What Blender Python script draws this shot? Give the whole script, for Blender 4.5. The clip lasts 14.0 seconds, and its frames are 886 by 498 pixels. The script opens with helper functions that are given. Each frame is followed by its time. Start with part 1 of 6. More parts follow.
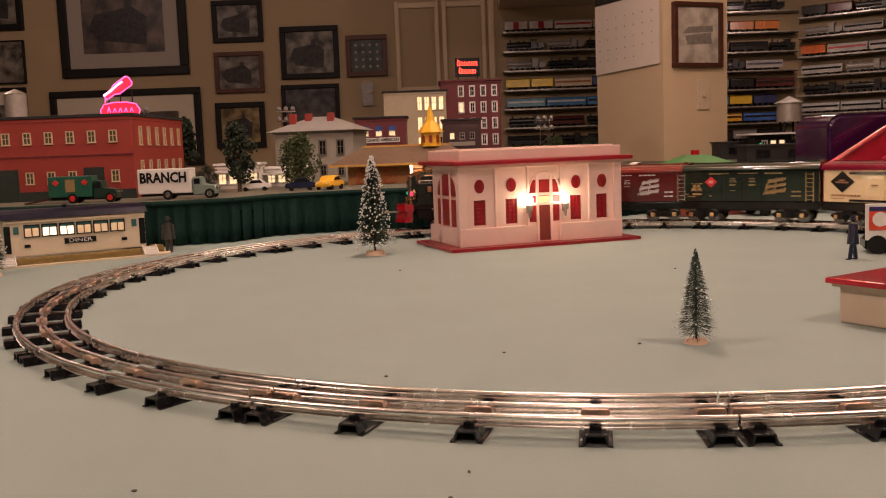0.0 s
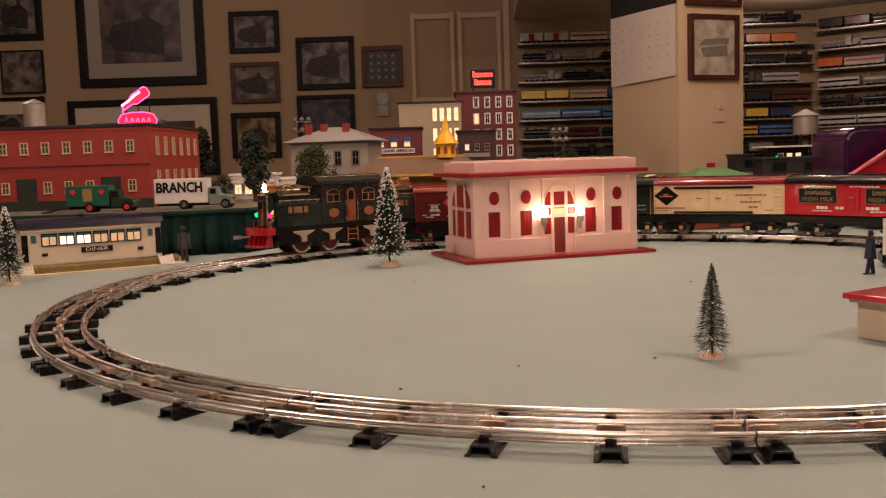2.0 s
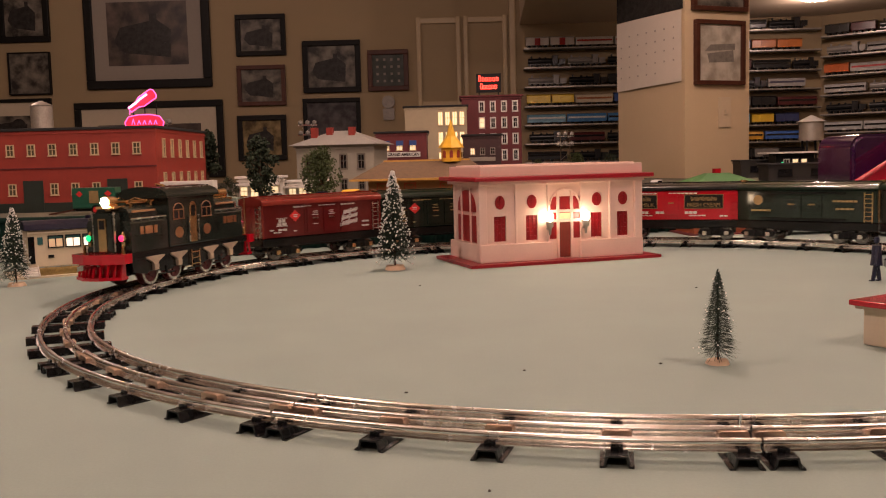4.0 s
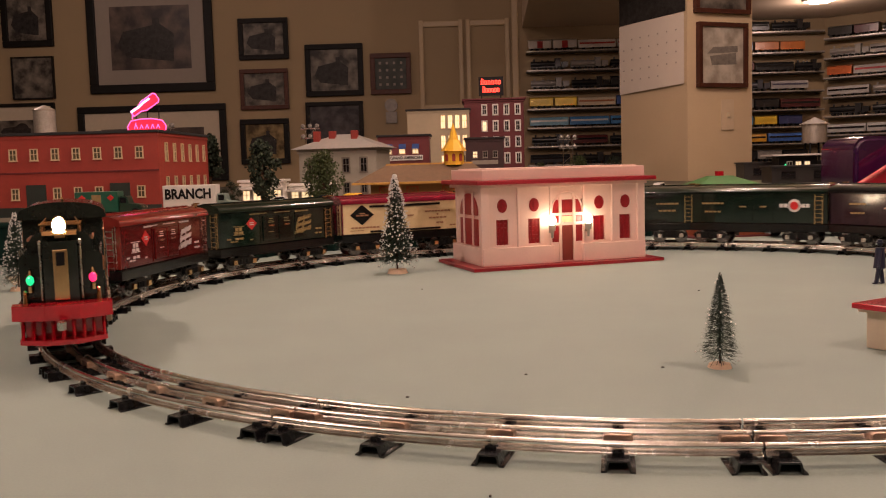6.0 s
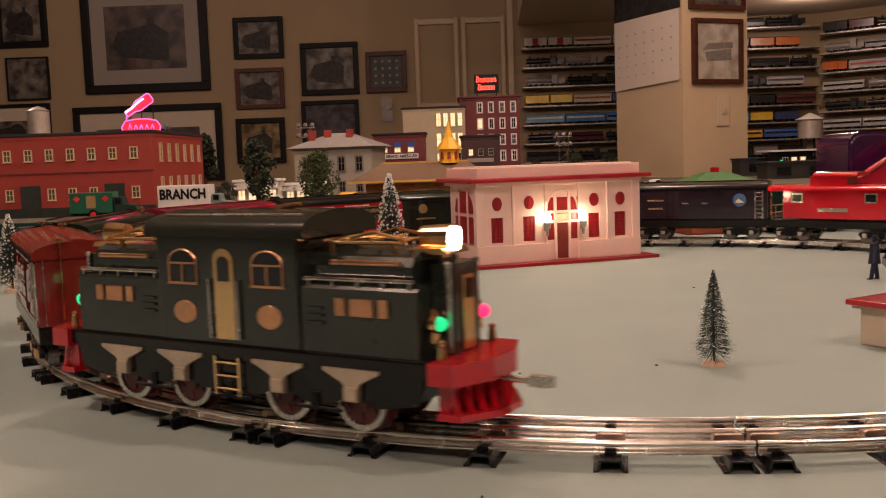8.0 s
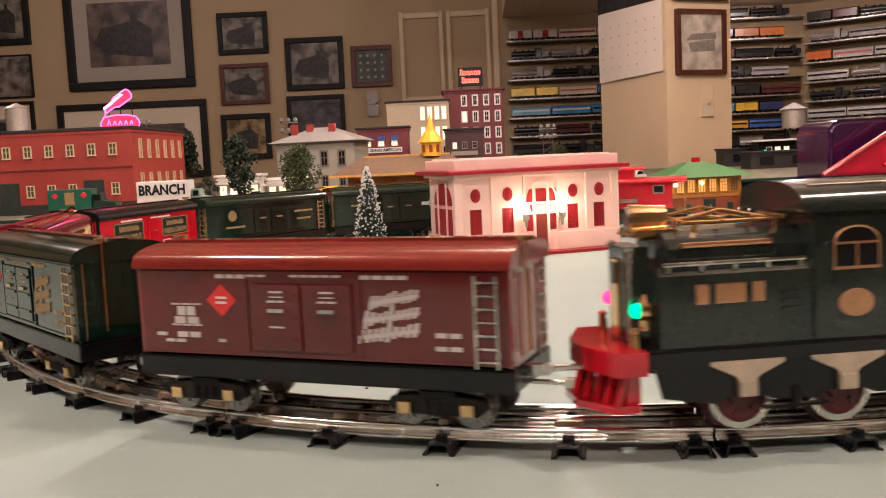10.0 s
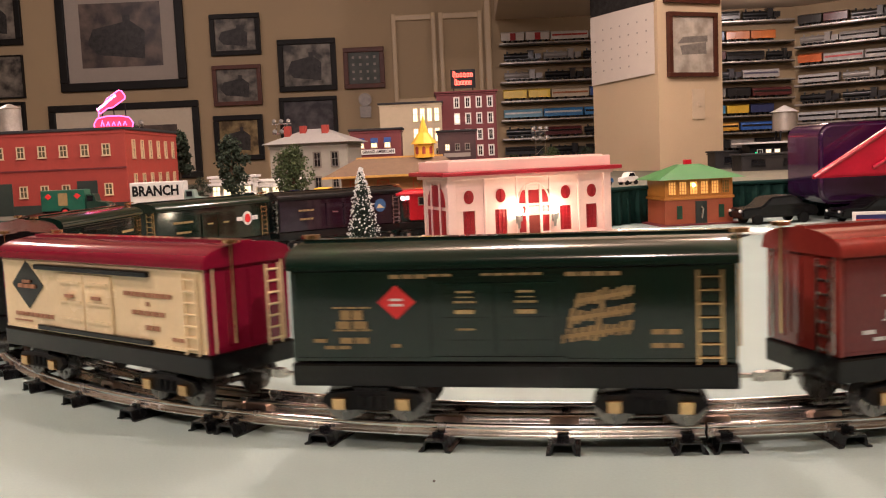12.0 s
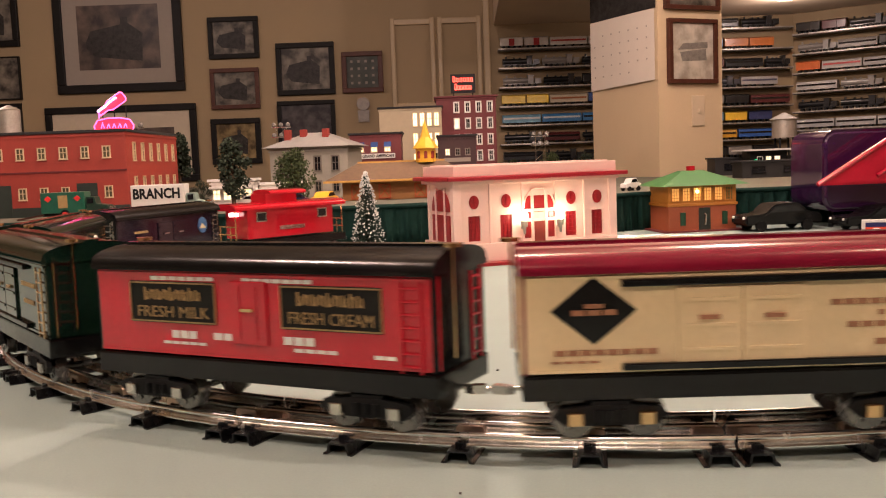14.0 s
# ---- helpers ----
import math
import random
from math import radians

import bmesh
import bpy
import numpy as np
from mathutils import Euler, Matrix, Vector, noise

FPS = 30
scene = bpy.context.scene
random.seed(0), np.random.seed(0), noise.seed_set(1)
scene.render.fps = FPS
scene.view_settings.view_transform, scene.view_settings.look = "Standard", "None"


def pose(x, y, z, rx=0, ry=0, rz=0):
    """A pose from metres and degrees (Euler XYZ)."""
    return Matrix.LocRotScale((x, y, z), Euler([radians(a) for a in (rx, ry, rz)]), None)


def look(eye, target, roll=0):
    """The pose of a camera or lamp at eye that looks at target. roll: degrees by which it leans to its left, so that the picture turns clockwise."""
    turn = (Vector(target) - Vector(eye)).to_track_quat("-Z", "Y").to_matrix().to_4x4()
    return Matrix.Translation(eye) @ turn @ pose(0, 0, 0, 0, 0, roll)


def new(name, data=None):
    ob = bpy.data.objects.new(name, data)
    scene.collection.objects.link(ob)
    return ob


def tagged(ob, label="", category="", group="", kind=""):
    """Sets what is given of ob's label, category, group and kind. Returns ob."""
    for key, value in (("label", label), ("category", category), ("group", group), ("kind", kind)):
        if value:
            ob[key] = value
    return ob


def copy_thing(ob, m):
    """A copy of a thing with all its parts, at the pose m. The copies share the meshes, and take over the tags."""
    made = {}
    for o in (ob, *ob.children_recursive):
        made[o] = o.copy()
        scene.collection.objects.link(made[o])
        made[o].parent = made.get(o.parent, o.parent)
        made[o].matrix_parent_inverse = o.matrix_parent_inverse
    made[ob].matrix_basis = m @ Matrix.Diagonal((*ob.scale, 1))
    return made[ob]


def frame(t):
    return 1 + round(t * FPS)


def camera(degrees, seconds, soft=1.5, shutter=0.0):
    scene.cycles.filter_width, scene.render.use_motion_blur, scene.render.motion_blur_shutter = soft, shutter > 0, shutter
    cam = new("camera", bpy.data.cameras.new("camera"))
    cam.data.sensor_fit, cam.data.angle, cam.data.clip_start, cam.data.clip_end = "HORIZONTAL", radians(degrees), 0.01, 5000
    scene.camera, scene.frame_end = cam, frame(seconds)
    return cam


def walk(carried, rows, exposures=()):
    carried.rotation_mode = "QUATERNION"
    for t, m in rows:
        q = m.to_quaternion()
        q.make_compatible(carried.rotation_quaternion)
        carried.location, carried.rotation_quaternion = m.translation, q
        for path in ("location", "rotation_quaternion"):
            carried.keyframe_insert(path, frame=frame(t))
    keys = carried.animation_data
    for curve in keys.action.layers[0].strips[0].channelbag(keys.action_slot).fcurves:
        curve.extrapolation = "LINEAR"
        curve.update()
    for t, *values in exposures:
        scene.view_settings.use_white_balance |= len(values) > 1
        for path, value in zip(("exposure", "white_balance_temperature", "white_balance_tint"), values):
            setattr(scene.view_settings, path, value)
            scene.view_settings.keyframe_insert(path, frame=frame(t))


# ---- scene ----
cam = camera(50.8, 14.0, soft=1.1, shutter=0.5)
PATH = [
    (0, (0.001, 0.003, 0.168), (0.0, 1.991, -0.05), -2.1),
    (0.5, (0.002, 0.002, 0.169), (-0.001, 1.99, -0.05), -2.3),
    (1, (0.0, 0.002, 0.17), (-0.002, 1.99, -0.045), -2.0),
    (1.5, (0.001, 0.002, 0.171), (-0.004, 1.991, -0.037), -1.8),
    (2, (0.0, 0.003, 0.17), (-0.03, 1.993, -0.025), -1.8),
    (2.5, (-0.001, 0.002, 0.17), (-0.045, 1.993, -0.016), -1.7),
    (3, (-0.001, 0.001, 0.17), (-0.04, 1.992, -0.017), -1.6),
    (5.5, (-0.003, 0.003, 0.171), (-0.046, 1.994, -0.012), -1.3),
    (6, (0.0, 0.003, 0.171), (-0.046, 1.994, -0.009), -1.6),
    (6.5, (0.0, 0.004, 0.171), (-0.047, 1.995, -0.006), -1.6),
    (7, (0.003, 0.003, 0.172), (-0.042, 1.994, -0.006), -1.8),
    (7.5, (0.005, 0.004, 0.171), (-0.038, 1.995, -0.009), -2.0),
    (8, (0.004, 0.005, 0.172), (-0.037, 1.996, -0.013), -2.0),
    (10.5, (0.026, 0.008, 0.166), (0.005, 1.999, -0.032), -2.7),
    (11, (0.023, 0.009, 0.165), (0.006, 2.0, -0.033), -2.5),
    (11.5, (0.023, 0.007, 0.165), (0.011, 1.997, -0.031), -2.5),
    (12, (0.021, 0.0, 0.167), (0.016, 1.99, -0.027), -2.5),
    (12.5, (0.017, 0.003, 0.167), (0.017, 1.994, -0.021), -2.4),
    (13, (0.012, 0.01, 0.167), (0.008, 2.002, -0.017), -2.5),
    (13.5, (0.009, 0.005, 0.168), (0.008, 1.996, -0.018), -2.5),
    (14, (0.004, 0.012, 0.167), (0.012, 2.003, -0.017), -2.1),
]
walk(cam, [(t, look(eye, target, roll)) for t, eye, target, roll in PATH], exposures=[(0, 0.0, 6500, 10), (8.2, 0.0, 6500, 10), (10.4, 0.98, 5600, 2), (12.6, 0.9, 5700, 2), (14.0, 0.82, 6100, 5)])

# ---- world, lamps and exposure ----
scene.view_settings.exposure = 0.0
wd = bpy.data.worlds.new("room_air")
scene.world = wd
wd.use_nodes = True
wd.node_tree.nodes["Background"].inputs[0].default_value = (1.0, 0.78, 0.55, 1)
wd.node_tree.nodes["Background"].inputs[1].default_value = 0.008

CEIL = 1.30
SOFFIT = 0.87
# recessed ceiling lights: x, y, watts
DOWNLIGHTS = [(0.10, 1.66, 29.0), (0.88, 0.36, 25.0), (-0.95, 0.62, 27.0), (-0.15, -0.75, 20.0), (0.80, 2.30, 17.0), (-1.85, 3.2, 13.0)]
SOFFIT_LIGHTS = [(1.64, 4.36, 3.4)]


def lamp(name, x, y, z, watts, radius, color=(1.0, 0.705, 0.615)):
    d = bpy.data.lights.new(name, "POINT")
    d.energy, d.shadow_soft_size, d.color = watts, radius, color
    o = new(name, d)
    o.location = (x, y, z)
    return o


# ---- materials ----
MATS = {}


def mat(name, color, rough=0.5, metal=0.0, vary=0.15, scale=60.0, bump=0.0, emit=0.0, coat=0.0, trans=0.0, fine=8.0, emit_color=None, spec=0.5):
    if name in MATS:
        return MATS[name]
    m = bpy.data.materials.new(name)
    m.use_nodes = True
    nt = m.node_tree
    b = nt.nodes["Principled BSDF"]
    b.inputs["Roughness"].default_value = rough
    b.inputs["Metallic"].default_value = metal
    b.inputs["Specular IOR Level"].default_value = spec
    if coat:
        b.inputs["Coat Weight"].default_value = coat
        b.inputs["Coat Roughness"].default_value = 0.06
    if trans:
        b.inputs["Transmission Weight"].default_value = trans
    tc = nt.nodes.new("ShaderNodeTexCoord")
    n1 = nt.nodes.new("ShaderNodeTexNoise")
    n1.inputs["Scale"].default_value, n1.inputs["Detail"].default_value = scale, 6
    n2 = nt.nodes.new("ShaderNodeTexNoise")
    n2.inputs["Scale"].default_value, n2.inputs["Detail"].default_value = scale * fine, 3
    nt.links.new(tc.outputs["Object"], n1.inputs["Vector"])
    nt.links.new(tc.outputs["Object"], n2.inputs["Vector"])
    add = nt.nodes.new("ShaderNodeMath")
    add.operation = "MULTIPLY_ADD"
    add.inputs[1].default_value, add.inputs[2].default_value = 0.6, 0.0
    nt.links.new(n1.outputs["Fac"], add.inputs[0])
    add2 = nt.nodes.new("ShaderNodeMath")
    add2.operation = "MULTIPLY_ADD"
    add2.inputs[1].default_value = 0.4
    nt.links.new(n2.outputs["Fac"], add2.inputs[0])
    nt.links.new(add.outputs[0], add2.inputs[2])
    ramp = nt.nodes.new("ShaderNodeValToRGB")
    lo = [max(c * (1 - vary), 0) for c in color[:3]]
    hi = [min(c * (1 + vary), 1) for c in color[:3]]
    ramp.color_ramp.elements[0].position, ramp.color_ramp.elements[0].color = 0.3, (*lo, 1)
    ramp.color_ramp.elements[1].position, ramp.color_ramp.elements[1].color = 0.7, (*hi, 1)
    nt.links.new(add2.outputs[0], ramp.inputs[0])
    nt.links.new(ramp.outputs[0], b.inputs["Base Color"])
    rr = nt.nodes.new("ShaderNodeMapRange")
    rr.inputs[3].default_value, rr.inputs[4].default_value = max(rough - 0.08, 0.02), min(rough + 0.1, 1)
    nt.links.new(n1.outputs["Fac"], rr.inputs[0])
    nt.links.new(rr.outputs[0], b.inputs["Roughness"])
    if bump:
        bp = nt.nodes.new("ShaderNodeBump")
        bp.inputs["Strength"].default_value, bp.inputs["Distance"].default_value = bump, 0.002
        nt.links.new(add2.outputs[0], bp.inputs["Height"])
        nt.links.new(bp.outputs[0], b.inputs["Normal"])
    if emit:
        b.inputs["Emission Color"].default_value = (*(emit_color or color)[:3], 1)
        b.inputs["Emission Strength"].default_value = emit
    MATS[name] = m
    return m


def print_mat(name, dark, light, scale, seed):
    """A faded photographic print: soft sky above, dark mottled subject below."""
    m = bpy.data.materials.new(name)
    m.use_nodes = True
    nt = m.node_tree
    b = nt.nodes["Principled BSDF"]
    b.inputs["Roughness"].default_value = 0.4
    b.inputs["Specular IOR Level"].default_value = 0.2
    tc = nt.nodes.new("ShaderNodeTexCoord")
    mp = nt.nodes.new("ShaderNodeMapping")
    mp.inputs["Location"].default_value = (seed * 3.1, 0, seed * 1.7)
    nt.links.new(tc.outputs["Object"], mp.inputs["Vector"])
    n = nt.nodes.new("ShaderNodeTexNoise")
    n.inputs["Scale"].default_value, n.inputs["Detail"].default_value = scale, 8
    nt.links.new(mp.outputs[0], n.inputs["Vector"])
    r = nt.nodes.new("ShaderNodeValToRGB")
    r.color_ramp.elements[0].position, r.color_ramp.elements[0].color = 0.36, (*dark, 1)
    r.color_ramp.elements[1].position, r.color_ramp.elements[1].color = 0.66, (*light, 1)
    nt.links.new(n.outputs["Fac"], r.inputs[0])
    nt.links.new(r.outputs[0], b.inputs["Base Color"])
    return m


FELT = mat("table_felt", (0.250, 0.310, 0.278), 0.85, vary=0.07, scale=9, bump=0.12, fine=60)
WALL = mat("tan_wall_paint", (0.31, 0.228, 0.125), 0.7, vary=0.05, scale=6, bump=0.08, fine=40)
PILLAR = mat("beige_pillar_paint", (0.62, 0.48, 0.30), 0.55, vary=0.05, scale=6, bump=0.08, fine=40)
TRIM = mat("tan_trim_paint", (0.42, 0.31, 0.17), 0.45, vary=0.05, scale=12)
CEILM = mat("ceiling_paint", (0.64, 0.52, 0.38), 0.8, vary=0.04, scale=10, bump=0.1)
FLOORM = mat("brown_carpet", (0.07, 0.05, 0.035), 0.95, vary=0.3, scale=40, bump=0.3)
CURTAIN = mat("dark_green_cloth", (0.006, 0.026, 0.020), 0.75, spec=0.15, vary=0.25, scale=120, bump=0.2)
LAYOUT = mat("layout_ground", (0.15, 0.14, 0.10), 0.9, vary=0.3, scale=20, bump=0.3)
STEEL = mat("worn_tinplate_rail", (0.86, 0.81, 0.77), 0.24, 1.0, vary=0.2, scale=90)
TIE = mat("black_pressed_steel", (0.006, 0.006, 0.007), 0.25, 0.0, vary=0.4, scale=120)
CLIP = mat("copper_tie_clip", (0.70, 0.50, 0.38), 0.35, 1.0, vary=0.2, scale=150)
BLACK = mat("black_enamel", (0.006, 0.006, 0.006), 0.2, vary=0.3, scale=80, coat=0.1, spec=0.3)
MATTBLACK = mat("matt_black", (0.005, 0.005, 0.005), 0.5, vary=0.3, scale=80, spec=0.25)
BRASS = mat("polished_brass", (0.86, 0.56, 0.28), 0.2, 1.0, vary=0.15, scale=90)
BRACKET = mat("bright_cast_bracket", (0.62, 0.50, 0.38), 0.35, 0.6, vary=0.15, scale=90)
COPPER = mat("copper_trim", (0.78, 0.42, 0.24), 0.3, 1.0, vary=0.15, scale=90)
NICKEL = mat("nickel_plate", (0.62, 0.58, 0.53), 0.25, 1.0, vary=0.15, scale=90)
WHEELM = mat("grey_cast_wheel", (0.24, 0.23, 0.22), 0.25, 0.8, vary=0.25, scale=90)
RED = mat("red_enamel", (0.48, 0.006, 0.018), 0.1, vary=0.1, scale=30, coat=0.6)
MAROON = mat("maroon_enamel", (0.11, 0.010, 0.010), 0.1, vary=0.12, scale=30, coat=0.3)
MAROON_ROOF = mat("brown_red_roof_enamel", (0.19, 0.022, 0.016), 0.1, vary=0.12, scale=30, coat=0.6)
CRIMSON = mat("crimson_roof_enamel", (0.18, 0.006, 0.024), 0.09, vary=0.1, scale=30, coat=0.6)
DKGREEN = mat("dark_green_enamel", (0.0042, 0.0144, 0.0090), 0.1, vary=0.15, scale=30, coat=0.3)
LOCOGREEN = mat("loco_olive_green_enamel", (0.016, 0.022, 0.018), 0.14, vary=0.12, scale=30, coat=0.3)
PURPLE = mat("dark_purple_enamel", (0.014, 0.006, 0.015), 0.1, vary=0.15, scale=30, coat=0.3)
CREAM = mat("cream_enamel", (0.80, 0.63, 0.36), 0.25, vary=0.05, scale=30, coat=0.5)
WHITE = mat("white_paint", (0.75, 0.72, 0.66), 0.4, vary=0.06, scale=50)
GOLDTXT = mat("dull_gold_lettering", (0.30, 0.20, 0.08), 0.5, vary=0.2, scale=200)
BROWNTXT = mat("brown_lettering", (0.35, 0.16, 0.08), 0.5, vary=0.2, scale=200)
WHITETXT = mat("white_lettering", (0.75, 0.70, 0.66), 0.5, vary=0.1, scale=200)
DIAMRED = mat("red_diamond_decal", (0.65, 0.03, 0.03), 0.3, vary=0.1, scale=100)
PINK = mat("pale_pink_plastic", (0.84, 0.60, 0.52), 0.35, vary=0.04, scale=40)
STREDROOF = mat("station_red_plastic", (0.34, 0.008, 0.018), 0.3, vary=0.1, scale=40)
WINRED = mat("red_lit_window", (0.30, 0.012, 0.015), 0.35, vary=0.2, scale=150)
DKGLASS = mat("dark_glass", (0.01, 0.01, 0.012), 0.08, vary=0.2, scale=60)
LITWIN = mat("lit_window", (1.0, 0.72, 0.40), 0.4, emit=1.1, vary=0.1, scale=60)
LITWIN_DIM = mat("dimly_lit_window", (0.9, 0.6, 0.35), 0.4, emit=0.28, vary=0.2, scale=90)
BULB = mat("glowing_bulb", (1.0, 0.85, 0.6), 0.3, emit=25.0)
SIGGREEN = mat("green_marker_glow", (0.02, 0.6, 0.3), 0.3, emit=1.1, emit_color=(0.01, 0.75, 0.26))
SIGRED = mat("red_marker_glow", (0.9, 0.05, 0.2), 0.3, emit=1.7, emit_color=(1.0, 0.02, 0.12))
CABLITE = mat("pink_white_glow", (1.0, 0.6, 0.5), 0.3, emit=4.0, emit_color=(1.0, 0.55, 0.5))


# ---- mesh helpers ----
def box(bm, cx, cy, cz, sx, sy, sz, m=None, bev=0.0):
    r = bmesh.ops.create_cube(bm, size=1)
    mm = Matrix.Translation((cx, cy, cz)) @ Matrix.Diagonal((sx, sy, sz, 1))
    if m is not None:
        mm = m @ mm
    bmesh.ops.transform(bm, matrix=mm, verts=r["verts"])
    if bev:
        es = {e for v in r["verts"] for e in v.link_edges}
        bmesh.ops.bevel(bm, geom=list(es), offset=bev, segments=2, affect="EDGES", profile=0.6)
    return bm


def cyl(bm, p, q, r1, r2=None, seg=14, caps=True):
    """A cone or cylinder from p to q."""
    p, q = Vector(p), Vector(q)
    d = q - p
    m = Matrix.Translation((p + q) / 2) @ d.to_track_quat("Z", "Y").to_matrix().to_4x4()
    bmesh.ops.create_cone(bm, cap_ends=caps, segments=seg, radius1=r1, radius2=r1 if r2 is None else r2, depth=d.length, matrix=m)
    return bm


def ball(bm, c, r, sx=1, sy=1, sz=1, sub=2):
    bmesh.ops.create_icosphere(bm, subdivisions=sub, radius=r, matrix=Matrix.Translation(c) @ Matrix.Diagonal((sx, sy, sz, 1)))
    return bm


def prism(bm, poly, d0, d1, axis="x"):
    """Extrudes a polygon (pairs) along an axis from d0 to d1: x takes (y, z), y takes (x, z), z takes (x, y)."""
    def at(a, b, d):
        return {"x": (d, a, b), "y": (a, d, b), "z": (a, b, d)}[axis]
    A = [bm.verts.new(at(a, b, d0)) for a, b in poly]
    B = [bm.verts.new(at(a, b, d1)) for a, b in poly]
    fs = [bm.faces.new(A), bm.faces.new(B[::-1])]
    n = len(poly)
    for i in range(n):
        fs.append(bm.faces.new((A[i], B[i], B[(i + 1) % n], A[(i + 1) % n])))
    bmesh.ops.recalc_face_normals(bm, faces=fs)
    return bm


def arc(cx, cy, r, a0, a1, n, ry=None):
    ry = r if ry is None else ry
    return [(cx + r * math.cos(radians(a0 + (a1 - a0) * i / n)), cy + ry * math.sin(radians(a0 + (a1 - a0) * i / n))) for i in range(n + 1)]


def BM():
    return bmesh.new()


def part(name, bm, material, parent=None, label="", smooth=False, at=None):
    me = bpy.data.meshes.new(name)
    bm.to_mesh(me)
    bm.free()
    me.materials.append(material)
    if smooth:
        for p in me.polygons:
            p.use_smooth = True
        me.set_sharp_from_angle(angle=radians(40))
    ob = new(name, me)
    if parent is not None:
        ob.parent = parent
    if at is not None:
        ob.matrix_basis = at
    if label:
        tagged(ob, label)
    return ob


def thing(name, label, category, at=None, group="", kind=""):
    ob = new(name)
    ob.empty_display_size = 0.02
    if at is not None:
        ob.matrix_basis = at
    return tagged(ob, label, category, group, kind)


def piece(name, bm, material, label, category, at=None, group="", kind="", smooth=False):
    return tagged(part(name, bm, material, None, "", smooth, at), label, category, group, kind)


def text_part(name, body, size, material, parent, at, extrude=0.0003, width=None, bold=0.0):
    cu = bpy.data.curves.new(name, "FONT")
    cu.body, cu.size, cu.extrude, cu.align_x, cu.align_y = body, size, extrude, "CENTER", "CENTER"
    cu.resolution_u, cu.offset = 2, size * bold
    tmp = bpy.data.objects.new(name, cu)
    scene.collection.objects.link(tmp)
    dg = bpy.context.evaluated_depsgraph_get()
    me = bpy.data.meshes.new_from_object(tmp.evaluated_get(dg))
    if width:
        xs = [v.co.x for v in me.vertices]
        k = width / (max(xs) - min(xs))
        for v in me.vertices:
            v.co.x *= k
    bpy.data.objects.remove(tmp)
    bpy.data.curves.remove(cu)
    me.materials.clear()
    me.materials.append(material)
    ob = new(name, me)
    ob.parent = parent
    ob.matrix_basis = at
    return ob


# ---- room ----
def slab(name, x0, y0, x1, y1, z0, z1, material, label, category, kind="structure"):
    bm = box(BM(), (x0 + x1) / 2, (y0 + y1) / 2, (z0 + z1) / 2, x1 - x0, y1 - y0, z1 - z0)
    return piece(name, bm, material, label, category, kind=kind)


slab("floor", -4, -5.5, 4.2, 5.2, -0.92, -0.86, FLOORM, "dark brown carpeted basement floor", "floor")
slab("ceiling", -4, -5.5, 4.2, 5.2, CEIL, CEIL + 0.06, CEILM, "tan painted basement ceiling", "ceiling")
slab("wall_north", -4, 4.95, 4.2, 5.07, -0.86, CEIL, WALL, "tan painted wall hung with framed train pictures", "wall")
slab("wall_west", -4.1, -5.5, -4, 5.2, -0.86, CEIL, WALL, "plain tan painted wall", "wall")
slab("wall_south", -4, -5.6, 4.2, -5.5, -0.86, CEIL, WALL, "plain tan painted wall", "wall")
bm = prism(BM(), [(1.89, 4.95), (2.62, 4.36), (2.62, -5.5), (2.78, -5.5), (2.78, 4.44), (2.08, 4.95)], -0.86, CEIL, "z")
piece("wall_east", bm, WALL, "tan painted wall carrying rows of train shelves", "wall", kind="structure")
bm = prism(BM(), [(0.33, 4.949), (0.28, 3.4), (2.60, 3.4), (2.60, 4.37), (1.885, 4.949)], SOFFIT, CEIL - 0.004, "z")
piece("soffit", bm, CEILM, "lowered tan soffit above the shelves", "soffit", kind="structure")
# moulded closet doors on the wall
for x0, x1, z0, z1 in ((-0.21, 0.02, -0.6, 0.92), (0.035, 0.262, -0.6, 0.92)):
    bm = BM()
    for cx, cz, sx, sz in (((x0 + x1) / 2, z1 - 0.02, x1 - x0, 0.03), ((x0 + x1) / 2, 0.47, x1 - x0, 0.03), (x0 + 0.012, (z0 + z1) / 2, 0.024, z1 - z0), (x1 - 0.012, (z0 + z1) / 2, 0.024, z1 - z0)):
        box(bm, cx, 4.945 if sx > sz else 4.943, cz, sx, 0.02, sz, bev=0.004)
    piece("trim", bm, TRIM, "raised tan door panel moulding on the wall", "trim", kind="structure")
bm = BM()
box(bm, 0.29, 4.94, 0.2, 0.035, 0.03, 2.0, bev=0.006)
piece("trim", bm, TRIM, "tan vertical trim board beside the shelves", "trim", kind="structure")

# square column with calendar, picture and switch
PA, PB, PC, PD = Vector((0.655, 3.87)), Vector((0.837, 3.50)), Vector((1.11, 3.62)), Vector((0.93, 3.99))
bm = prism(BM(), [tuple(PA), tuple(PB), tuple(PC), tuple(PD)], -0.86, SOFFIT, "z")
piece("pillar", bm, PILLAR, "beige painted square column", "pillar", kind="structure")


def face_pose(p, q, s, z, off=0.0):
    """On the wall face from p to q (seen with p to the left): s metres along it, z up, y into the wall."""
    d = (q - p).normalized()
    n = Vector((d.y, -d.x))
    o = p + d * s + n * off
    return pose(o.x, o.y, z, 0, 0, math.degrees(math.atan2(d.y, d.x)))


# ---- tables ----
bm = prism(BM(), [(-2.4, 0.02), (1.40, 0.02), (1.40, 2.2), (0.45, 2.16), (-0.20, 2.0), (-0.36, 1.93), (-0.5, 1.80), (-2.4, 1.76)], -0.05, 0.0, "z")
piece("table_top", bm, FELT, "grey-green felt covered train table", "table", kind="structure")
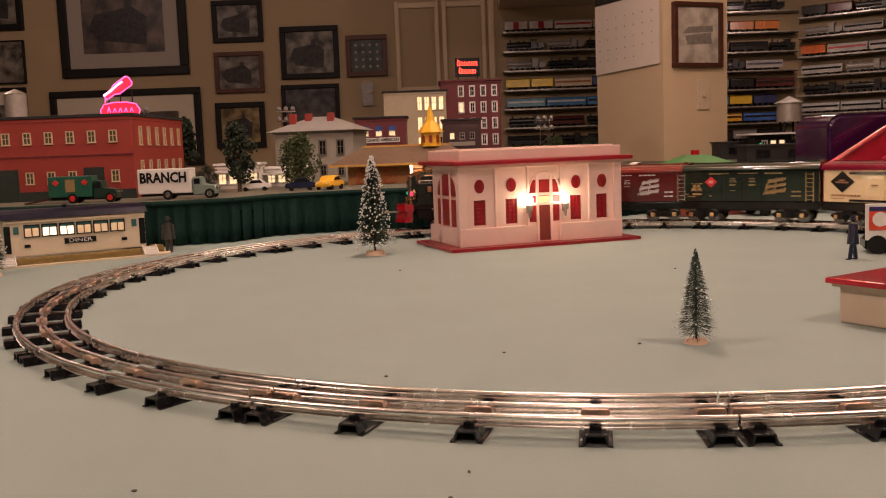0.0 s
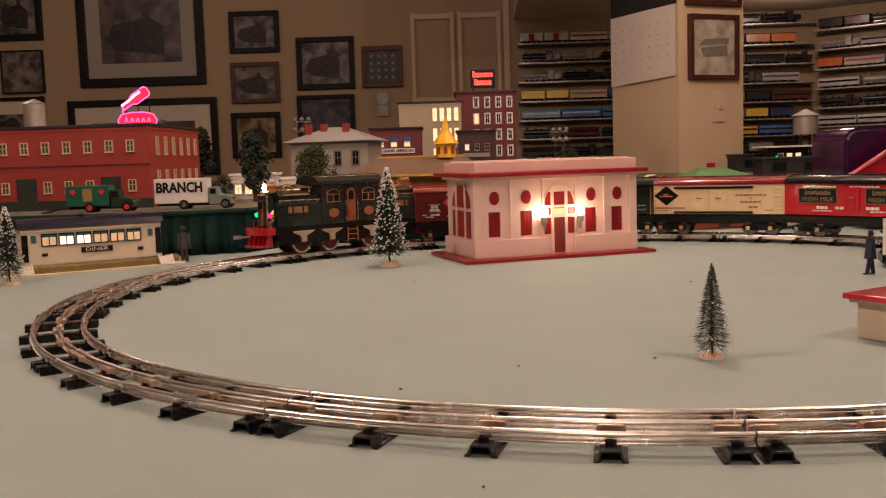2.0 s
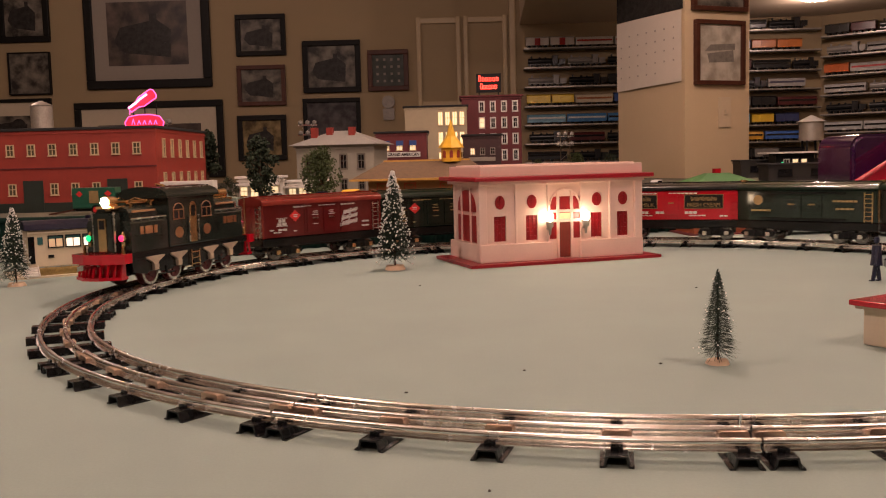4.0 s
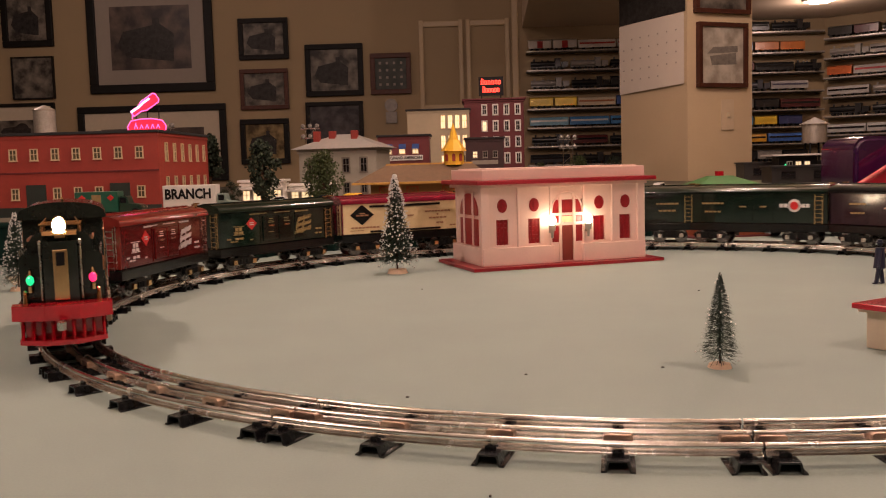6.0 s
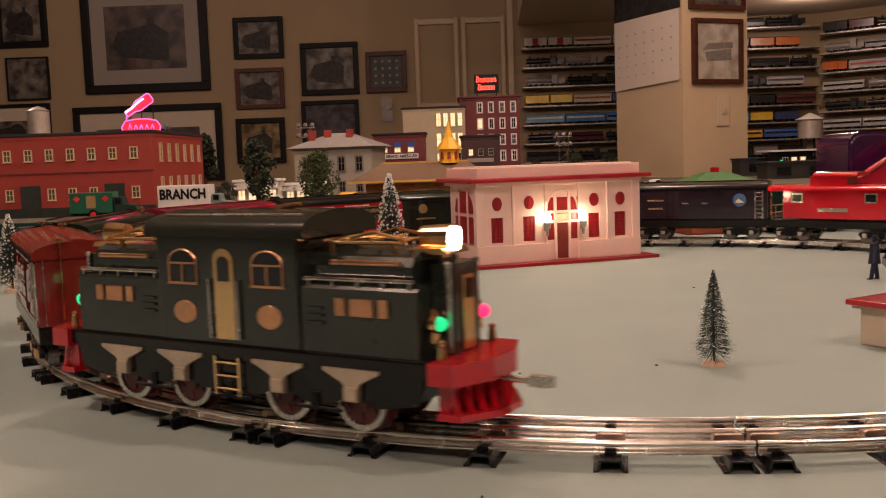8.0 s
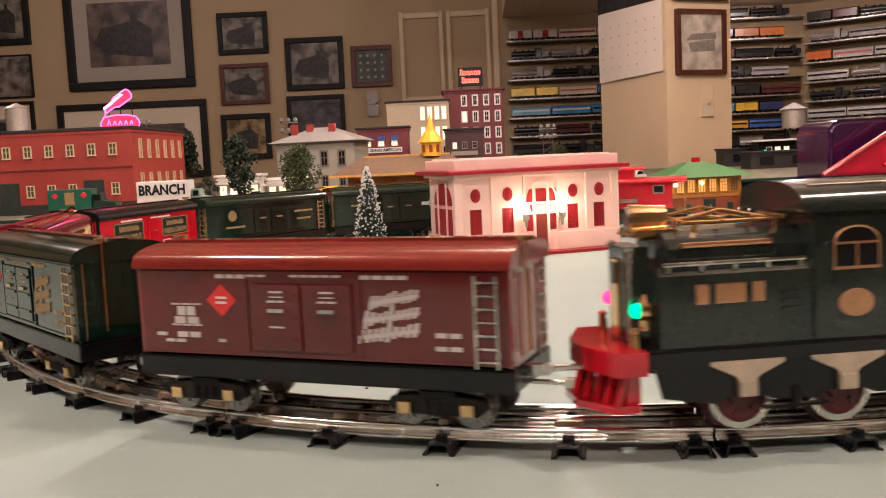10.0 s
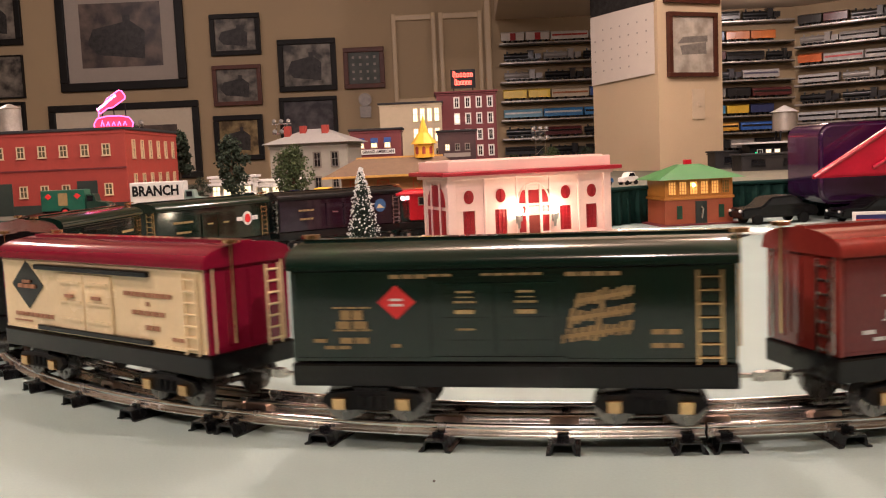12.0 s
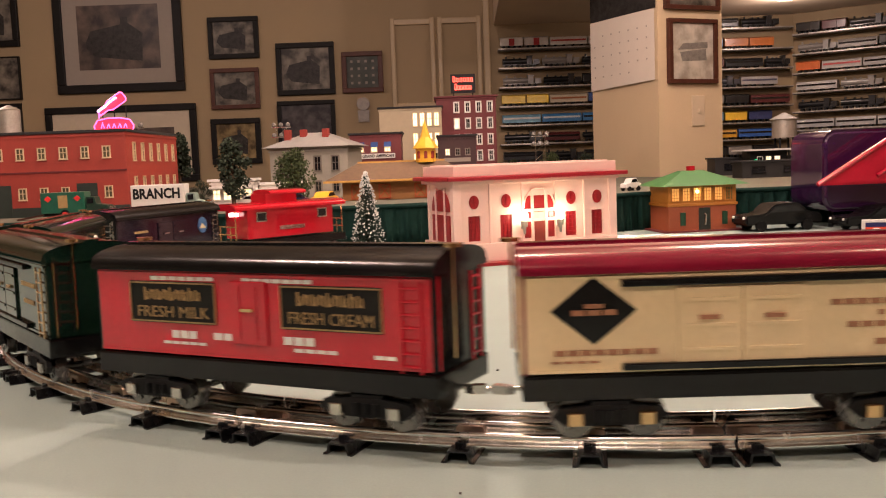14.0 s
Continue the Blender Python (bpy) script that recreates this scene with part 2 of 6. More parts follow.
# raised layout table behind with its pleated skirt
EDGE = [(-2.6, 1.73), (-0.54, 1.755), (-0.40, 1.80), (-0.34, 1.90), (-0.2, 1.95), (0.0, 1.98), (0.38, 2.06), (0.45, 2.12), (1.42, 2.16)]
TOP = 0.085
bm = prism(BM(), EDGE + [(2.30, 2.18), (2.45, 4.30), (1.72, 4.94), (-3.9, 4.94), (-3.9, 1.73)], TOP - 0.02, TOP, "z")
piece("layout_table", bm, LAYOUT, "raised model town layout with brown scenic ground", "layout table", kind="structure")


def skirt():
    pts = []
    for (ax, ay), (bx, by) in zip(EDGE[:-1], EDGE[1:]):
        n = max(2, int(math.hypot(bx - ax, by - ay) / 0.004))
        for i in range(n):
            pts.append((ax + (bx - ax) * i / n, ay + (by - ay) * i / n))
    bm = BM()
    rows, s = [], 0.0
    zs = [0.001, 0.03, 0.06, TOP - 0.006, TOP - 0.003]
    for i, (x, y) in enumerate(pts):
        s += 0.004
        w = 0.006 * math.sin(s * 190 + 2.5 * noise.noise((s * 9, 0, 0))) + 0.003 * math.sin(s * 420 + 1.3)
        rows.append([bm.verts.new((x, y - 0.012 + w * (1.2 - 9 * z if z < 0.1 else 0.2) * (0.25 if k > 2 else 1), z)) for k, z in enumerate(zs)])
    for a, b in zip(rows[:-1], rows[1:]):
        for k in range(len(zs) - 1):
            bm.faces.new((a[k], b[k], b[k + 1], a[k + 1]))
    ob = piece("table_skirt", bm, CURTAIN, "dark green pleated cloth skirt round the layout table", "table skirt", smooth=True)
    sol = ob.modifiers.new("thickness", "SOLIDIFY")
    sol.thickness = 0.0015
    return ob


skirt()
bm = BM()
for (ax, ay), (bx, by) in zip(EDGE[:-1], EDGE[1:]):
    cyl(bm, (ax, ay - 0.014, TOP - 0.004), (bx, by - 0.014, TOP - 0.004), 0.005, seg=8)
piece("trim", bm, CURTAIN, "green rolled hem along the layout edge", "trim", kind="structure")

# ---- track: fourteen curved three-rail sections ----
CX, CY, R = 0.1905, 1.1732, 0.6436
GAUGE = 0.0238
RAILTOP = 0.0145
SEC = 360.0 / 14


def rail_mesh(r):
    """One curved rail: round head, thin web, flat foot."""
    prof = [(0.0021 * math.cos(radians(a)), RAILTOP - 0.0021 + 0.0021 * math.sin(radians(a))) for a in range(-60, 241, 30)]
    prof += [(-0.0007, 0.0100), (-0.0007, 0.0082), (-0.0032, 0.0077), (-0.0032, 0.0070), (0.0032, 0.0070), (0.0032, 0.0077), (0.0007, 0.0082), (0.0007, 0.0100)]
    bm = BM()
    loops = []
    n = 12
    for i in range(n + 1):
        a = radians(0.06 + (SEC - 0.12) * i / n)
        loops.append([bm.verts.new(((r + u) * math.cos(a), (r + u) * math.sin(a), z)) for u, z in prof])
    k = len(prof)
    for A, B in zip(loops[:-1], loops[1:]):
        for j in range(k):
            bm.faces.new((A[j], B[j], B[(j + 1) % k], A[(j + 1) % k]))
    bm.faces.new(loops[0][::-1])
    bm.faces.new(loops[-1])
    bmesh.ops.recalc_face_normals(bm, faces=bm.faces)
    return bm


def tie_mesh():
    """Pressed steel channel with flared feet and open ends, along x, 8 cm long, with the tabs that hold the outer rails."""
    prof = [(-0.0095, 0.0), (-0.0095, 0.0010), (-0.0072, 0.0014), (-0.0060, 0.0070), (0.0060, 0.0070), (0.0072, 0.0014), (0.0095, 0.0010), (0.0095, 0.0), (0.0064, 0.0003), (0.0048, 0.0060), (-0.0048, 0.0060), (-0.0064, 0.0003)]
    bm = prism(BM(), prof, -0.0365, 0.0365, "x")
    for s in (-1, 1):
        for k in (-1, 1):
            box(bm, s * (GAUGE + k * 0.0036), 0, 0.0082, 0.0016, 0.0066, 0.0026)
    return bm


def clip_mesh():
    """Folded bright clip that carries the centre rail on its insulator."""
    bm = BM()
    prism(bm, [(-0.0085, 0.0071), (-0.0085, 0.0112), (-0.0072, 0.0124), (0.0072, 0.0124), (0.0085, 0.0112), (0.0085, 0.0071), (0.0050, 0.0071), (0.0044, 0.0092), (-0.0044, 0.0092), (-0.0050, 0.0071)], -0.0050, 0.0050, "x")
    return bm


section = thing("track_section", "curved three-rail tinplate track section with black ties", "track", pose(CX, CY, 0, 0, 0, 0), "track sections of the loop")
for dr in (GAUGE, 0.0, -GAUGE):
    part("rail", rail_mesh(R + dr), STEEL, section, smooth=True)
tie0 = None
for a in (0.90, 6.65, 12.80, 18.95, 24.81):
    at = pose(R * math.cos(radians(a)), R * math.sin(radians(a)), 0, 0, 0, a)
    if tie0 is None:
        tie0 = part("tie", tie_mesh(), TIE, section, at=at)
        clip0 = part("rail_clip", clip_mesh(), CLIP, section, "copper coloured centre rail clip", at=at)
    else:
        for o, nm in ((tie0, "tie"), (clip0, "rail_clip")):
            c = new(nm, o.data)
            c.parent, c.matrix_basis = section, at
JOINT = -92.5
section.matrix_basis = pose(CX, CY, 0, 0, 0, JOINT)
for k in range(1, 14):
    copy_thing(section, pose(CX, CY, 0, 0, 0, JOINT + SEC * k))


# ---- train ----
def fr(bm, x0, x1, z0, z1, y, t=0.0012, w=0.0012):
    """A thin rectangular raised frame on a side face at y."""
    for cx, cz, sx, sz in (((x0 + x1) / 2, z1, x1 - x0 + w, w), ((x0 + x1) / 2, z0, x1 - x0 + w, w), (x0, (z0 + z1) / 2, w, z1 - z0), (x1, (z0 + z1) / 2, w, z1 - z0)):
        box(bm, cx, y, cz, sx, t, sz)


def ladder(bm, p, h, w, n, along="x"):
    """Rungs and stringers standing at p, w wide along an axis."""
    x, y, z = p
    for s in (-1, 1):
        c = (x + s * w / 2, y, z + h / 2) if along == "x" else (x, y + s * w / 2, z + h / 2)
        box(bm, *c, 0.0014, 0.0014, h)
    for i in range(n):
        zz = z + h * (i + 0.5) / n
        if along == "x":
            cyl(bm, (x - w / 2, y, zz), (x + w / 2, y, zz), 0.0007, seg=6)
        else:
            cyl(bm, (x, y - w / 2, zz), (x, y + w / 2, zz), 0.0007, seg=6)


AXLES = []


def wheelset(parent, x, r, material, rim, width=0.052, z=None):
    bm = BM()
    cyl(bm, (0, -width / 2 - 0.004, 0), (0, width / 2 + 0.004, 0), 0.0022, seg=8)
    for s in (-1, 1):
        y = s * width / 2
        cyl(bm, (0, y - s * 0.003, 0), (0, y - s * 0.0045, 0), r * 1.12, seg=22)
        cyl(bm, (0, y - s * 0.003, 0), (0, y + s * 0.0035, 0), r, r * 0.98, seg=22)
        cyl(bm, (0, y + s * 0.0035, 0), (0, y + s * 0.006, 0), r * 0.35, seg=10)
        for k in range(6):
            a = k * math.pi / 3
            box(bm, r * 0.58 * math.cos(a), y + s * 0.0038, r * 0.58 * math.sin(a), r * 0.2, 0.0012, r * 0.2)
    w = part("wheelset", bm, material, parent, at=pose(x, 0, r if z is None else z), smooth=True)
    if rim is not None:
        bm = BM()
        for s in (-1, 1):
            y = s * (width / 2 + 0.0036)
            ring = arc(0, 0, r * 0.99, 0, 360, 24)[:-1]
            inner = arc(0, 0, r * 0.80, 0, 360, 24)[:-1]
            A = [bm.verts.new((a, y, b)) for a, b in ring]
            B = [bm.verts.new((a, y, b)) for a, b in inner]
            A2 = [bm.verts.new((a, y + s * 0.0012, b)) for a, b in ring]
            B2 = [bm.verts.new((a, y + s * 0.0012, b)) for a, b in inner]
            for i in range(24):
                j = (i + 1) % 24
                for q in ((A2[i], A2[j], B2[j], B2[i]), (A[i], A[j], A2[j], A2[i]), (B[i], B[j], B2[j], B2[i])):
                    bm.faces.new(q)
        bmesh.ops.recalc_face_normals(bm, faces=bm.faces)
        part("rim", bm, rim, w)
    AXLES.append((w, x, r if z is None else z, r))
    return w


def truck(car, x):
    bm = BM()
    for s in (-1, 1):
        prism(bm, [(x - 0.030, 0.016), (x - 0.024, 0.010), (x + 0.024, 0.010), (x + 0.030, 0.016), (x + 0.027, 0.021), (x + 0.010, 0.023), (x - 0.010, 0.023), (x - 0.027, 0.021)], s * 0.0335 - 0.002, s * 0.0335 + 0.002, "y")
        for k in (-0.006, 0.0, 0.006):
            cyl(bm, (x + k, s * 0.0362, 0.012), (x + k, s * 0.0362, 0.020), 0.0018, seg=6)
    box(bm, x, 0, 0.022, 0.02, 0.07, 0.007)
    cyl(bm, (x, 0, 0.018), (x, 0, 0.029), 0.009)
    tr = part("truck", bm, MATTBLACK, car)
    for dx in (-0.0185, 0.0185):
        for s in (-1, 1):
            part("journal_box", box(BM(), x + dx, s * 0.0372, 0.0150, 0.0075, 0.004, 0.0085, bev=0.0008), BRASS if BOXGOLD else NICKEL, tr, "bright metal journal box")
        wheelset(tr, (x + dx) * 1.04, 0.0112, WHEELM, None, width=2 * GAUGE)


BOXGOLD = True


def coupler(car, x, s):
    bm = BM()
    box(bm, x + s * 0.010, 0, 0.026, 0.026, 0.004, 0.003, bev=0.0008)
    prism(bm, [(x + s * 0.016, -0.0035), (x + s * 0.024, -0.004), (x + s * 0.028, 0.001), (x + s * 0.022, 0.004), (x + s * 0.016, 0.003)], 0.0235, 0.0290, "z")
    part("coupler", bm, NICKEL, car, "nickel latch coupler")


def roof_bm(L, W, z0, rise, ov=0.003, n=10):
    """Shallow curved roof with rolled edges."""
    prof = [(-W / 2 - ov, z0), (-W / 2 - ov, z0 + 0.0025)] + [(y, z) for y, z in reversed([((W / 2 + ov) * math.cos(radians(a)), z0 + 0.0025 + rise * math.sin(radians(a)) ** 0.8 if a not in (0, 180) else z0 + 0.0025) for a in range(18, 163, 12)])] + [(W / 2 + ov, z0 + 0.0025), (W / 2 + ov, z0)]
    bm = prism(BM(), prof, -L / 2 - 0.003, L / 2 + 0.003, "x")
    return bm


LB, WB = 0.238, 0.082
Z0, Z1 = 0.0405, 0.0900


def reshape(car, kx, ky, height):
    """Sets the proportions of a car's parts over its wheels: along, across, and by a function of the height."""
    wheels = {o for w in car.children_recursive if w.name.startswith("wheelset") for o in (w, *w.children)}
    for o in car.children_recursive:
        if o in wheels:
            continue
        low = o.name.startswith(("truck", "journal_box"))
        m = o.matrix_basis.copy()
        for v in o.data.vertices:
            p = m @ v.co
            v.co = (p.x * kx, p.y * (0.95 if low else ky), height(p.z))
        o.matrix_basis = Matrix.Identity(4)


def car_height(z):
    return (z - 0.0405) * 1.08 + 0.0375 if z > 0.0275 else z * 0.853


def freight_car(name, label, body, roof, trim, decorate, frame_m=None):
    car = thing(name, label, "train car", group="cars of the toy train")
    fm = frame_m or BLACK
    bm = BM()
    box(bm, 0, 0, Z0 - 0.0075, LB + 0.005, WB + 0.002, 0.013, bev=0.0015)
    box(bm, 0, 0, Z0 - 0.0155, LB * 0.3, 0.04, 0.006)
    for s in (-1, 1):
        box(bm, 0, s * 0.03, Z0 - 0.0150, LB * 0.5, 0.003, 0.003)
    part("underframe", bm, fm, car)
    bm = box(BM(), 0, 0, (Z0 + Z1) / 2, LB, WB, Z1 - Z0, bev=0.0015)
    for s in (-1, 1):  # edge beading
        for z in (Z0 + 0.001, Z1 - 0.002):
            box(bm, 0, s * (WB / 2 + 0.0003), z, LB - 0.002, 0.0012, 0.0016)
    part("body", bm, body, car)
    for s in (-1, 1):
        bm = box(BM(), s * (LB / 2 + 0.0004), 0, (Z0 + Z1) / 2, 0.002, WB - 0.001, Z1 - Z0 + 0.001)
        for y in (-0.02, 0.0, 0.02):
            box(bm, s * (LB / 2 + 0.0016), y, (Z0 + Z1) / 2, 0.001, 0.0012, Z1 - Z0 - 0.006)
        part("end_wall", bm, roof, car)
    rf = part("roof", roof_bm(LB, WB, Z1, 0.0105), roof, car, smooth=True)
    bm = box(BM(), 0, 0, Z1 + 0.0135, LB + 0.004, 0.012, 0.0012)
    part("running_board", bm, roof, rf)
    for s in (-1, 1):  # brake wheels on posts at the ends
        bm = BM()
        x = s * (LB / 2 + 0.0045)
        cyl(bm, (x, -s * 0.018, 0.045), (x, -s * 0.018, Z1 + 0.014), 0.0008, seg=6)
        cyl(bm, (x, -s * 0.018, Z1 + 0.0135), (x, -s * 0.018, Z1 + 0.0155), 0.0055, seg=14)
        part("brake_wheel", bm, BRASS, car, "brass brake wheel on its post")
        bm = BM()
        ladder(bm, (s * (LB / 2 + 0.002), s * 0.024, Z0 - 0.002), Z1 - Z0, 0.013, 7, "y")
        part("end_ladder", bm, trim, car)
        bm = BM()  # side ladder near the end that leads on its own side
        ladder(bm, (-s * (LB / 2 - 0.012), s * (WB / 2 + 0.0018), Z0 - 0.001), Z1 - Z0 - 0.002, 0.012, 7, "x")
        part("side_ladder", bm, trim, car)
        bm = BM()
        for yy in (-0.034, 0.034):
            cyl(bm, (s * (LB / 2 + 0.0015), yy, Z0), (s * (LB / 2 + 0.0015), yy, Z1), 0.0008, seg=6)
        part("grab_iron", bm, trim, car)
        truck(car, s * 0.076)
        coupler(car, s * (LB / 2 + 0.004), s)
    decorate(car)
    reshape(car, 1.04, 0.83, car_height)
    return car


def bars(car, name, m, rows, s, t=0.0006):
    """Plain bars of unreadable lettering on the side s: rows of (x, z, width, height), x towards the front as seen."""
    bm = BM()
    y = s * (WB / 2 + t / 2 + 0.0002)
    for x, z, w, h in rows:
        n = max(1, int(w / 0.0065))
        for i in range(n):
            ww = w / n
            box(bm, -s * (x - w / 2 + ww * (i + 0.5)), y, z, ww * 0.82, t, h)
    part(name, bm, m, car)


def diamond(car, m, x, z, w, h, s, lift=0.0):
    bm = prism(BM(), [(-s * x - w / 2, z), (-s * x, z + h / 2), (-s * x + w / 2, z), (-s * x, z - h / 2)], s * (WB / 2 + 0.0002 + lift), s * (WB / 2 + 0.0009 + lift), "y")
    part("diamond_emblem", bm, m, car)


def two_door(car, m, x0, x1, s, handles):
    """Pair of raised panelled doors; x measured as seen from outside."""
    zc, hz = (Z0 + Z1) / 2 - 0.002, Z1 - Z0 - 0.012
    w = (x1 - x0) / 2
    for k in (0, 1):
        xc = -s * (x0 + w * (k + 0.5))
        bm = box(BM(), xc, s * (WB / 2 + 0.001), zc, w - 0.0015, 0.0022, hz, bev=0.0005)
        for zz in (-0.32, 0.0, 0.34):
            box(bm, xc, s * (WB / 2 + 0.0022), zc + zz * hz, w * 0.78, 0.0016, 0.0018)
        d = part("door", bm, m, car)
        bm = box(BM(), xc, s * (WB / 2 + 0.0034), zc + 0.004, w * 0.32, 0.0016, 0.0022)
        part("handle", bm, handles, d)


def rails_for_doors(car, x0, x1, s):
    for z in (Z0 + 0.003, Z1 - 0.005):
        bm = box(BM(), -s * (x0 + x1) / 2, s * (WB / 2 + 0.002), z, x1 - x0, 0.004, 0.0034, bev=0.0006)
        part("door_rail", bm, BLACK, car, "black sliding door rail")


def deco_box(txt, door_m, handle):
    def go(car):
        for s in (-1, 1):
            two_door(car, door_m, -0.037, 0.029, s, handle)
            fr(f := BM(), *(sorted((-s * -0.041, -s * 0.033))), Z0 + 0.002, Z1 - 0.005, s * (WB / 2 + 0.0006))
            part("door_surround", f, door_m, car)
            diamond(car, DIAMRED, -0.059, 0.0722, 0.021, 0.0185, s)
            bars(car, "emblem_detail", WHITETXT, [(-0.059, 0.0736, 0.009, 0.0013), (-0.059, 0.0708, 0.009, 0.0013)], s, 0.0014)
            bars(car, "side_lettering", txt, [(-0.045, Z1 - 0.0042, 0.036, 0.0022), (0.005, Z1 - 0.0042, 0.034, 0.0022), (0.048, Z1 - 0.0042, 0.030, 0.0022),
                 (-0.085, 0.0695, 0.023, 0.0009), (-0.085, 0.0655, 0.014, 0.0052), (-0.085, 0.0601, 0.019, 0.004), (-0.085, 0.0573, 0.023, 0.0009),
                 (-0.104, 0.0517, 0.009, 0.002), (-0.084, 0.0517, 0.018, 0.0032), (-0.094, 0.0480, 0.016, 0.0018), (-0.06, 0.0489, 0.006, 0.0018),
                 (0.085, 0.0559, 0.016, 0.0026), (0.085, 0.0489, 0.017, 0.0024)], s)
            bars(car, "door_lettering", txt, [(-0.0205, 0.0762, 0.011, 0.0036), (0.0125, 0.0762, 0.011, 0.0036), (-0.0205, 0.0722, 0.013, 0.0011), (0.0125, 0.0722, 0.013, 0.0011), (-0.0205, 0.0578, 0.012, 0.0009)], s, 0.0027)
            bm = BM()  # slanted three-line emblem in broad uneven strokes
            rg = random.Random(21)
            for i, (dx, w) in enumerate(((0.003, 0.030), (0.001, 0.034), (-0.001, 0.037))):
                zc, n = 0.0745 - i * 0.0092, 9
                for k in range(n):
                    u = (k + 0.5) / n - 0.5
                    x, h = 0.0505 + dx + u * w, 0.0034 * rg.uniform(0.75, 1.1) * (1.35 if k in (0, 4) else 1)
                    z, hw = zc + u * 0.0050, w / n * rg.uniform(0.27, 0.36)
                    quad = [(x - hw - 0.0012, z - h), (x + hw - 0.0012, z - h), (x + hw + 0.0012, z + h), (x - hw + 0.0012, z + h)]
                    prism(bm, [(-s * p, q) for p, q in quad], s * (WB / 2 + 0.0002), s * (WB / 2 + 0.0009), "y")
                quad = [(0.0505 + dx - w / 2, zc - 0.0040), (0.0505 + dx + w / 2, zc + 0.0010), (0.0505 + dx + w / 2, zc + 0.0028), (0.0505 + dx - w / 2, zc - 0.0018)]
                prism(bm, [(-s * p, q) for p, q in quad], s * (WB / 2 + 0.0002), s * (WB / 2 + 0.0007), "y")
            part("side_emblem", bm, txt, car)
    return go


def deco_cream(car):
    for s in (-1, 1):
        two_door(car, CREAM, -0.042, 0.024, s, BROWNTXT)
        rails_for_doors(car, -0.070, 0.066, s)
        diamond(car, BLACK, -0.084, 0.0718, 0.044, 0.034, s)
        bars(car, "emblem_detail", BROWNTXT, [(-0.084, 0.0741, 0.012, 0.002), (-0.084, 0.0709, 0.024, 0.0026)], s, 0.0024)
        bars(car, "side_lettering", BROWNTXT, [(-0.078, 0.0508, 0.054, 0.0028), (-0.094, 0.0461, 0.026, 0.0011), (0.062, 0.0723, 0.052, 0.0028), (0.062, 0.0667, 0.004, 0.0026), (0.062, 0.0610, 0.036, 0.0028), (0.066, 0.0522, 0.016, 0.003), (0.092, 0.0470, 0.014, 0.0022)], s)


def deco_red(car):
    for s in (-1, 1):
        bm = box(BM(), s * 0.0, s * (WB / 2 + 0.001), 0.0671, 0.026, 0.0022, 0.036, bev=0.0006)
        for k in (-1, 1):
            box(bm, k * 0.006, s * (WB / 2 + 0.0022), 0.0671, 0.001, 0.001, 0.03)
        d = part("door", bm, RED, car)
        part("handle", box(BM(), 0, s * (WB / 2 + 0.0036), 0.0690, 0.009, 0.0018, 0.0018), BRASS, d)
        for x, word in ((-0.058, "FRESH MILK"), (0.056, "FRESH CREAM")):
            bm = box(BM(), -s * x, s * (WB / 2 + 0.0005), 0.0713, 0.066, 0.001, 0.0245)
            pl = part("side_panel", bm, MATTBLACK, car, "black panel with gold lettering")
            f = BM()
            fr(f, -s * x - 0.033, -s * x + 0.033, 0.0599, 0.0827, s * (WB / 2 + 0.001), w=0.0008)
            part("panel_border", f, GOLDTXT, car)
            bm = BM()
            for k in range(9):
                u = x + (k - 4) * 0.0050
                box(bm, -s * (u - 0.0011), s * (WB / 2 + 0.0013), 0.0762, 0.0012, 0.0006, 0.0078 if k in (0, 4, 7) else 0.0056)
                box(bm, -s * (u + 0.0013), s * (WB / 2 + 0.0013), 0.0752, 0.0012, 0.0006, 0.0050)
                box(bm, -s * u, s * (WB / 2 + 0.0013), 0.0778 if k % 2 else 0.0734, 0.0034, 0.0005, 0.0013)
            part("panel_lettering", bm, GOLDTXT, pl)
            text_part("panel_lettering", word, 0.0095, GOLDTXT, pl, pose(-s * x, s * (WB / 2 + 0.0012), 0.0653, 90, 0, 0 if s < 0 else 180), width=0.056)
        bars(car, "side_lettering", WHITETXT, [(-0.05, Z1 - 0.0045, 0.05, 0.0022), (0.02, Z1 - 0.0045, 0.05, 0.0022), (-0.05, 0.0526, 0.02, 0.0044), (-0.012, 0.0526, 0.032, 0.004), (0.034, 0.0526, 0.022, 0.0044), (-0.05, 0.0475, 0.034, 0.0016), (0.045, 0.0475, 0.03, 0.002), (0.09, 0.0466, 0.014, 0.002)], s)


def deco_green_plain(car):
    for s in (-1, 1):
        two_door(car, DKGREEN, -0.034, 0.034, s, GOLDTXT)
        rails_for_doors(car, -0.07, 0.07, s)
        bm = cyl(BM(), (-s * -0.075, s * (WB / 2), 0.0737), (-s * -0.075, s * (WB / 2 + 0.001), 0.0737), 0.008, seg=20)
        part("round_emblem", bm, GOLDTXT, car)
        bars(car, "side_lettering", GOLDTXT, [(-0.07, 0.0568, 0.036, 0.003), (0.07, 0.0727, 0.04, 0.003), (0.07, 0.0606, 0.03, 0.003)], s)


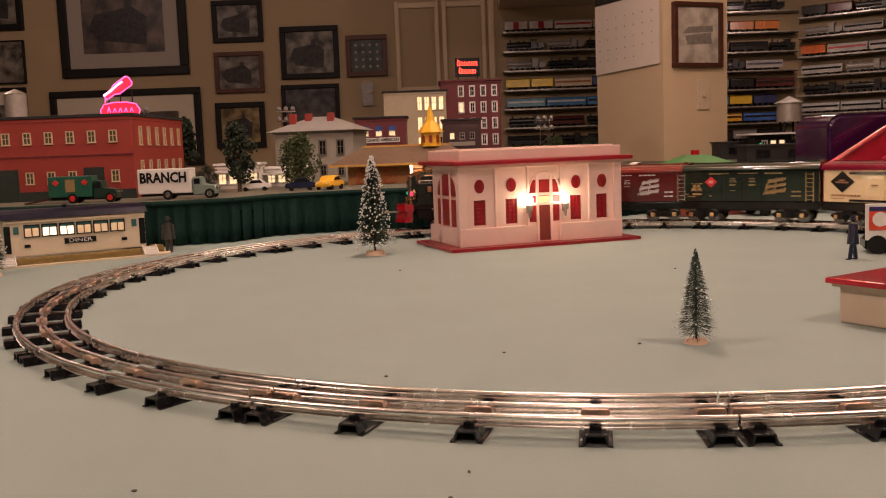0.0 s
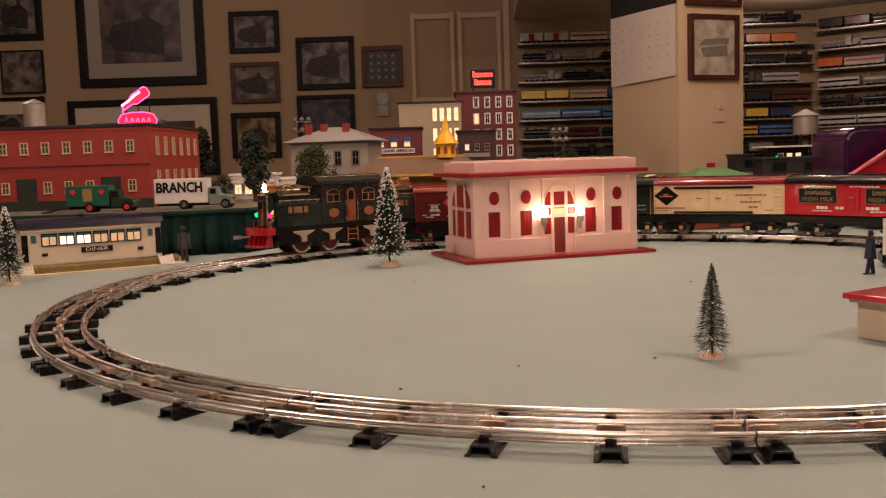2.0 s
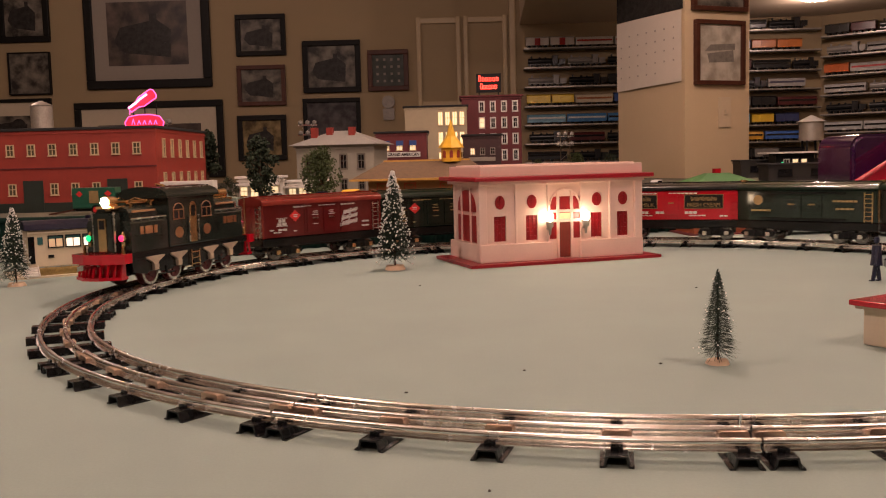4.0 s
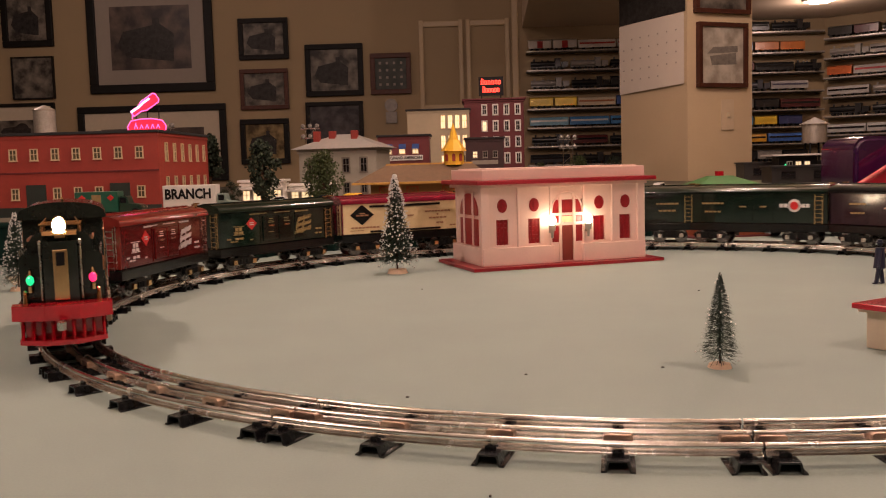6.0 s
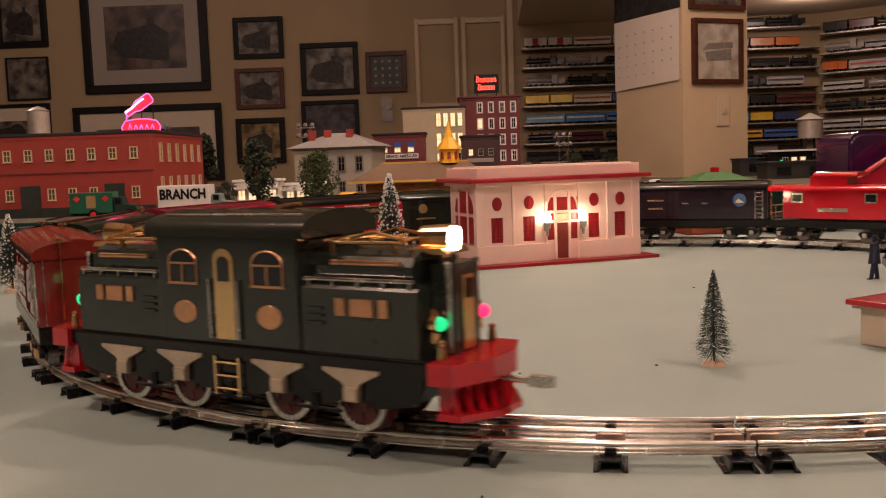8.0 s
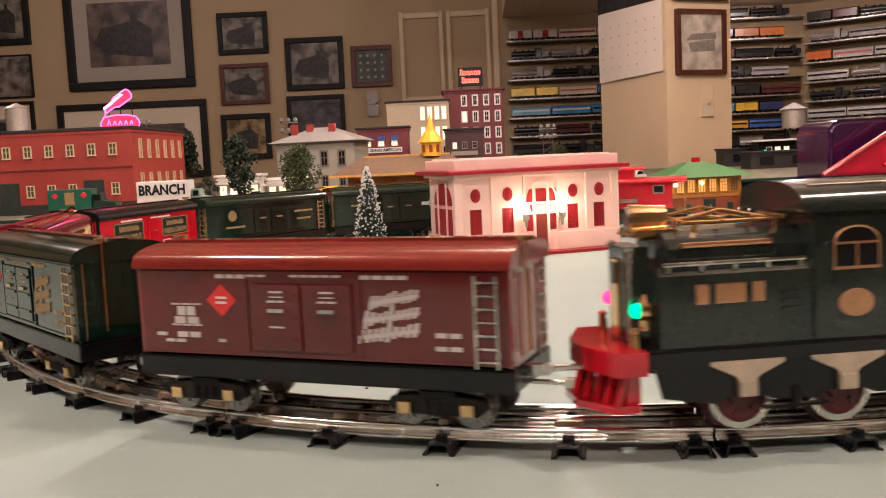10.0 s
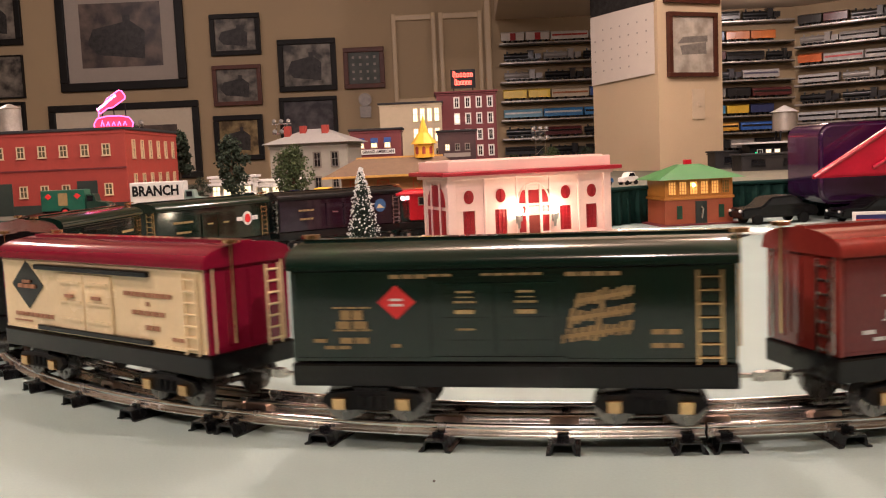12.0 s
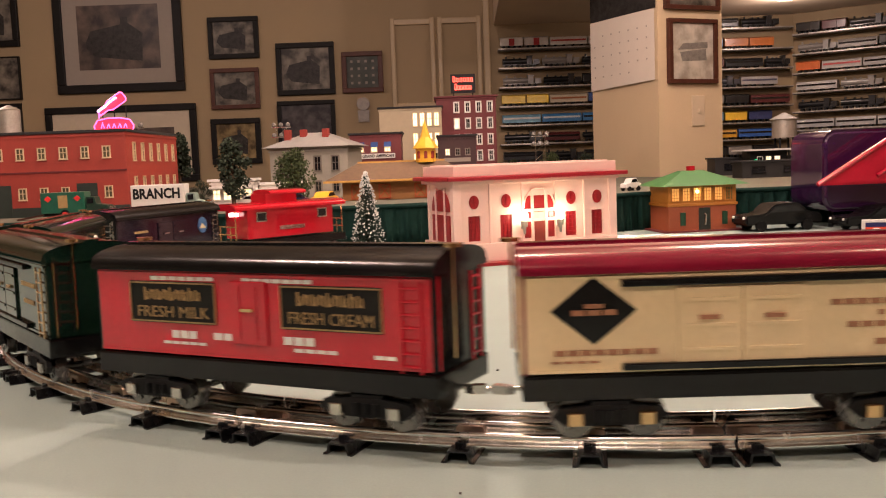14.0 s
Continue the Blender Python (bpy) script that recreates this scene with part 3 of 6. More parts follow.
def deco_green_logo(car):
    for s in (-1, 1):
        two_door(car, DKGREEN, -0.034, 0.034, s, GOLDTXT)
        bm = cyl(BM(), (-s * 0.068, s * (WB / 2), 0.0690), (-s * 0.068, s * (WB / 2 + 0.0012), 0.0690), 0.0105, seg=24)
        e = part("round_emblem", bm, WHITETXT, car, "white and pink round emblem with a bar")
        bm = cyl(BM(), (-s * 0.068, s * (WB / 2), 0.0690), (-s * 0.068, s * (WB / 2 + 0.0018), 0.0690), 0.0066, seg=20)
        part("emblem_centre", bm, DIAMRED, e)
        bars(car, "side_lettering", WHITETXT, [(0.068, 0.0690, 0.05, 0.006)], s, 0.001)
        bars(car, "small_lettering", GOLDTXT, [(-0.07, 0.0727, 0.04, 0.003), (-0.07, 0.0587, 0.03, 0.003)], s)


def deco_purple(car):
    for s in (-1, 1):
        two_door(car, PURPLE, -0.034, 0.034, s, NICKEL)
        bm = cyl(BM(), (-s * 0.075, s * (WB / 2), 0.0718), (-s * 0.075, s * (WB / 2 + 0.0012), 0.0718), 0.011, seg=24)
        e = part("round_emblem", bm, mat("blue_emblem", (0.06, 0.14, 0.3), 0.3), car, "round blue emblem with pale rim")
        bm = prism(BM(), [(-s * 0.075 - 0.008, 0.0672), (-s * 0.075 + 0.008, 0.0672), (-s * 0.075 + 0.002, 0.0748)], s * (WB / 2 + 0.0012), s * (WB / 2 + 0.0018), "y")
        part("emblem_centre", bm, CREAM, e)
        bars(car, "side_lettering", GOLDTXT, [(-0.07, 0.0727, 0.03, 0.003), (-0.07, 0.0587, 0.026, 0.003)], s)


def caboose():
    car = thing("caboose", "bright red toy caboose with cupola and lit platform", "train car", group="cars of the toy train")
    L = 0.172
    bm = box(BM(), 0, 0, Z0 - 0.0075, 0.222, WB, 0.012, bev=0.0015)
    part("underframe", bm, BLACK, car)
    part("body", box(BM(), 0, 0, (Z0 + Z1) / 2 - 0.001, L, WB - 0.006, Z1 - Z0 - 0.004, bev=0.0015), RED, car)
    part("roof", roof_bm(0.216, WB, Z1 - 0.004, 0.008), RED, car, smooth=True)
    cu = part("cupola", box(BM(), 0.012, 0, Z1 + 0.010, 0.062, 0.052, 0.018, bev=0.001), RED, car)
    part("cupola_roof", roof_bm(0.066, 0.054, Z1 + 0.018, 0.005), RED, cu, smooth=True)
    for s in (-1, 1):
        for x in (-0.062, 0.06):
            f = BM()
            fr(f, x - 0.009, x + 0.009, 0.0681, 0.0811, s * (WB / 2 - 0.002), t=0.002, w=0.0018)
            w = part("window", f, NICKEL, car, "bright metal window frame")
            part("pane", box(BM(), x, s * (WB / 2 - 0.0026), 0.0746, 0.017, 0.0008, 0.013), DKGLASS, w)
        part("name_plate", box(BM(), 0.0, s * (WB / 2 - 0.0026), 0.0559, 0.05, 0.001, 0.006), NICKEL, car)
        bm = BM()
        x = s * 0.107
        for y in (-0.036, -0.018, 0.018, 0.036):
            cyl(bm, (x, y, 0.040), (x, y, 0.062 if abs(y) < 0.03 else Z1 - 0.004), 0.0009, seg=6)
        for z in (0.050, 0.062):
            cyl(bm, (x, -0.037, z), (x, 0.037, z), 0.0009, seg=6)
        part("railing", bm, BRASS, car, "brass platform railing")
        part("platform_light", box(BM(), s * 0.091, 0, 0.0793, 0.006, 0.022, 0.006, bev=0.001), CABLITE, car, "glowing platform lamp")
        truck(car, s * 0.072)
        coupler(car, s * 0.110, s)
    reshape(car, 1.04, 0.83, car_height)
    return car


def loco():
    car = thing("locomotive", "dark green toy electric locomotive with red pilots and brass trim", "locomotive", group="cars of the toy train")
    HB, W = 0.113, 0.078
    bm = box(BM(), 0, 0, 0.0335, 0.262, W + 0.006, 0.009, bev=0.0015)
    box(bm, 0, 0, 0.02, 0.20, 0.036, 0.02)
    part("frame", bm, BLACK, car)
    # lower hoods with rounded shoulders
    for s in (-1, 1):
        xa, xb = 0.046, HB
        prof = [(-W / 2, 0.038), (-W / 2, 0.0715), (-W / 2 + 0.003, 0.0745), (W / 2 - 0.003, 0.0745), (W / 2, 0.0715), (W / 2, 0.038)]
        bm = prism(BM(), prof, s * xa, s * xb, "x")
        h = part("hood", bm, LOCOGREEN, car)
        prof = [(-0.030, 0.0745), (-0.030, 0.083), (-0.026, 0.0875), (-0.016, 0.0905), (0.016, 0.0905), (0.026, 0.0875), (0.030, 0.083), (0.030, 0.0745)]
        part("upper_hood", prism(BM(), prof, s * xa, s * (xb - 0.006), "x"), LOCOGREEN, h)
        # nose with end door
        bm = prism(BM(), [(s * xb, -0.020), (s * (xb + 0.010), -0.016), (s * (xb + 0.010), 0.016), (s * xb, 0.020)], 0.038, 0.084, "z")
        n = part("nose", bm, LOCOGREEN, h)
        bm = box(BM(), s * (xb + 0.0106), 0, 0.059, 0.0014, 0.014, 0.038, bev=0.0005)
        part("end_door", bm, BRASS, n, "brass end door")
        part("end_window", box(BM(), s * (xb + 0.0116), 0, 0.071, 0.001, 0.008, 0.010), DKGLASS, n)
        bm = BM()
        for y in (-0.0185, 0.0185):
            cyl(bm, (s * (xb + 0.008), y, 0.040), (s * (xb + 0.008), y, 0.083), 0.0014, seg=8)
            ball(bm, (s * (xb + 0.008), y, 0.0835), 0.0022, sub=1)
        part("end_handrail", bm, NICKEL, n)
        for t in (-1, 1):  # hood handrails, copper vents and louvres
            bm = BM()
            cyl(bm, (s * (xa + 0.004), t * (W / 2 - 0.001), 0.0765), (s * (xb - 0.002), t * (W / 2 - 0.001), 0.0765), 0.0011, seg=8)
            for k in range(5):
                x = s * (xa + 0.006 + (xb - xa - 0.010) * k / 4)
                cyl(bm, (x, t * (W / 2 - 0.001), 0.073), (x, t * (W / 2 - 0.001), 0.0765), 0.0009, seg=6)
            part("handrail", bm, NICKEL, h)
            bm = BM()
            cyl(bm, (s * (xa + 0.016), t * 0.0305, 0.0845), (s * (xb - 0.012), t * 0.0305, 0.0845), 0.0014, seg=8)
            part("copper_pipe", bm, COPPER, h)
            bm = BM()
            for x, w in ((-0.012, 0.0055), (0.0, 0.013), (0.012, 0.0055)):
                box(bm, s * 0.083 + x, t * (W / 2 + 0.0006), 0.0625, w, 0.0014, 0.0092, bev=0.0003)
                for k in range(4):
                    box(bm, s * 0.083 + x, t * (W / 2 + 0.0014), 0.0592 + k * 0.0022, w * 0.84, 0.0006, 0.0008)
            part("name_plate", bm, COPPER, h, "copper number plate")
            bm = BM()
            for k in range(3):
                box(bm, s * 0.056, t * (W / 2 + 0.0006), 0.0535 + k * 0.0038, 0.009, 0.002, 0.0016)
            part("louvre", bm, LOCOGREEN, h)
        # pantograph frame
        bm = BM()
        for y in (-0.018, 0.018):
            cyl(bm, (s * 0.052, y, 0.094), (s * 0.098, y, 0.094), 0.001, seg=6)
            cyl(bm, (s * 0.056, y, 0.094), (s * 0.080, y * 0.8, 0.0995), 0.0009, seg=6)
            cyl(bm, (s * 0.080, y * 0.8, 0.0995), (s * 0.096, y, 0.096), 0.0009, seg=6)
            for x in (0.056, 0.092):
                cyl(bm, (s * x, y, 0.089), (s * x, y, 0.094), 0.0016, seg=6)
        for x in (0.052, 0.066, 0.080, 0.098):
            cyl(bm, (s * x, -0.02, 0.0955), (s * x, 0.02, 0.0955), 0.0009, seg=6)
        part("pantograph", bm, BRASS, h, "folded brass pantograph")
        # headlight
        bm = cyl(BM(), (s * (HB - 0.012), 0, 0.096), (s * (HB + 0.004), 0, 0.096), 0.0062, 0.0074, seg=18)
        box(bm, s * (HB - 0.005), 0, 0.089, 0.010, 0.010, 0.006)
        hl = part("headlight", bm, BRASS, car, "brass headlight")
        bm = cyl(BM(), (s * (HB + 0.004), 0, 0.096), (s * (HB + 0.0055), 0, 0.096), 0.0062, seg=18)
        if s > 0:
            part("lens", bm, BULB, hl, "glowing headlight lens")
        else:
            part("lens", bm, NICKEL, hl)
        part("headlight_bracket", prism(BM(), [(s * (HB - 0.016), 0.0885), (s * (HB + 0.006), 0.0885), (s * (HB + 0.004), 0.0915), (s * (HB - 0.014), 0.0915)], -0.016, 0.016, "y"), BRASS, hl)
        for y in (-0.034, 0.034):  # small flag posts on the running board
            fp = cyl(BM(), (s * (HB + 0.010), y, 0.0385), (s * (HB + 0.010), y, 0.0450), 0.0024, 0.0018, seg=10)
            ball(fp, (s * (HB + 0.010), y, 0.0465), 0.0022, sub=1)
            part("flag_post", fp, BRASS, car, "small brass flag post")
        # marker lamps
        for y, m in ((-0.029, SIGGREEN), (0.029, SIGRED)):
            bm = cyl(BM(), (s * (HB + 0.004), y, 0.046), (s * (HB + 0.004), y, 0.051), 0.0026, seg=10)
            ball(bm, (s * (HB + 0.004), y, 0.0555), 0.0048, sub=2)
            cyl(bm, (s * (HB + 0.004), y, 0.059), (s * (HB + 0.004), y, 0.063), 0.003, 0.001, seg=10)
            ml = part("marker_lamp", bm, BRASS, car, "small brass marker lamp")
            bm = ball(BM(), (s * (HB + 0.0070), y, 0.0555), 0.0039, sub=2)
            part("lens", bm, m, ml)
        # pilot: beam, slatted plough and steps
        bm = BM()
        prism(bm, [(s * 0.120, -0.046), (s * 0.133, -0.046), (s * 0.142, -0.016), (s * 0.142, 0.016), (s * 0.133, 0.046), (s * 0.120, 0.046)], 0.0275, 0.0385, "z")
        prism(bm, [(s * 0.122, -0.040), (s * 0.133, -0.040), (s * 0.145, -0.014), (s * 0.145, 0.014), (s * 0.133, 0.040), (s * 0.122, 0.040)], 0.0095, 0.0130, "z")
        slats = []
        for k in range(9):
            y = -0.037 + 0.074 * k / 8
            xo = 0.131 + 0.012 * (1 - abs(y) / 0.040)
            slats.append(cyl(BM(), (s * (xo - 0.004), y, 0.028), (s * xo, y, 0.0105), 0.0019, seg=6))
        box(bm, s * 0.124, 0, 0.0205, 0.006, 0.07, 0.015)
        pil = part("pilot", bm, RED, car, "red slatted pilot")
        for sl in slats:
            part("slat", sl, RED, pil)
        coupler(car, s * 0.138, s)
        for t in (-1, 1):
            bm = BM()
            ladder(bm, (0, t * (W / 2 + 0.004), 0.009), 0.022, 0.016, 3, "x")
            if s > 0:
                part("step_ladder", bm, BRASS, car, "brass step ladder")
            else:
                bm.free()
    # cab
    bm = box(BM(), 0, 0, 0.068, 0.094, W + 0.004, 0.060, bev=0.001)
    cab = part("cab", bm, LOCOGREEN, car)
    part("cab_roof", roof_bm(0.100, W + 0.006, 0.0975, 0.0115), LOCOGREEN, cab, smooth=True)
    for t in (-1, 1):
        y = t * (W / 2 + 0.0022)
        bm = BM()
        cyl(bm, (-0.046, t * 0.030, 0.109), (0.046, t * 0.030, 0.109), 0.001, seg=6)
        for x in (-0.044, 0, 0.044):
            cyl(bm, (x, t * 0.030, 0.104), (x, t * 0.030, 0.1095), 0.0014, seg=6)
        part("roof_rail", bm, NICKEL, cab)
        for x in (-0.0285, 0.0285):
            wpoly = [(x - 0.0095, 0.071), (x + 0.0095, 0.071)] + arc(x, 0.083, 0.0095, 0, 180, 10, 0.007)
            bm = prism(BM(), wpoly, y - t * 0.001, y + t * 0.0003, "y")
            w = part("window", bm, DKGLASS, cab)
            bm = BM()
            pts = arc(x, 0.083, 0.0098, 0, 180, 10, 0.0073)
            pts = [(x + 0.0098, 0.071)] + pts + [(x - 0.0098, 0.071)]
            for (a, b), (c, d) in zip(pts[:-1], pts[1:]):
                cyl(bm, (a, y + t * 0.0004, b), (c, y + t * 0.0004, d), 0.0006, seg=5)
            box(bm, x, y + t * 0.0004, 0.071, 0.0212, 0.0014, 0.0014)
            box(bm, x, y + t * 0.0004, 0.0825, 0.019, 0.0012, 0.0011)
            box(bm, x, y + t * 0.0004, 0.0770, 0.0011, 0.0012, 0.011)
            part("window_frame", bm, COPPER, w)
            bm = BM()
            bmesh.ops.create_cone(bm, cap_ends=True, segments=20, radius1=0.0078, radius2=0.0072, depth=0.0012, matrix=Matrix.Translation((x, y, 0.0545)) @ Matrix.Rotation(radians(90), 4, "X") @ Matrix.Diagonal((1.05, 0.88, 1, 1)))
            part("oval_plate", bm, COPPER, cab, "oval copper builder plate")
        bm = box(BM(), 0, y, 0.0625, 0.0135, 0.0016, 0.044, bev=0.0004)
        prism(bm, arc(0, 0.0845, 0.00675, 0, 180, 10), y - 0.0008, y + 0.0008, "y")
        d = part("cab_door", bm, BRASS, cab, "brass cab door")
        bm = prism(BM(), [(-0.004, 0.073), (0.004, 0.073)] + arc(0, 0.083, 0.004, 0, 180, 8), y, y + t * 0.0012, "y")
        part("door_window", bm, DKGLASS, d)
        bm = BM()
        for x in (-0.0095, 0.0095):
            cyl(bm, (x, y + t * 0.002, 0.041), (x, y + t * 0.002, 0.074), 0.0009, seg=6)
        part("door_handrail", bm, NICKEL, cab)
    bm = BM()
    cyl(bm, (0.012, 0, 0.111), (0.028, 0, 0.114), 0.0022, 0.0012, seg=8)
    part("whistle", bm, BRASS, cab)
    def rise(z):
        return z * 1.145 + 0.0037

    reshape(car, 1.27, 0.87, rise)
    # black side plates, winged axle brackets and wheels, in their own proportions
    for t in (-1, 1):
        prof = [(-0.148, 0.040), (-0.143, 0.021)]
        for x in (-0.098, -0.042, 0.042, 0.098):
            prof += [(x - 0.017, 0.0165), (x - 0.010, 0.0195), (x + 0.010, 0.0195), (x + 0.017, 0.0165)]
        prof += [(0.143, 0.021), (0.148, 0.040)]
        part("side_plate", prism(BM(), prof, t * 0.0335 - 0.0012, t * 0.0335 + 0.0012, "y"), BLACK, car)
        for x in (-0.098, -0.042, 0.042, 0.098):
            bm = prism(BM(), [(x - 0.0205, 0.0395), (x - 0.0200, 0.0375), (x - 0.0070, 0.0315), (x - 0.0050, 0.0295), (x - 0.0045, 0.0200), (x + 0.0045, 0.0200), (x + 0.0050, 0.0295), (x + 0.0070, 0.0315), (x + 0.0200, 0.0375), (x + 0.0205, 0.0395)], t * 0.0365 - 0.0018, t * 0.0365 + 0.0018, "y")
            box(bm, x, t * 0.0380, 0.0245, 0.0100, 0.0030, 0.0085, bev=0.001)
            part("axle_bracket", bm, BRACKET, car, "bright winged axle bracket")
        bm = BM()
        for x in (-0.070, 0.0, 0.070):  # brake rods and hangers between the wheels
            cyl(bm, (x - 0.018, t * 0.0345, 0.013), (x + 0.018, t * 0.0345, 0.013), 0.0013, seg=6)
            box(bm, x, t * 0.0345, 0.0175, 0.004, 0.003, 0.011)
        part("brake_rod", bm, MATTBLACK, car)
    for x in (-0.098, -0.042, 0.042, 0.098):
        wheelset(car, x, 0.0182, mat("dark_red_wheel", (0.10, 0.008, 0.010), 0.35), NICKEL, width=2 * GAUGE)
    return car


OMEGA = 15.868


# lag of the train against an even turn, at angles round the loop
LAG_AT = [0, 30, 60, 90, 120, 150, 180, 210, 240, 262, 278, 292, 310, 335]
LAG = [3.63, 6.24, 4.51, 8.04, 11.44, 8.21, 4.21, -1.27, -6.45, -8.58, -11.39, -10.66, -6.67, -1.27]
# slight changes of pace: seconds, degrees ahead
PACE = [(0, 0.78), (3.5, -0.52), (7, -0.77), (10.5, 0.55), (14, 0.95)]


def smooth(x, xs, ys):
    """Piecewise linear with its corners eased."""
    w = 0.12 * (xs[1] - xs[0])
    return sum(float(np.interp(x + d * w, xs, ys)) for d in (-2, -1, 0, 1, 2)) / 5


def ring_angle(phase):
    xs = [a + 360 * k for k in (-1, 0, 1) for a in LAG_AT]
    th = phase
    for _ in range(24):
        th = 0.5 * th + 0.5 * (phase - smooth(th, xs, LAG * 3))
    return th


def travelled(t):
    """Degrees round the loop after t seconds."""
    return OMEGA * t + smooth(t, [a for a, _ in PACE], [b for _, b in PACE])


def ring_pose(phase, half=0.076):
    th = ring_angle(phase)
    rr = math.sqrt(R * R - half * half)
    return pose(CX + rr * math.cos(radians(th)), CY + rr * math.sin(radians(th)), RAILTOP, 0, 0, th + 90)


LETTER_WHITE = mat("off_white_lettering", (0.55, 0.50, 0.48), 0.5, vary=0.1, scale=200)
TRAIN = [(loco(), 107.13)]
TRAIN.append((freight_car("boxcar", "maroon tinplate boxcar with white lettering and red diamond", MAROON, MAROON_ROOF, NICKEL, deco_box(LETTER_WHITE, MAROON, NICKEL)), 81.64))
TRAIN.append((freight_car("boxcar", "dark green tinplate boxcar with gold lettering and red diamond", DKGREEN, DKGREEN, BRASS, deco_box(GOLDTXT, DKGREEN, BRASS)), 58.71))
TRAIN.append((freight_car("refrigerator_car", "cream tinplate reefer car with crimson roof and black diamond", CREAM, CRIMSON, CREAM, deco_cream), 35.64))
BOXGOLD = False
TRAIN.append((freight_car("milk_car", "bright red tinplate milk car with black panels and roof", RED, BLACK, RED, deco_red), 13.51))
TRAIN.append((freight_car("boxcar", "dark green tinplate boxcar with round yellow emblem", DKGREEN, DKGREEN, BRASS, deco_green_plain), -9.03))
TRAIN.append((freight_car("boxcar", "dark green tinplate boxcar with white and pink emblem", DKGREEN, DKGREEN, BRASS, deco_green_logo), -32.41))
TRAIN.append((freight_car("boxcar", "dark purple tinplate boxcar with round blue emblem", PURPLE, BLACK, NICKEL, deco_purple), -55.08))
TRAIN.append((caboose(), -77.61))
for ob, ph in TRAIN:
    ob.matrix_basis = ring_pose(ph)


def motions():
    for ob, ph in TRAIN:
        walk(ob, [(i * 0.25, ring_pose(ph + travelled(i * 0.25))) for i in range(57)])
    for w, x, z, r in AXLES:
        walk(w, [(i * 0.1, pose(x, 0, z, 0, (travelled(i * 0.1) * R / r) % 360, 0)) for i in range(141)])


# ---- station ----
def station():
    st = thing("toy_station", "pale pink toy train station with red roof trim and lit sconces", "toy station", pose(0.034, 1.503, 0, 0, 0, 19))
    W, D = 0.282, 0.146
    bm = prism(BM(), [(-0.03, -0.028), (W + 0.028, -0.028), (W + 0.028, D + 0.012), (-0.03, D + 0.012)], 0.0, 0.005, "z")
    part("base", bm, STREDROOF, st, "red sheet base")
    # wall frame with real window openings, front face at y=0
    holes = [(0.031, 0.0105), (0.087, 0.0105), (0.205, 0.0105), (0.254, 0.0105)]
    bm = BM()
    box(bm, W / 2, 0.010, 0.0215, W, 0.014, 0.033)
    box(bm, W / 2, 0.010, 0.123, W, 0.014, 0.030)
    def strip(x0, x1):
        box(bm, (x0 + x1) / 2, 0.010, 0.073, x1 - x0, 0.014, 0.072)
    edges = [0.0] + [v for x, w in holes[:2] for v in (x - w, x + w)] + [0.116, 0.176] + [v for x, w in holes[2:] for v in (x - w, x + w)] + [W]
    for a, b in zip(edges[::2], edges[1::2]):
        strip(a, b)
    for x, w in holes:
        box(bm, x, 0.010, 0.0945, 2 * w, 0.0138, 0.031)
    box(bm, 0.002, D / 2, 0.0715, 0.004, D - 0.03, 0.133)
    box(bm, W - 0.006, D / 2 + 0.008, 0.0715, 0.012, D - 0.03, 0.133)
    box(bm, W / 2, D - 0.006, 0.0715, W, 0.012, 0.133)
    part("wall_shell", bm, PINK, st)
    # corner piers, plinth, pilasters
    for x in (0.0, 0.0585, 0.116, 0.176, 0.2295, W):
        w = 0.014 if x in (0.0, W) else 0.004
        part("pilaster", box(BM(), x, -0.0005 + (0.004 if x in (0.0, W) else 0.003), 0.0715, w, 0.012 if x in (0.0, W) else 0.006, 0.133, bev=0.001), PINK, st)
    bm = BM()
    for x0, x1 in ((-0.006, 0.120), (0.172, W + 0.006)):
        box(bm, (x0 + x1) / 2, 0.0, 0.0195, x1 - x0, 0.012, 0.029, bev=0.0012)
    box(bm, -0.002, D / 2, 0.0195, 0.010, D, 0.029, bev=0.0012)
    part("plinth", bm, PINK, st)
    bm = BM()
    box(bm, W / 2, D / 2, 0.1335, W + 0.016, D + 0.016, 0.006, bev=0.001)
    part("frieze", bm, PINK, st)
    part("cornice", box(BM(), W / 2, D / 2, 0.1400, W + 0.040, D + 0.040, 0.007, bev=0.0022), STREDROOF, st, "red overhanging cornice")
    bm = box(BM(), W / 2, D / 2, 0.1520, W + 0.010, D + 0.010, 0.017, bev=0.001)
    part("parapet", bm, PINK, st)
    part("roof_panel", box(BM(), W / 2, D / 2, 0.1610, W - 0.01, D - 0.01, 0.003), PINK, st)
    def grid(bm, x, z0, z1, w, y, nx, nz):
        for i in range(1, nx):
            box(bm, x - w + 2 * w * i / nx, y, (z0 + z1) / 2, 0.0012, 0.002, z1 - z0)
        for i in range(1, nz):
            box(bm, x, y, z0 + (z1 - z0) * i / nz, 2 * w, 0.002, 0.0012)
    for x, w in holes:
        win = part("window", box(BM(), x, 0.008, 0.0585, 2 * w, 0.003, 0.043), WINRED, st, "tall red lit window")
        bm = BM()
        grid(bm, x, 0.038, 0.079, w, 0.006, 3, 6)
        part("muntin", bm, STREDROOF, win)
        bm = BM()
        bmesh.ops.create_cone(bm, cap_ends=True, segments=24, radius1=0.0105, radius2=0.0105, depth=0.002, matrix=Matrix.Translation((x, 0.0024, 0.1015)) @ Matrix.Rotation(radians(90), 4, "X") @ Matrix.Diagonal((0.8, 1.06, 1, 1)))
        ov = part("oval_window", bm, WINRED, st)
        bm = BM()
        box(bm, x, 0.0012, 0.1015, 0.0012, 0.001, 0.020)
        for dz in (-0.004, 0.004):
            box(bm, x, 0.0012, 0.1015 + dz, 0.014, 0.001, 0.0010)
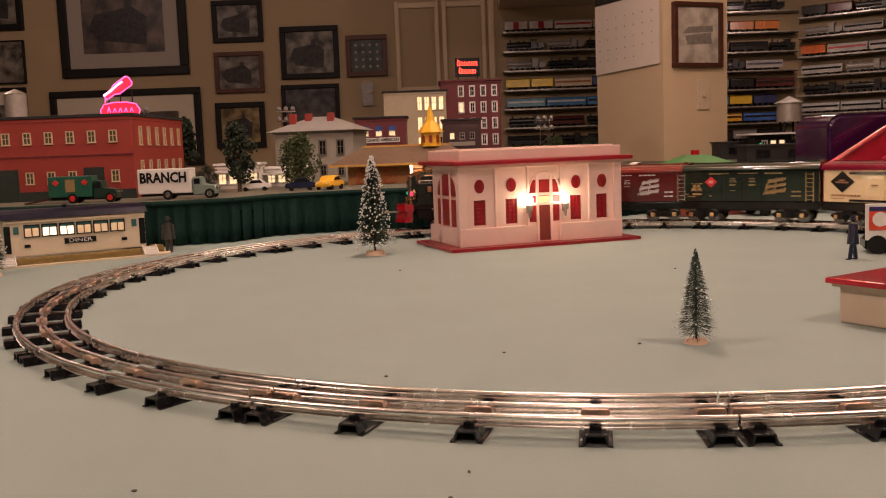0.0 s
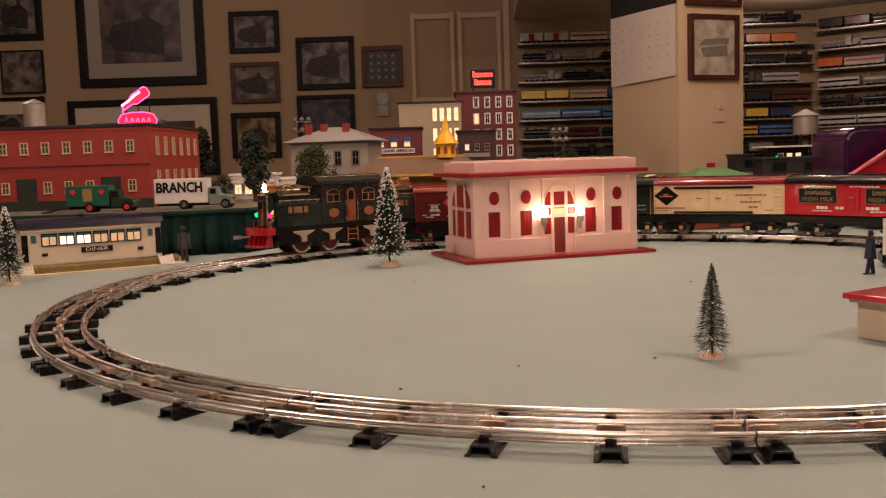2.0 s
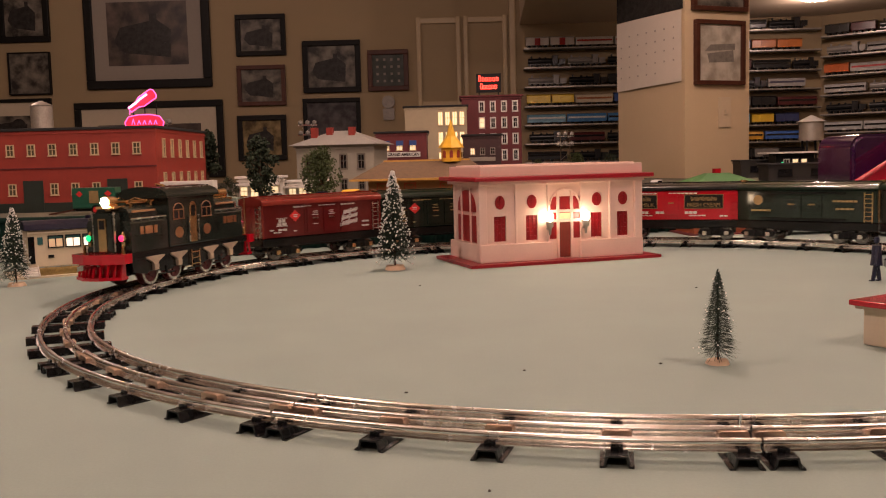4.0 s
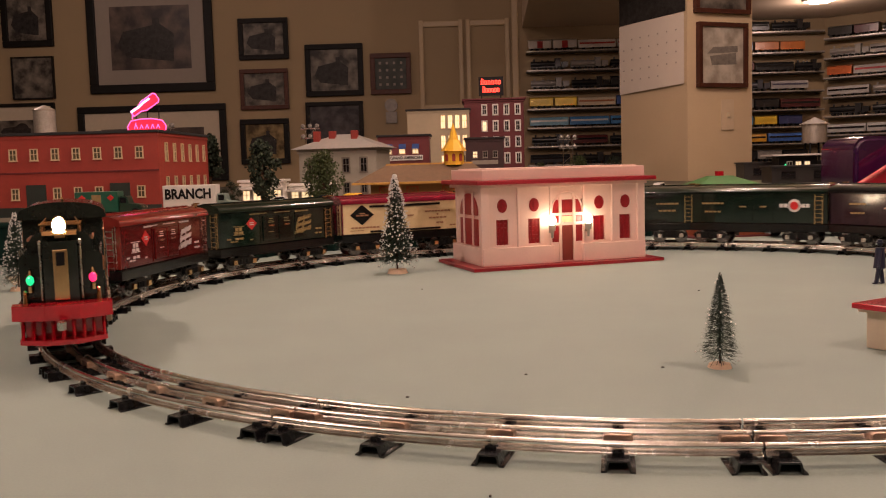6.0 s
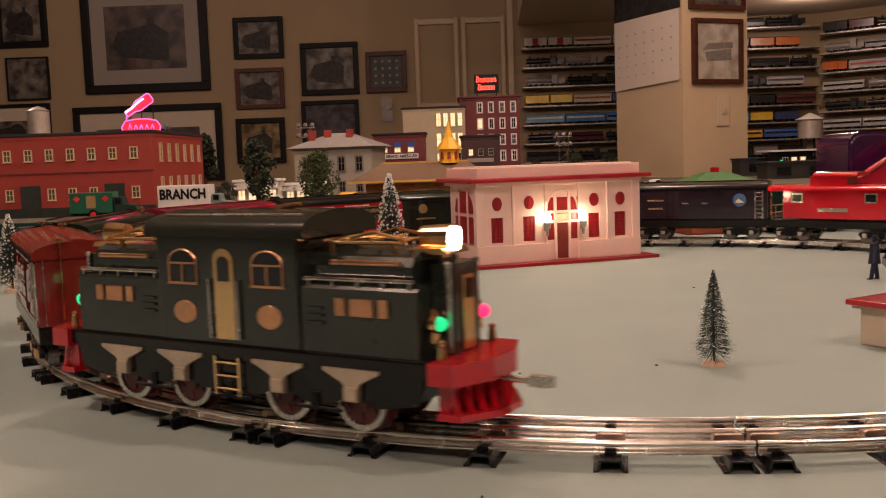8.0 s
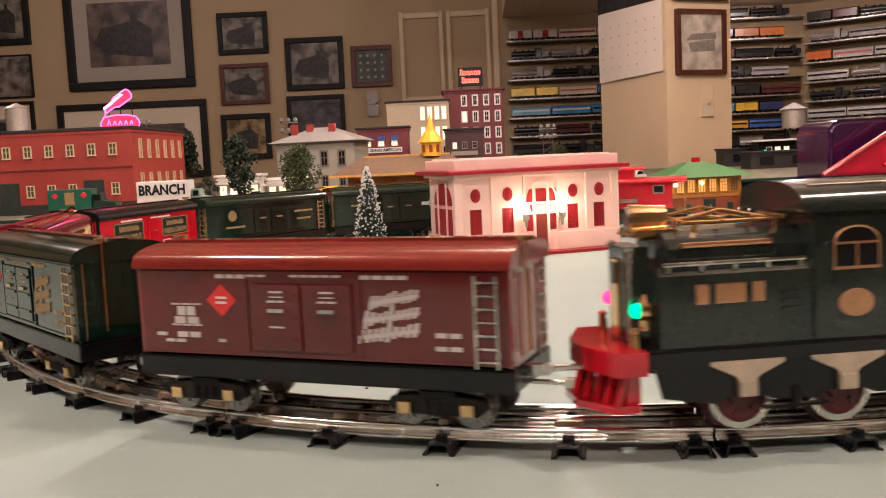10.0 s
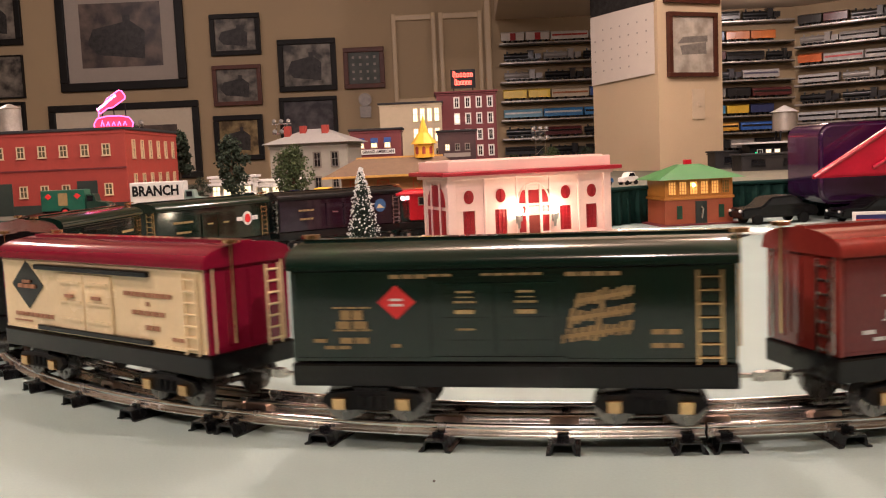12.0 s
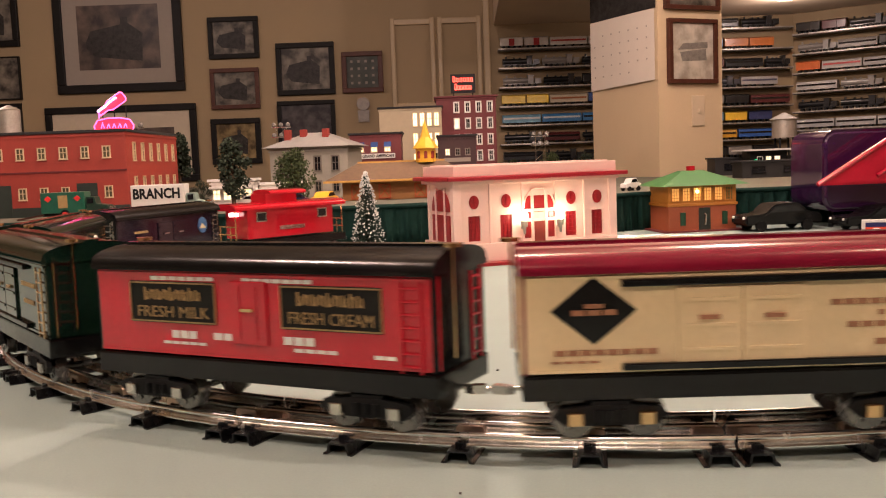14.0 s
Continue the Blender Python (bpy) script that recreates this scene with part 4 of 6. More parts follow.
        part("muntin", bm, STREDROOF, ov)
    # arched entrance
    cx, hw = 0.146, 0.028
    part("arch_glass", prism(BM(), [(cx - hw, 0.006), (cx + hw, 0.006)] + arc(cx, 0.088, hw, 0, 180, 16, 0.032), 0.0035, 0.006, "y"), WINRED, st)
    part("arch_wall", prism(BM(), [(cx - 0.030, 0.108), (cx - 0.030, 0.125), (cx + 0.030, 0.125), (cx + 0.030, 0.108)] , 0.005, 0.016, "y"), PINK, st)
    bm = BM()
    for x in (-0.0125, 0.0125):
        box(bm, cx + x, 0.002, 0.062, 0.0042, 0.004, 0.112)
    for z in (0.068, 0.084):
        box(bm, cx, 0.002, z, 2 * hw, 0.004, 0.0045)
    pts = arc(cx, 0.088, hw, 0, 180, 16, 0.032)
    for (a, b), (c, d) in zip(pts[:-1], pts[1:]):
        cyl(bm, (a, 0.002, b), (c, 0.002, d), 0.0016, seg=6)
    part("arch_frame", bm, PINK, st)
    part("transom_panel", box(BM(), cx, 0.0025, 0.0755, 0.020, 0.002, 0.010), LITWIN_DIM, st, "small lit transom plate")
    part("entrance_door", box(BM(), cx, 0.0028, 0.036, 0.020, 0.002, 0.058, bev=0.0005), mat("brown_red_door", (0.20, 0.03, 0.02), 0.4), st)
    for x in (0.1135, 0.1785):
        bm = cyl(BM(), (x, -0.010, 0.058), (x, -0.010, 0.068), 0.0052, 0.0066, seg=14)
        cyl(bm, (x, -0.010, 0.046), (x, -0.010, 0.058), 0.0018, 0.003, seg=10)
        cyl(bm, (x, 0.0, 0.056), (x, -0.010, 0.056), 0.0022, seg=8)
        s = part("sconce", bm, mat("grey_metal_sconce", (0.35, 0.32, 0.28), 0.4, 0.6), st, "grey wall sconce")
        part("bulb", ball(BM(), (x, -0.010, 0.0755), 0.0068, sz=1.25, sub=2), BULB, s, "glowing bulb")
    # arched side window
    for y0, y1, zb, zt in ((0.030, 0.048, 0.036, 0.08), (0.054, 0.092, 0.036, 0.08), (0.098, 0.116, 0.036, 0.08)):
        part("side_window", box(BM(), -0.0005, (y0 + y1) / 2, (zb + zt) / 2, 0.003, y1 - y0, zt - zb), WINRED, st)
    part("side_arch", prism(BM(), [(0.030, 0.086), (0.116, 0.086)] + arc(0.073, 0.090, 0.043, 0, 180, 16, 0.032), -0.0020, 0.001, "x"), WINRED, st)
    bm = BM()
    for y in (0.051, 0.095):
        box(bm, -0.0024, y, 0.080, 0.002, 0.006, 0.090)
    part("muntin", bm, PINK, st)
    return st


station()
for x in (0.1135, 0.1785):
    p = pose(0.034, 1.503, 0, 0, 0, 19) @ Vector((x, -0.019, 0.0755))
    lamp("sconce_lamp", p.x, p.y, p.z, 0.038, 0.008, (1.0, 0.62, 0.38))

# ---- ceiling lights ----
def downlight(x, y, z, watts):
    t = thing("ceiling_light", "round recessed ceiling light, lit", "ceiling light", pose(x, y, z), "ceiling lights")
    bm = BM()
    bmesh.ops.create_cone(bm, cap_ends=True, segments=24, radius1=0.07, radius2=0.075, depth=0.008, matrix=Matrix.Translation((0, 0, -0.004)))
    part("trim_ring", bm, WHITE, t)
    bm = BM()
    bmesh.ops.create_cone(bm, cap_ends=True, segments=24, radius1=0.05, radius2=0.05, depth=0.004, matrix=Matrix.Translation((0, 0, -0.0102)))
    part("lens", bm, mat("ceiling_lamp_glow", (1, 0.85, 0.65), 0.4, emit=12.0), t)
    lamp("ceiling_lamp", x, y, z - 0.05, watts, 0.028)


for x, y, w in DOWNLIGHTS:
    downlight(x, y, CEIL, w)
for x, y, w in SOFFIT_LIGHTS:
    downlight(x, y, SOFFIT, w)


# ---- framed pictures ----
FRAMEBLK = mat("black_picture_frame", (0.008, 0.007, 0.006), 0.5, vary=0.3, scale=40, spec=0.15)
FRAMEBRN = mat("brown_picture_frame", (0.07, 0.022, 0.012), 0.45, vary=0.3, scale=40, spec=0.25)
MATBOARD = mat("grey_mat_board", (0.28, 0.24, 0.20), 0.8, vary=0.05, scale=60)
PALEBOARD = mat("cream_mat_board", (0.5, 0.43, 0.32), 0.8, vary=0.05, scale=60)
ENGINE = mat("dark_printed_engine", (0.030, 0.028, 0.026), 0.4, spec=0.15, vary=0.7, scale=50)


def picture(at, w, h, fm, fw, board, bw, tone, seed, subject="engine", label=""):
    t = thing("framed_picture", label, "picture", at)
    bm = BM()
    for cx, cz, sx, sz in ((0, h / 2 - fw / 2, w, fw), (0, -h / 2 + fw / 2, w, fw), (-w / 2 + fw / 2, 0, fw, h - 2 * fw), (w / 2 - fw / 2, 0, fw, h - 2 * fw)):
        box(bm, cx, -0.011, cz, sx, 0.022, sz, bev=fw * 0.12)
    part("frame", bm, fm, t)
    if board:
        part("mat_board", box(BM(), 0, -0.006, 0, w - 2 * fw, 0.004, h - 2 * fw), board, t)
    pw, phh = w - 2 * fw - 2 * bw, h - 2 * fw - 2 * bw
    dark, light = tone
    pr = part("print", box(BM(), 0, -0.0095, 0, pw, 0.002, phh), print_mat("faded_print", dark, light, 9 / max(pw, 0.05) ** 0.5, seed), t)
    y0, y1 = -0.0108, -0.0112
    if subject == "engine":  # steam engine seen three-quarter: boiler front, stack, body and track
        bm = BM()
        prism(bm, [(-0.30 * pw, -0.30 * phh), (0.28 * pw, -0.38 * phh), (0.30 * pw, 0.05 * phh), (0.12 * pw, 0.22 * phh), (-0.34 * pw, 0.10 * phh), (-0.42 * pw, -0.12 * phh)], y0, y1, "y")
        prism(bm, arc(0.10 * pw, -0.02 * phh, 0.16 * pw, 0, 360, 18)[:-1], y0 - 0.0006, y1 - 0.0006, "y")
        box(bm, 0.08 * pw, y0, 0.24 * phh, 0.09 * pw, 0.0006, 0.14 * phh)
        part("printed_engine", bm, ENGINE, pr)
    elif subject == "house":
        bm = prism(BM(), [(-0.30 * pw, -0.02 * phh), (0.32 * pw, 0.05 * phh), (0.34 * pw, -0.16 * phh), (-0.25 * pw, -0.18 * phh)], y0, y1, "y")
        prism(bm, [(-0.36 * pw, 0.02 * phh), (-0.22 * pw, 0.14 * phh), (0.36 * pw, 0.17 * phh), (0.36 * pw, 0.06 * phh)], y0 - 0.0006, y1 - 0.0006, "y")
        part("printed_building", bm, mat("pencil_grey", (0.20, 0.18, 0.15), 0.5, vary=0.4, scale=60), pr)
    elif subject == "badges":
        for i in range(4):
            for j in range(4):
                part("badge", box(BM(), (i - 1.5) * pw / 4.4, -0.012, (j - 1.5) * phh / 4.4, pw / 13, 0.003, phh / 13), MATBOARD, pr)
    return t


SEPIA, GREYS, GREENS = ((0.035, 0.028, 0.026), (0.13, 0.095, 0.075)), ((0.03, 0.027, 0.024), (0.20, 0.175, 0.14)), ((0.03, 0.035, 0.02), (0.30, 0.29, 0.24))
WY = 4.948


def wallpic(x0, x1, z0, z1, *a, **k):
    return picture(pose((x0 + x1) / 2, WY, (z0 + z1) / 2), x1 - x0, z1 - z0, *a, **k)


wallpic(-1.947, -1.286, 0.592, 1.16, FRAMEBLK, 0.045, MATBOARD, 0.075, SEPIA, 1, label="large black framed print of a steam train")
wallpic(-2.024, -1.238, 0.12, 0.525, FRAMEBLK, 0.035, PALEBOARD, 0.085, SEPIA, 2, label="wide black framed print with cream mat")
wallpic(-1.153, -0.892, 0.745, 0.958, FRAMEBLK, 0.025, None, 0.0, GREYS, 3, label="black framed photograph of an engine")
wallpic(-1.155, -0.901, 0.486, 0.696, FRAMEBRN, 0.022, None, 0.0, GREYS, 4, label="brown framed photograph of a steam engine")
wallpic(-1.165, -0.907, 0.20, 0.437, FRAMEBLK, 0.028, None, 0.0, ((0.06, 0.04, 0.015), (0.30, 0.22, 0.10)), 5, label="black framed photograph of an orange engine")
wallpic(-0.808, -0.505, 0.545, 0.814, FRAMEBLK, 0.028, None, 0.0, GREYS, 6, label="black framed photograph of a locomotive front")
wallpic(-0.815, -0.513, 0.22, 0.516, FRAMEBLK, 0.022, None, 0.0, ((0.02, 0.018, 0.02), (0.09, 0.08, 0.08)), 7, subject="", label="dark framed picture behind the model houses")
wallpic(-0.468, -0.255, 0.546, 0.758, FRAMEBRN, 0.025, None, 0.0, ((0.02, 0.03, 0.02), (0.06, 0.06, 0.05)), 8, subject="badges", label="brown framed case of small badges")
wallpic(-2.36, -2.137, 0.575, 0.796, FRAMEBLK, 0.006, None, 0.0, GREYS, 9, subject="", label="thin framed photograph of rail tracks")
wallpic(-2.396, -2.128, 0.847, 1.13, FRAMEBLK, 0.032, None, 0.0, GREYS, 10, label="black framed photograph of an engine")
wallpic(-2.55, -2.145, 0.28, 0.555, FRAMEBLK, 0.018, PALEBOARD, 0.07, GREYS, 11, label="dark framed small print with pale mat")
bm = BM()
prism(bm, [(-0.365 - 0.028, 0.395), (-0.365 + 0.028, 0.395), (-0.365 + 0.030, 0.455), (-0.365 - 0.030, 0.455)], 4.935, 4.949, "y")
prism(bm, arc(-0.365, 0.488, 0.034, 0, 360, 20)[:-1], 4.93, 4.949, "y")
piece("wall_plaque", bm, mat("dull_pewter_plaque", (0.16, 0.14, 0.12), 0.4, 0.5, vary=0.4, scale=60), "small grey cast plaque on the wall", "plaque")

# ---- on the column ----
pw = (PC - PB).length
at = face_pose(PB, PC, pw * 0.50, 0.548, 0.002)
picture(at, 0.225, 0.238, FRAMEBRN, 0.016, None, 0.0, ((0.30, 0.26, 0.20), (0.55, 0.50, 0.41)), 12, subject="house", label="brown framed pencil drawing of a depot")
picture(face_pose(PB, PC, pw * 0.50, 0.80, 0.002), 0.25, 0.20, FRAMEBRN, 0.016, None, 0.0, GREYS, 13, subject="house", label="brown framed picture high on the column")
sw = thing("light_switch", "almond light switch plate on the column", "light switch", face_pose(PB, PC, pw * 0.60, 0.328, 0.001))
part("plate", box(BM(), 0, -0.003, 0, 0.058, 0.006, 0.114, bev=0.002), mat("almond_plastic", (0.62, 0.50, 0.34), 0.35, vary=0.03), sw)
part("toggle", box(BM(), 0, -0.010, 0.0, 0.010, 0.012, 0.018, bev=0.002), MATS["almond_plastic"], sw)
cl = (PB - PA).length
cal = thing("wall_calendar", "paper month calendar with printed day grid", "calendar", face_pose(PA, PB, cl * 0.5, 0.58, 0.002))
PAPER = mat("calendar_paper", (0.72, 0.64, 0.54), 0.7, vary=0.03, scale=30)
bm = BM()
vs = []
for i in range(9):
    u = i / 8
    vs.append([bm.verts.new((-0.205 + 0.40 * u, -0.004 - 0.006 * math.sin(u * 3) , z - 0.012 * (1 - u) * (z < 0))) for z in (-0.135, -0.05, 0.05, 0.125)])
for a, b in zip(vs[:-1], vs[1:]):
    for k in range(3):
        bm.faces.new((a[k], b[k], b[k + 1], a[k + 1]))
pg = part("page", bm, PAPER, cal)
pg.modifiers.new("thickness", "SOLIDIFY").thickness = 0.001
for r in range(5):
    for c in range(7):
        if (r, c) not in ((0, 0), (4, 6), (4, 5)):
            part("day_number", box(BM(), -0.165 + c * 0.054, -0.012, 0.065 - r * 0.040, 0.007, 0.001, 0.006), mat("faint_grey_print", (0.42, 0.36, 0.30), 0.7), pg)
part("calendar_picture", box(BM(), 0, -0.004, 0.20, 0.40, 0.005, 0.145), ENGINE, cal, "dark photograph above the month page")

# ---- shelves with model trains ----
SHELFM = mat("dark_shelf_edge", (0.07, 0.06, 0.05), 0.35, vary=0.2, scale=40)
LIPM = mat("worn_metal_shelf_edge", (0.34, 0.31, 0.27), 0.4, 0.7, vary=0.3, scale=30)
rnd = random.Random(7)
SHELFCOL = [(0.010, 0.010, 0.011), (0.010, 0.010, 0.011), (0.010, 0.018, 0.012), (0.03, 0.028, 0.025), (0.26, 0.24, 0.22), (0.08, 0.015, 0.015), (0.015, 0.012, 0.010)]


def rgbmat(c, rough=0.3):
    return mat("shelf_paint_%d_%d_%d" % tuple(int(v * 100) for v in c), c, rough, vary=0.15, scale=40, coat=0.05)


def model_train(m, kind, L, col, stripe=None):
    """Small shelf model: steam engine, streamlined coach or box car, about 55 mm tall."""
    if kind == "steam":
        t = thing("model_engine", "black model steam engine standing on a wall shelf", "model train", m, "shelf models")
        bm = cyl(BM(), (-L * 0.45, 0, 0.034), (L * 0.18, 0, 0.034), 0.014, seg=12)
        cyl(bm, (-L * 0.36, 0, 0.045), (-L * 0.36, 0, 0.060), 0.005, seg=8)
        ball(bm, (-L * 0.15, 0, 0.048), 0.008, sub=1)
        ball(bm, (0.0, 0, 0.048), 0.007, sub=1)
        part("boiler", bm, rgbmat(col), t, smooth=True)
        bm = box(BM(), L * 0.25, 0, 0.038, L * 0.14, 0.034, 0.040)
        box(bm, L * 0.25, 0, 0.059, L * 0.18, 0.038, 0.003)
        part("cab", bm, rgbmat(col), t)
        bm = box(BM(), L * 0.43, 0, 0.030, L * 0.16, 0.032, 0.026)
        box(bm, 0, 0, 0.016, L * 0.9, 0.026, 0.006)
        part("tender", bm, rgbmat(col), t)
    elif kind == "coach":
        t = thing("model_coach", "streamlined model passenger coach on a wall shelf", "model train", m, "shelf models")
        prof = [(-0.019, 0.012), (-0.020, 0.040), (-0.014, 0.051), (0, 0.054), (0.014, 0.051), (0.020, 0.040), (0.019, 0.012)]
        part("body", prism(BM(), prof, -L / 2, L / 2, "x"), rgbmat(col), t)
        bm = box(BM(), 0, 0, 0.034, L * 0.94, 0.0415, 0.009)
        part("window_band", bm, rgbmat(stripe) if stripe else DKGLASS, t)
    else:
        t = thing("model_boxcar", "model freight car standing on a wall shelf", "model train", m, "shelf models")
        bm = box(BM(), 0, 0, 0.034, L, 0.038, 0.040, bev=0.002)
        part("body", bm, rgbmat(col), t)
        bm = box(BM(), 0, -0.020, 0.033, L * 0.24, 0.002, 0.036)
        part("door", bm, rgbmat(stripe or col), t)
        part("roof", prism(BM(), [(-0.021, 0.054), (0, 0.060), (0.021, 0.054)], -L / 2 - 0.002, L / 2 + 0.002, "x"), rgbmat(col), t)
    bm = BM()
    n = 4 if kind != "steam" else 6
    for i in range(n):
        x = (-0.36 + 0.72 * i / (n - 1)) * L
        cyl(bm, (x, -0.018, 0.008), (x, 0.018, 0.008), 0.0078, seg=10)
    part("running_gear", bm, MATTBLACK, t)
    return t


SPECIAL = {  # shelf row -> colours along it
    0: [("box", (0.55, 0.5, 0.45), (0.3, 0.02, 0.02)), ("box", (0.5, 0.45, 0.4), (0.3, 0.02, 0.02)), ("coach", (0.6, 0.56, 0.5), (0.35, 0.03, 0.02)), ("coach", (0.6, 0.56, 0.5), (0.35, 0.03, 0.02))],
    3: [("box", (0.75, 0.52, 0.05), None), ("box", (0.75, 0.52, 0.05), None), ("coach", (0.5, 0.42, 0.3), (0.3, 0.1, 0.03)), ("box", (0.03, 0.07, 0.22), None), ("box", (0.6, 0.5, 0.35), None)],
    4: [("coach", (0.16, 0.32, 0.42), (0.55, 0.55, 0.52)), ("coach", (0.05, 0.17, 0.36), (0.5, 0.52, 0.5)), ("coach", (0.05, 0.17, 0.36), None)],
}
SPECIAL_R = {0: [("coach", (0.02, 0.02, 0.02), None)], 1: [("box", (0.05, 0.1, 0.22), None), ("box", (0.45, 0.14, 0.03), None), ("box", (0.5, 0.15, 0.03), None)],
             3: [("steam", (0.05, 0.05, 0.06), None), ("coach", (0.35, 0.33, 0.32), (0.06, 0.06, 0.1))], 5: [("box", (0.1, 0.3, 0.5), None), ("box", (0.7, 0.45, 0.04), None), ("box", (0.03, 0.04, 0.12), None)], 6: [("coach", (0.65, 0.33, 0.03), None), ("coach", (0.04, 0.12, 0.4), None)]}


def shelf_run(p, q, zs, special):
    """Shelves on the face from p to q, with models filling each one."""
    L = (q - p).length
    for r, z in enumerate(zs):
        at = face_pose(p, q, L / 2, z)
        sh = thing("wall_shelf", "narrow dark wall shelf full of model trains", "shelf", at, "train shelves")
        part("board", box(BM(), 0, -0.042, -0.005, L, 0.084, 0.010, bev=0.001), SHELFM, sh)
        part("lip", box(BM(), 0, -0.0865, -0.003, L, 0.005, 0.007), LIPM, sh, "worn metal shelf edge")
        s, k = 0.012, 0
        seq = special.get(r)
        while s < L - 0.10:
            if seq and k < len(seq):
                kind, col, st = seq[k]
            else:
                kind = rnd.choice(["steam", "steam", "coach", "box", "box"])
                col, st = rnd.choice(SHELFCOL), None
            w = {"steam": 0.20, "coach": 0.19, "box": 0.12}[kind] * rnd.uniform(0.92, 1.08)
            w = min(w, L - s - 0.01)
            model_train(face_pose(p, q, s + w / 2, z, 0.046 + rnd.uniform(-0.004, 0.004)), kind, w, col, st)
            s += w + 0.008
            k += 1


ZB = [0.738, 0.640, 0.542, 0.444, 0.347, 0.251, 0.155]
shelf_run(Vector((0.345, 4.949)), Vector((1.02, 4.949)), ZB, SPECIAL)
shelf_run(Vector((1.38, 4.949)), Vector((1.86, 4.949)), [0.80, 0.695, 0.595, 0.500, 0.405, 0.318, 0.232, 0.14], SPECIAL_R)
shelf_run(Vector((1.905, 4.925)), Vector((2.56, 4.395)), [0.755, 0.655, 0.557, 0.459, 0.362, 0.268, 0.18],
          {2: [("box", (0.5, 0.12, 0.03), None), ("coach", (0.38, 0.36, 0.34), (0.4, 0.05, 0.05)), ("coach", (0.38, 0.36, 0.34), None)], 3: [("coach", (0.4, 0.38, 0.36), None)], 5: [("coach", (0.36, 0.35, 0.34), None), ("coach", (0.36, 0.35, 0.34), None), ("coach", (0.36, 0.35, 0.34), None)]})


# ---- model town ----
def building(name, label, cat, at, w, d, h, wall_m, roof_m, front=(), side=(), pane=DKGLASS, frame_m=WHITE, cornice=0.006, lit=(), fw=0.0022):
    """Flat-roofed model building: front along x at y=0, the side wall at x=w. Windows are (x, z, width, height)."""
    t = thing(name, label, cat, at)
    part("wall_shell", box(BM(), w / 2, d / 2, h / 2, w, d, h, bev=0.001), wall_m, t)
    rf = part("roof", box(BM(), w / 2, d / 2, h + 0.001, w + cornice * 2, d + cornice * 2, 0.006, bev=0.001), roof_m, t)
    part("parapet", box(BM(), w / 2, d / 2, h - 0.007, w + cornice, d + cornice, 0.004), wall_m, t)
    i = 0
    for face, wins in (("f", front), ("s", side)):
        for u, z, ww, hh in wins:
            m = pose(u, 0, z) if face == "f" else pose(w, u, z, 0, 0, 90)
            f = BM()
            fr(f, -ww / 2, ww / 2, -hh / 2, hh / 2, -0.0010, t=0.003, w=fw)
            box(f, 0, -0.0008, 0, 0.0014, 0.0016, hh)
            box(f, 0, -0.0008, hh * 0.05, ww, 0.0016, 0.0014)
            box(f, 0, -0.0016, -hh / 2 - 0.001, ww + 0.004, 0.004, 0.002)
            win = part("window", f, frame_m, t, at=m)
            part("pane", box(BM(), 0, 0.0, 0, ww, 0.0012, hh), LITWIN if i in lit else pane, win)
            i += 1
    return t


BRICK = mat("red_brick_paint", (0.30, 0.035, 0.022), 0.6, vary=0.12, scale=70, bump=0.3)
BRICK2 = mat("dark_red_brick", (0.13, 0.016, 0.018), 0.6, vary=0.15, scale=70, bump=0.3)
STONE = mat("grey_stone_wall", (0.30, 0.28, 0.23), 0.7, vary=0.1, scale=60, bump=0.2)
CREAMW = mat("cream_building_wall", (0.46, 0.38, 0.25), 0.6, vary=0.06, scale=60)
TARROOF = mat("black_tar_roof", (0.02, 0.02, 0.02), 0.8, vary=0.3, scale=60)
DKDOOR = mat("dark_green_loading_door", (0.018, 0.028, 0.022), 0.5, vary=0.2, scale=60)
PALEFRAME = mat("cream_window_frame", (0.62, 0.50, 0.30), 0.5, vary=0.05)

# red brick factory: long front, short side
FW, FH = 1.05, 0.172
fx = [FW - 0.040 - k * 0.0445 for k in range(23)]
front = [(x, 0.130, 0.015, 0.023) for x in fx]
front += [(x, 0.048, 0.015, 0.023) for k, x in enumerate(fx) if k % 7 not in (1, 5)]
fac = building("brick_factory", "long red brick model factory with cream window frames", "model building", pose(-0.634 - FW, 1.95, TOP), FW, 0.38, FH, BRICK, TARROOF, front,
               [(0.05 + k * 0.058, 0.130, 0.016, 0.038) for k in range(6)] + [(0.05 + k * 0.058, 0.062, 0.016, 0.030) for k in range(6)], pane=mat("tinted_window", (0.10, 0.085, 0.05), 0.15, vary=0.4, scale=60), frame_m=PALEFRAME, cornice=0.003)
for k, x in enumerate(fx):
    if k % 7 in (1, 5):
        part("loading_door", box(BM(), x, -0.0006, 0.034, 0.042, 0.003, 0.066), DKDOOR, fac)
part("base_course", box(BM(), FW / 2, 0.002, 0.010, FW + 0.001, 0.006, 0.020), DKDOOR, fac)
part("belt_course", box(BM(), FW / 2, -0.0008, 0.092, FW, 0.002, 0.003), BRICK2, fac)
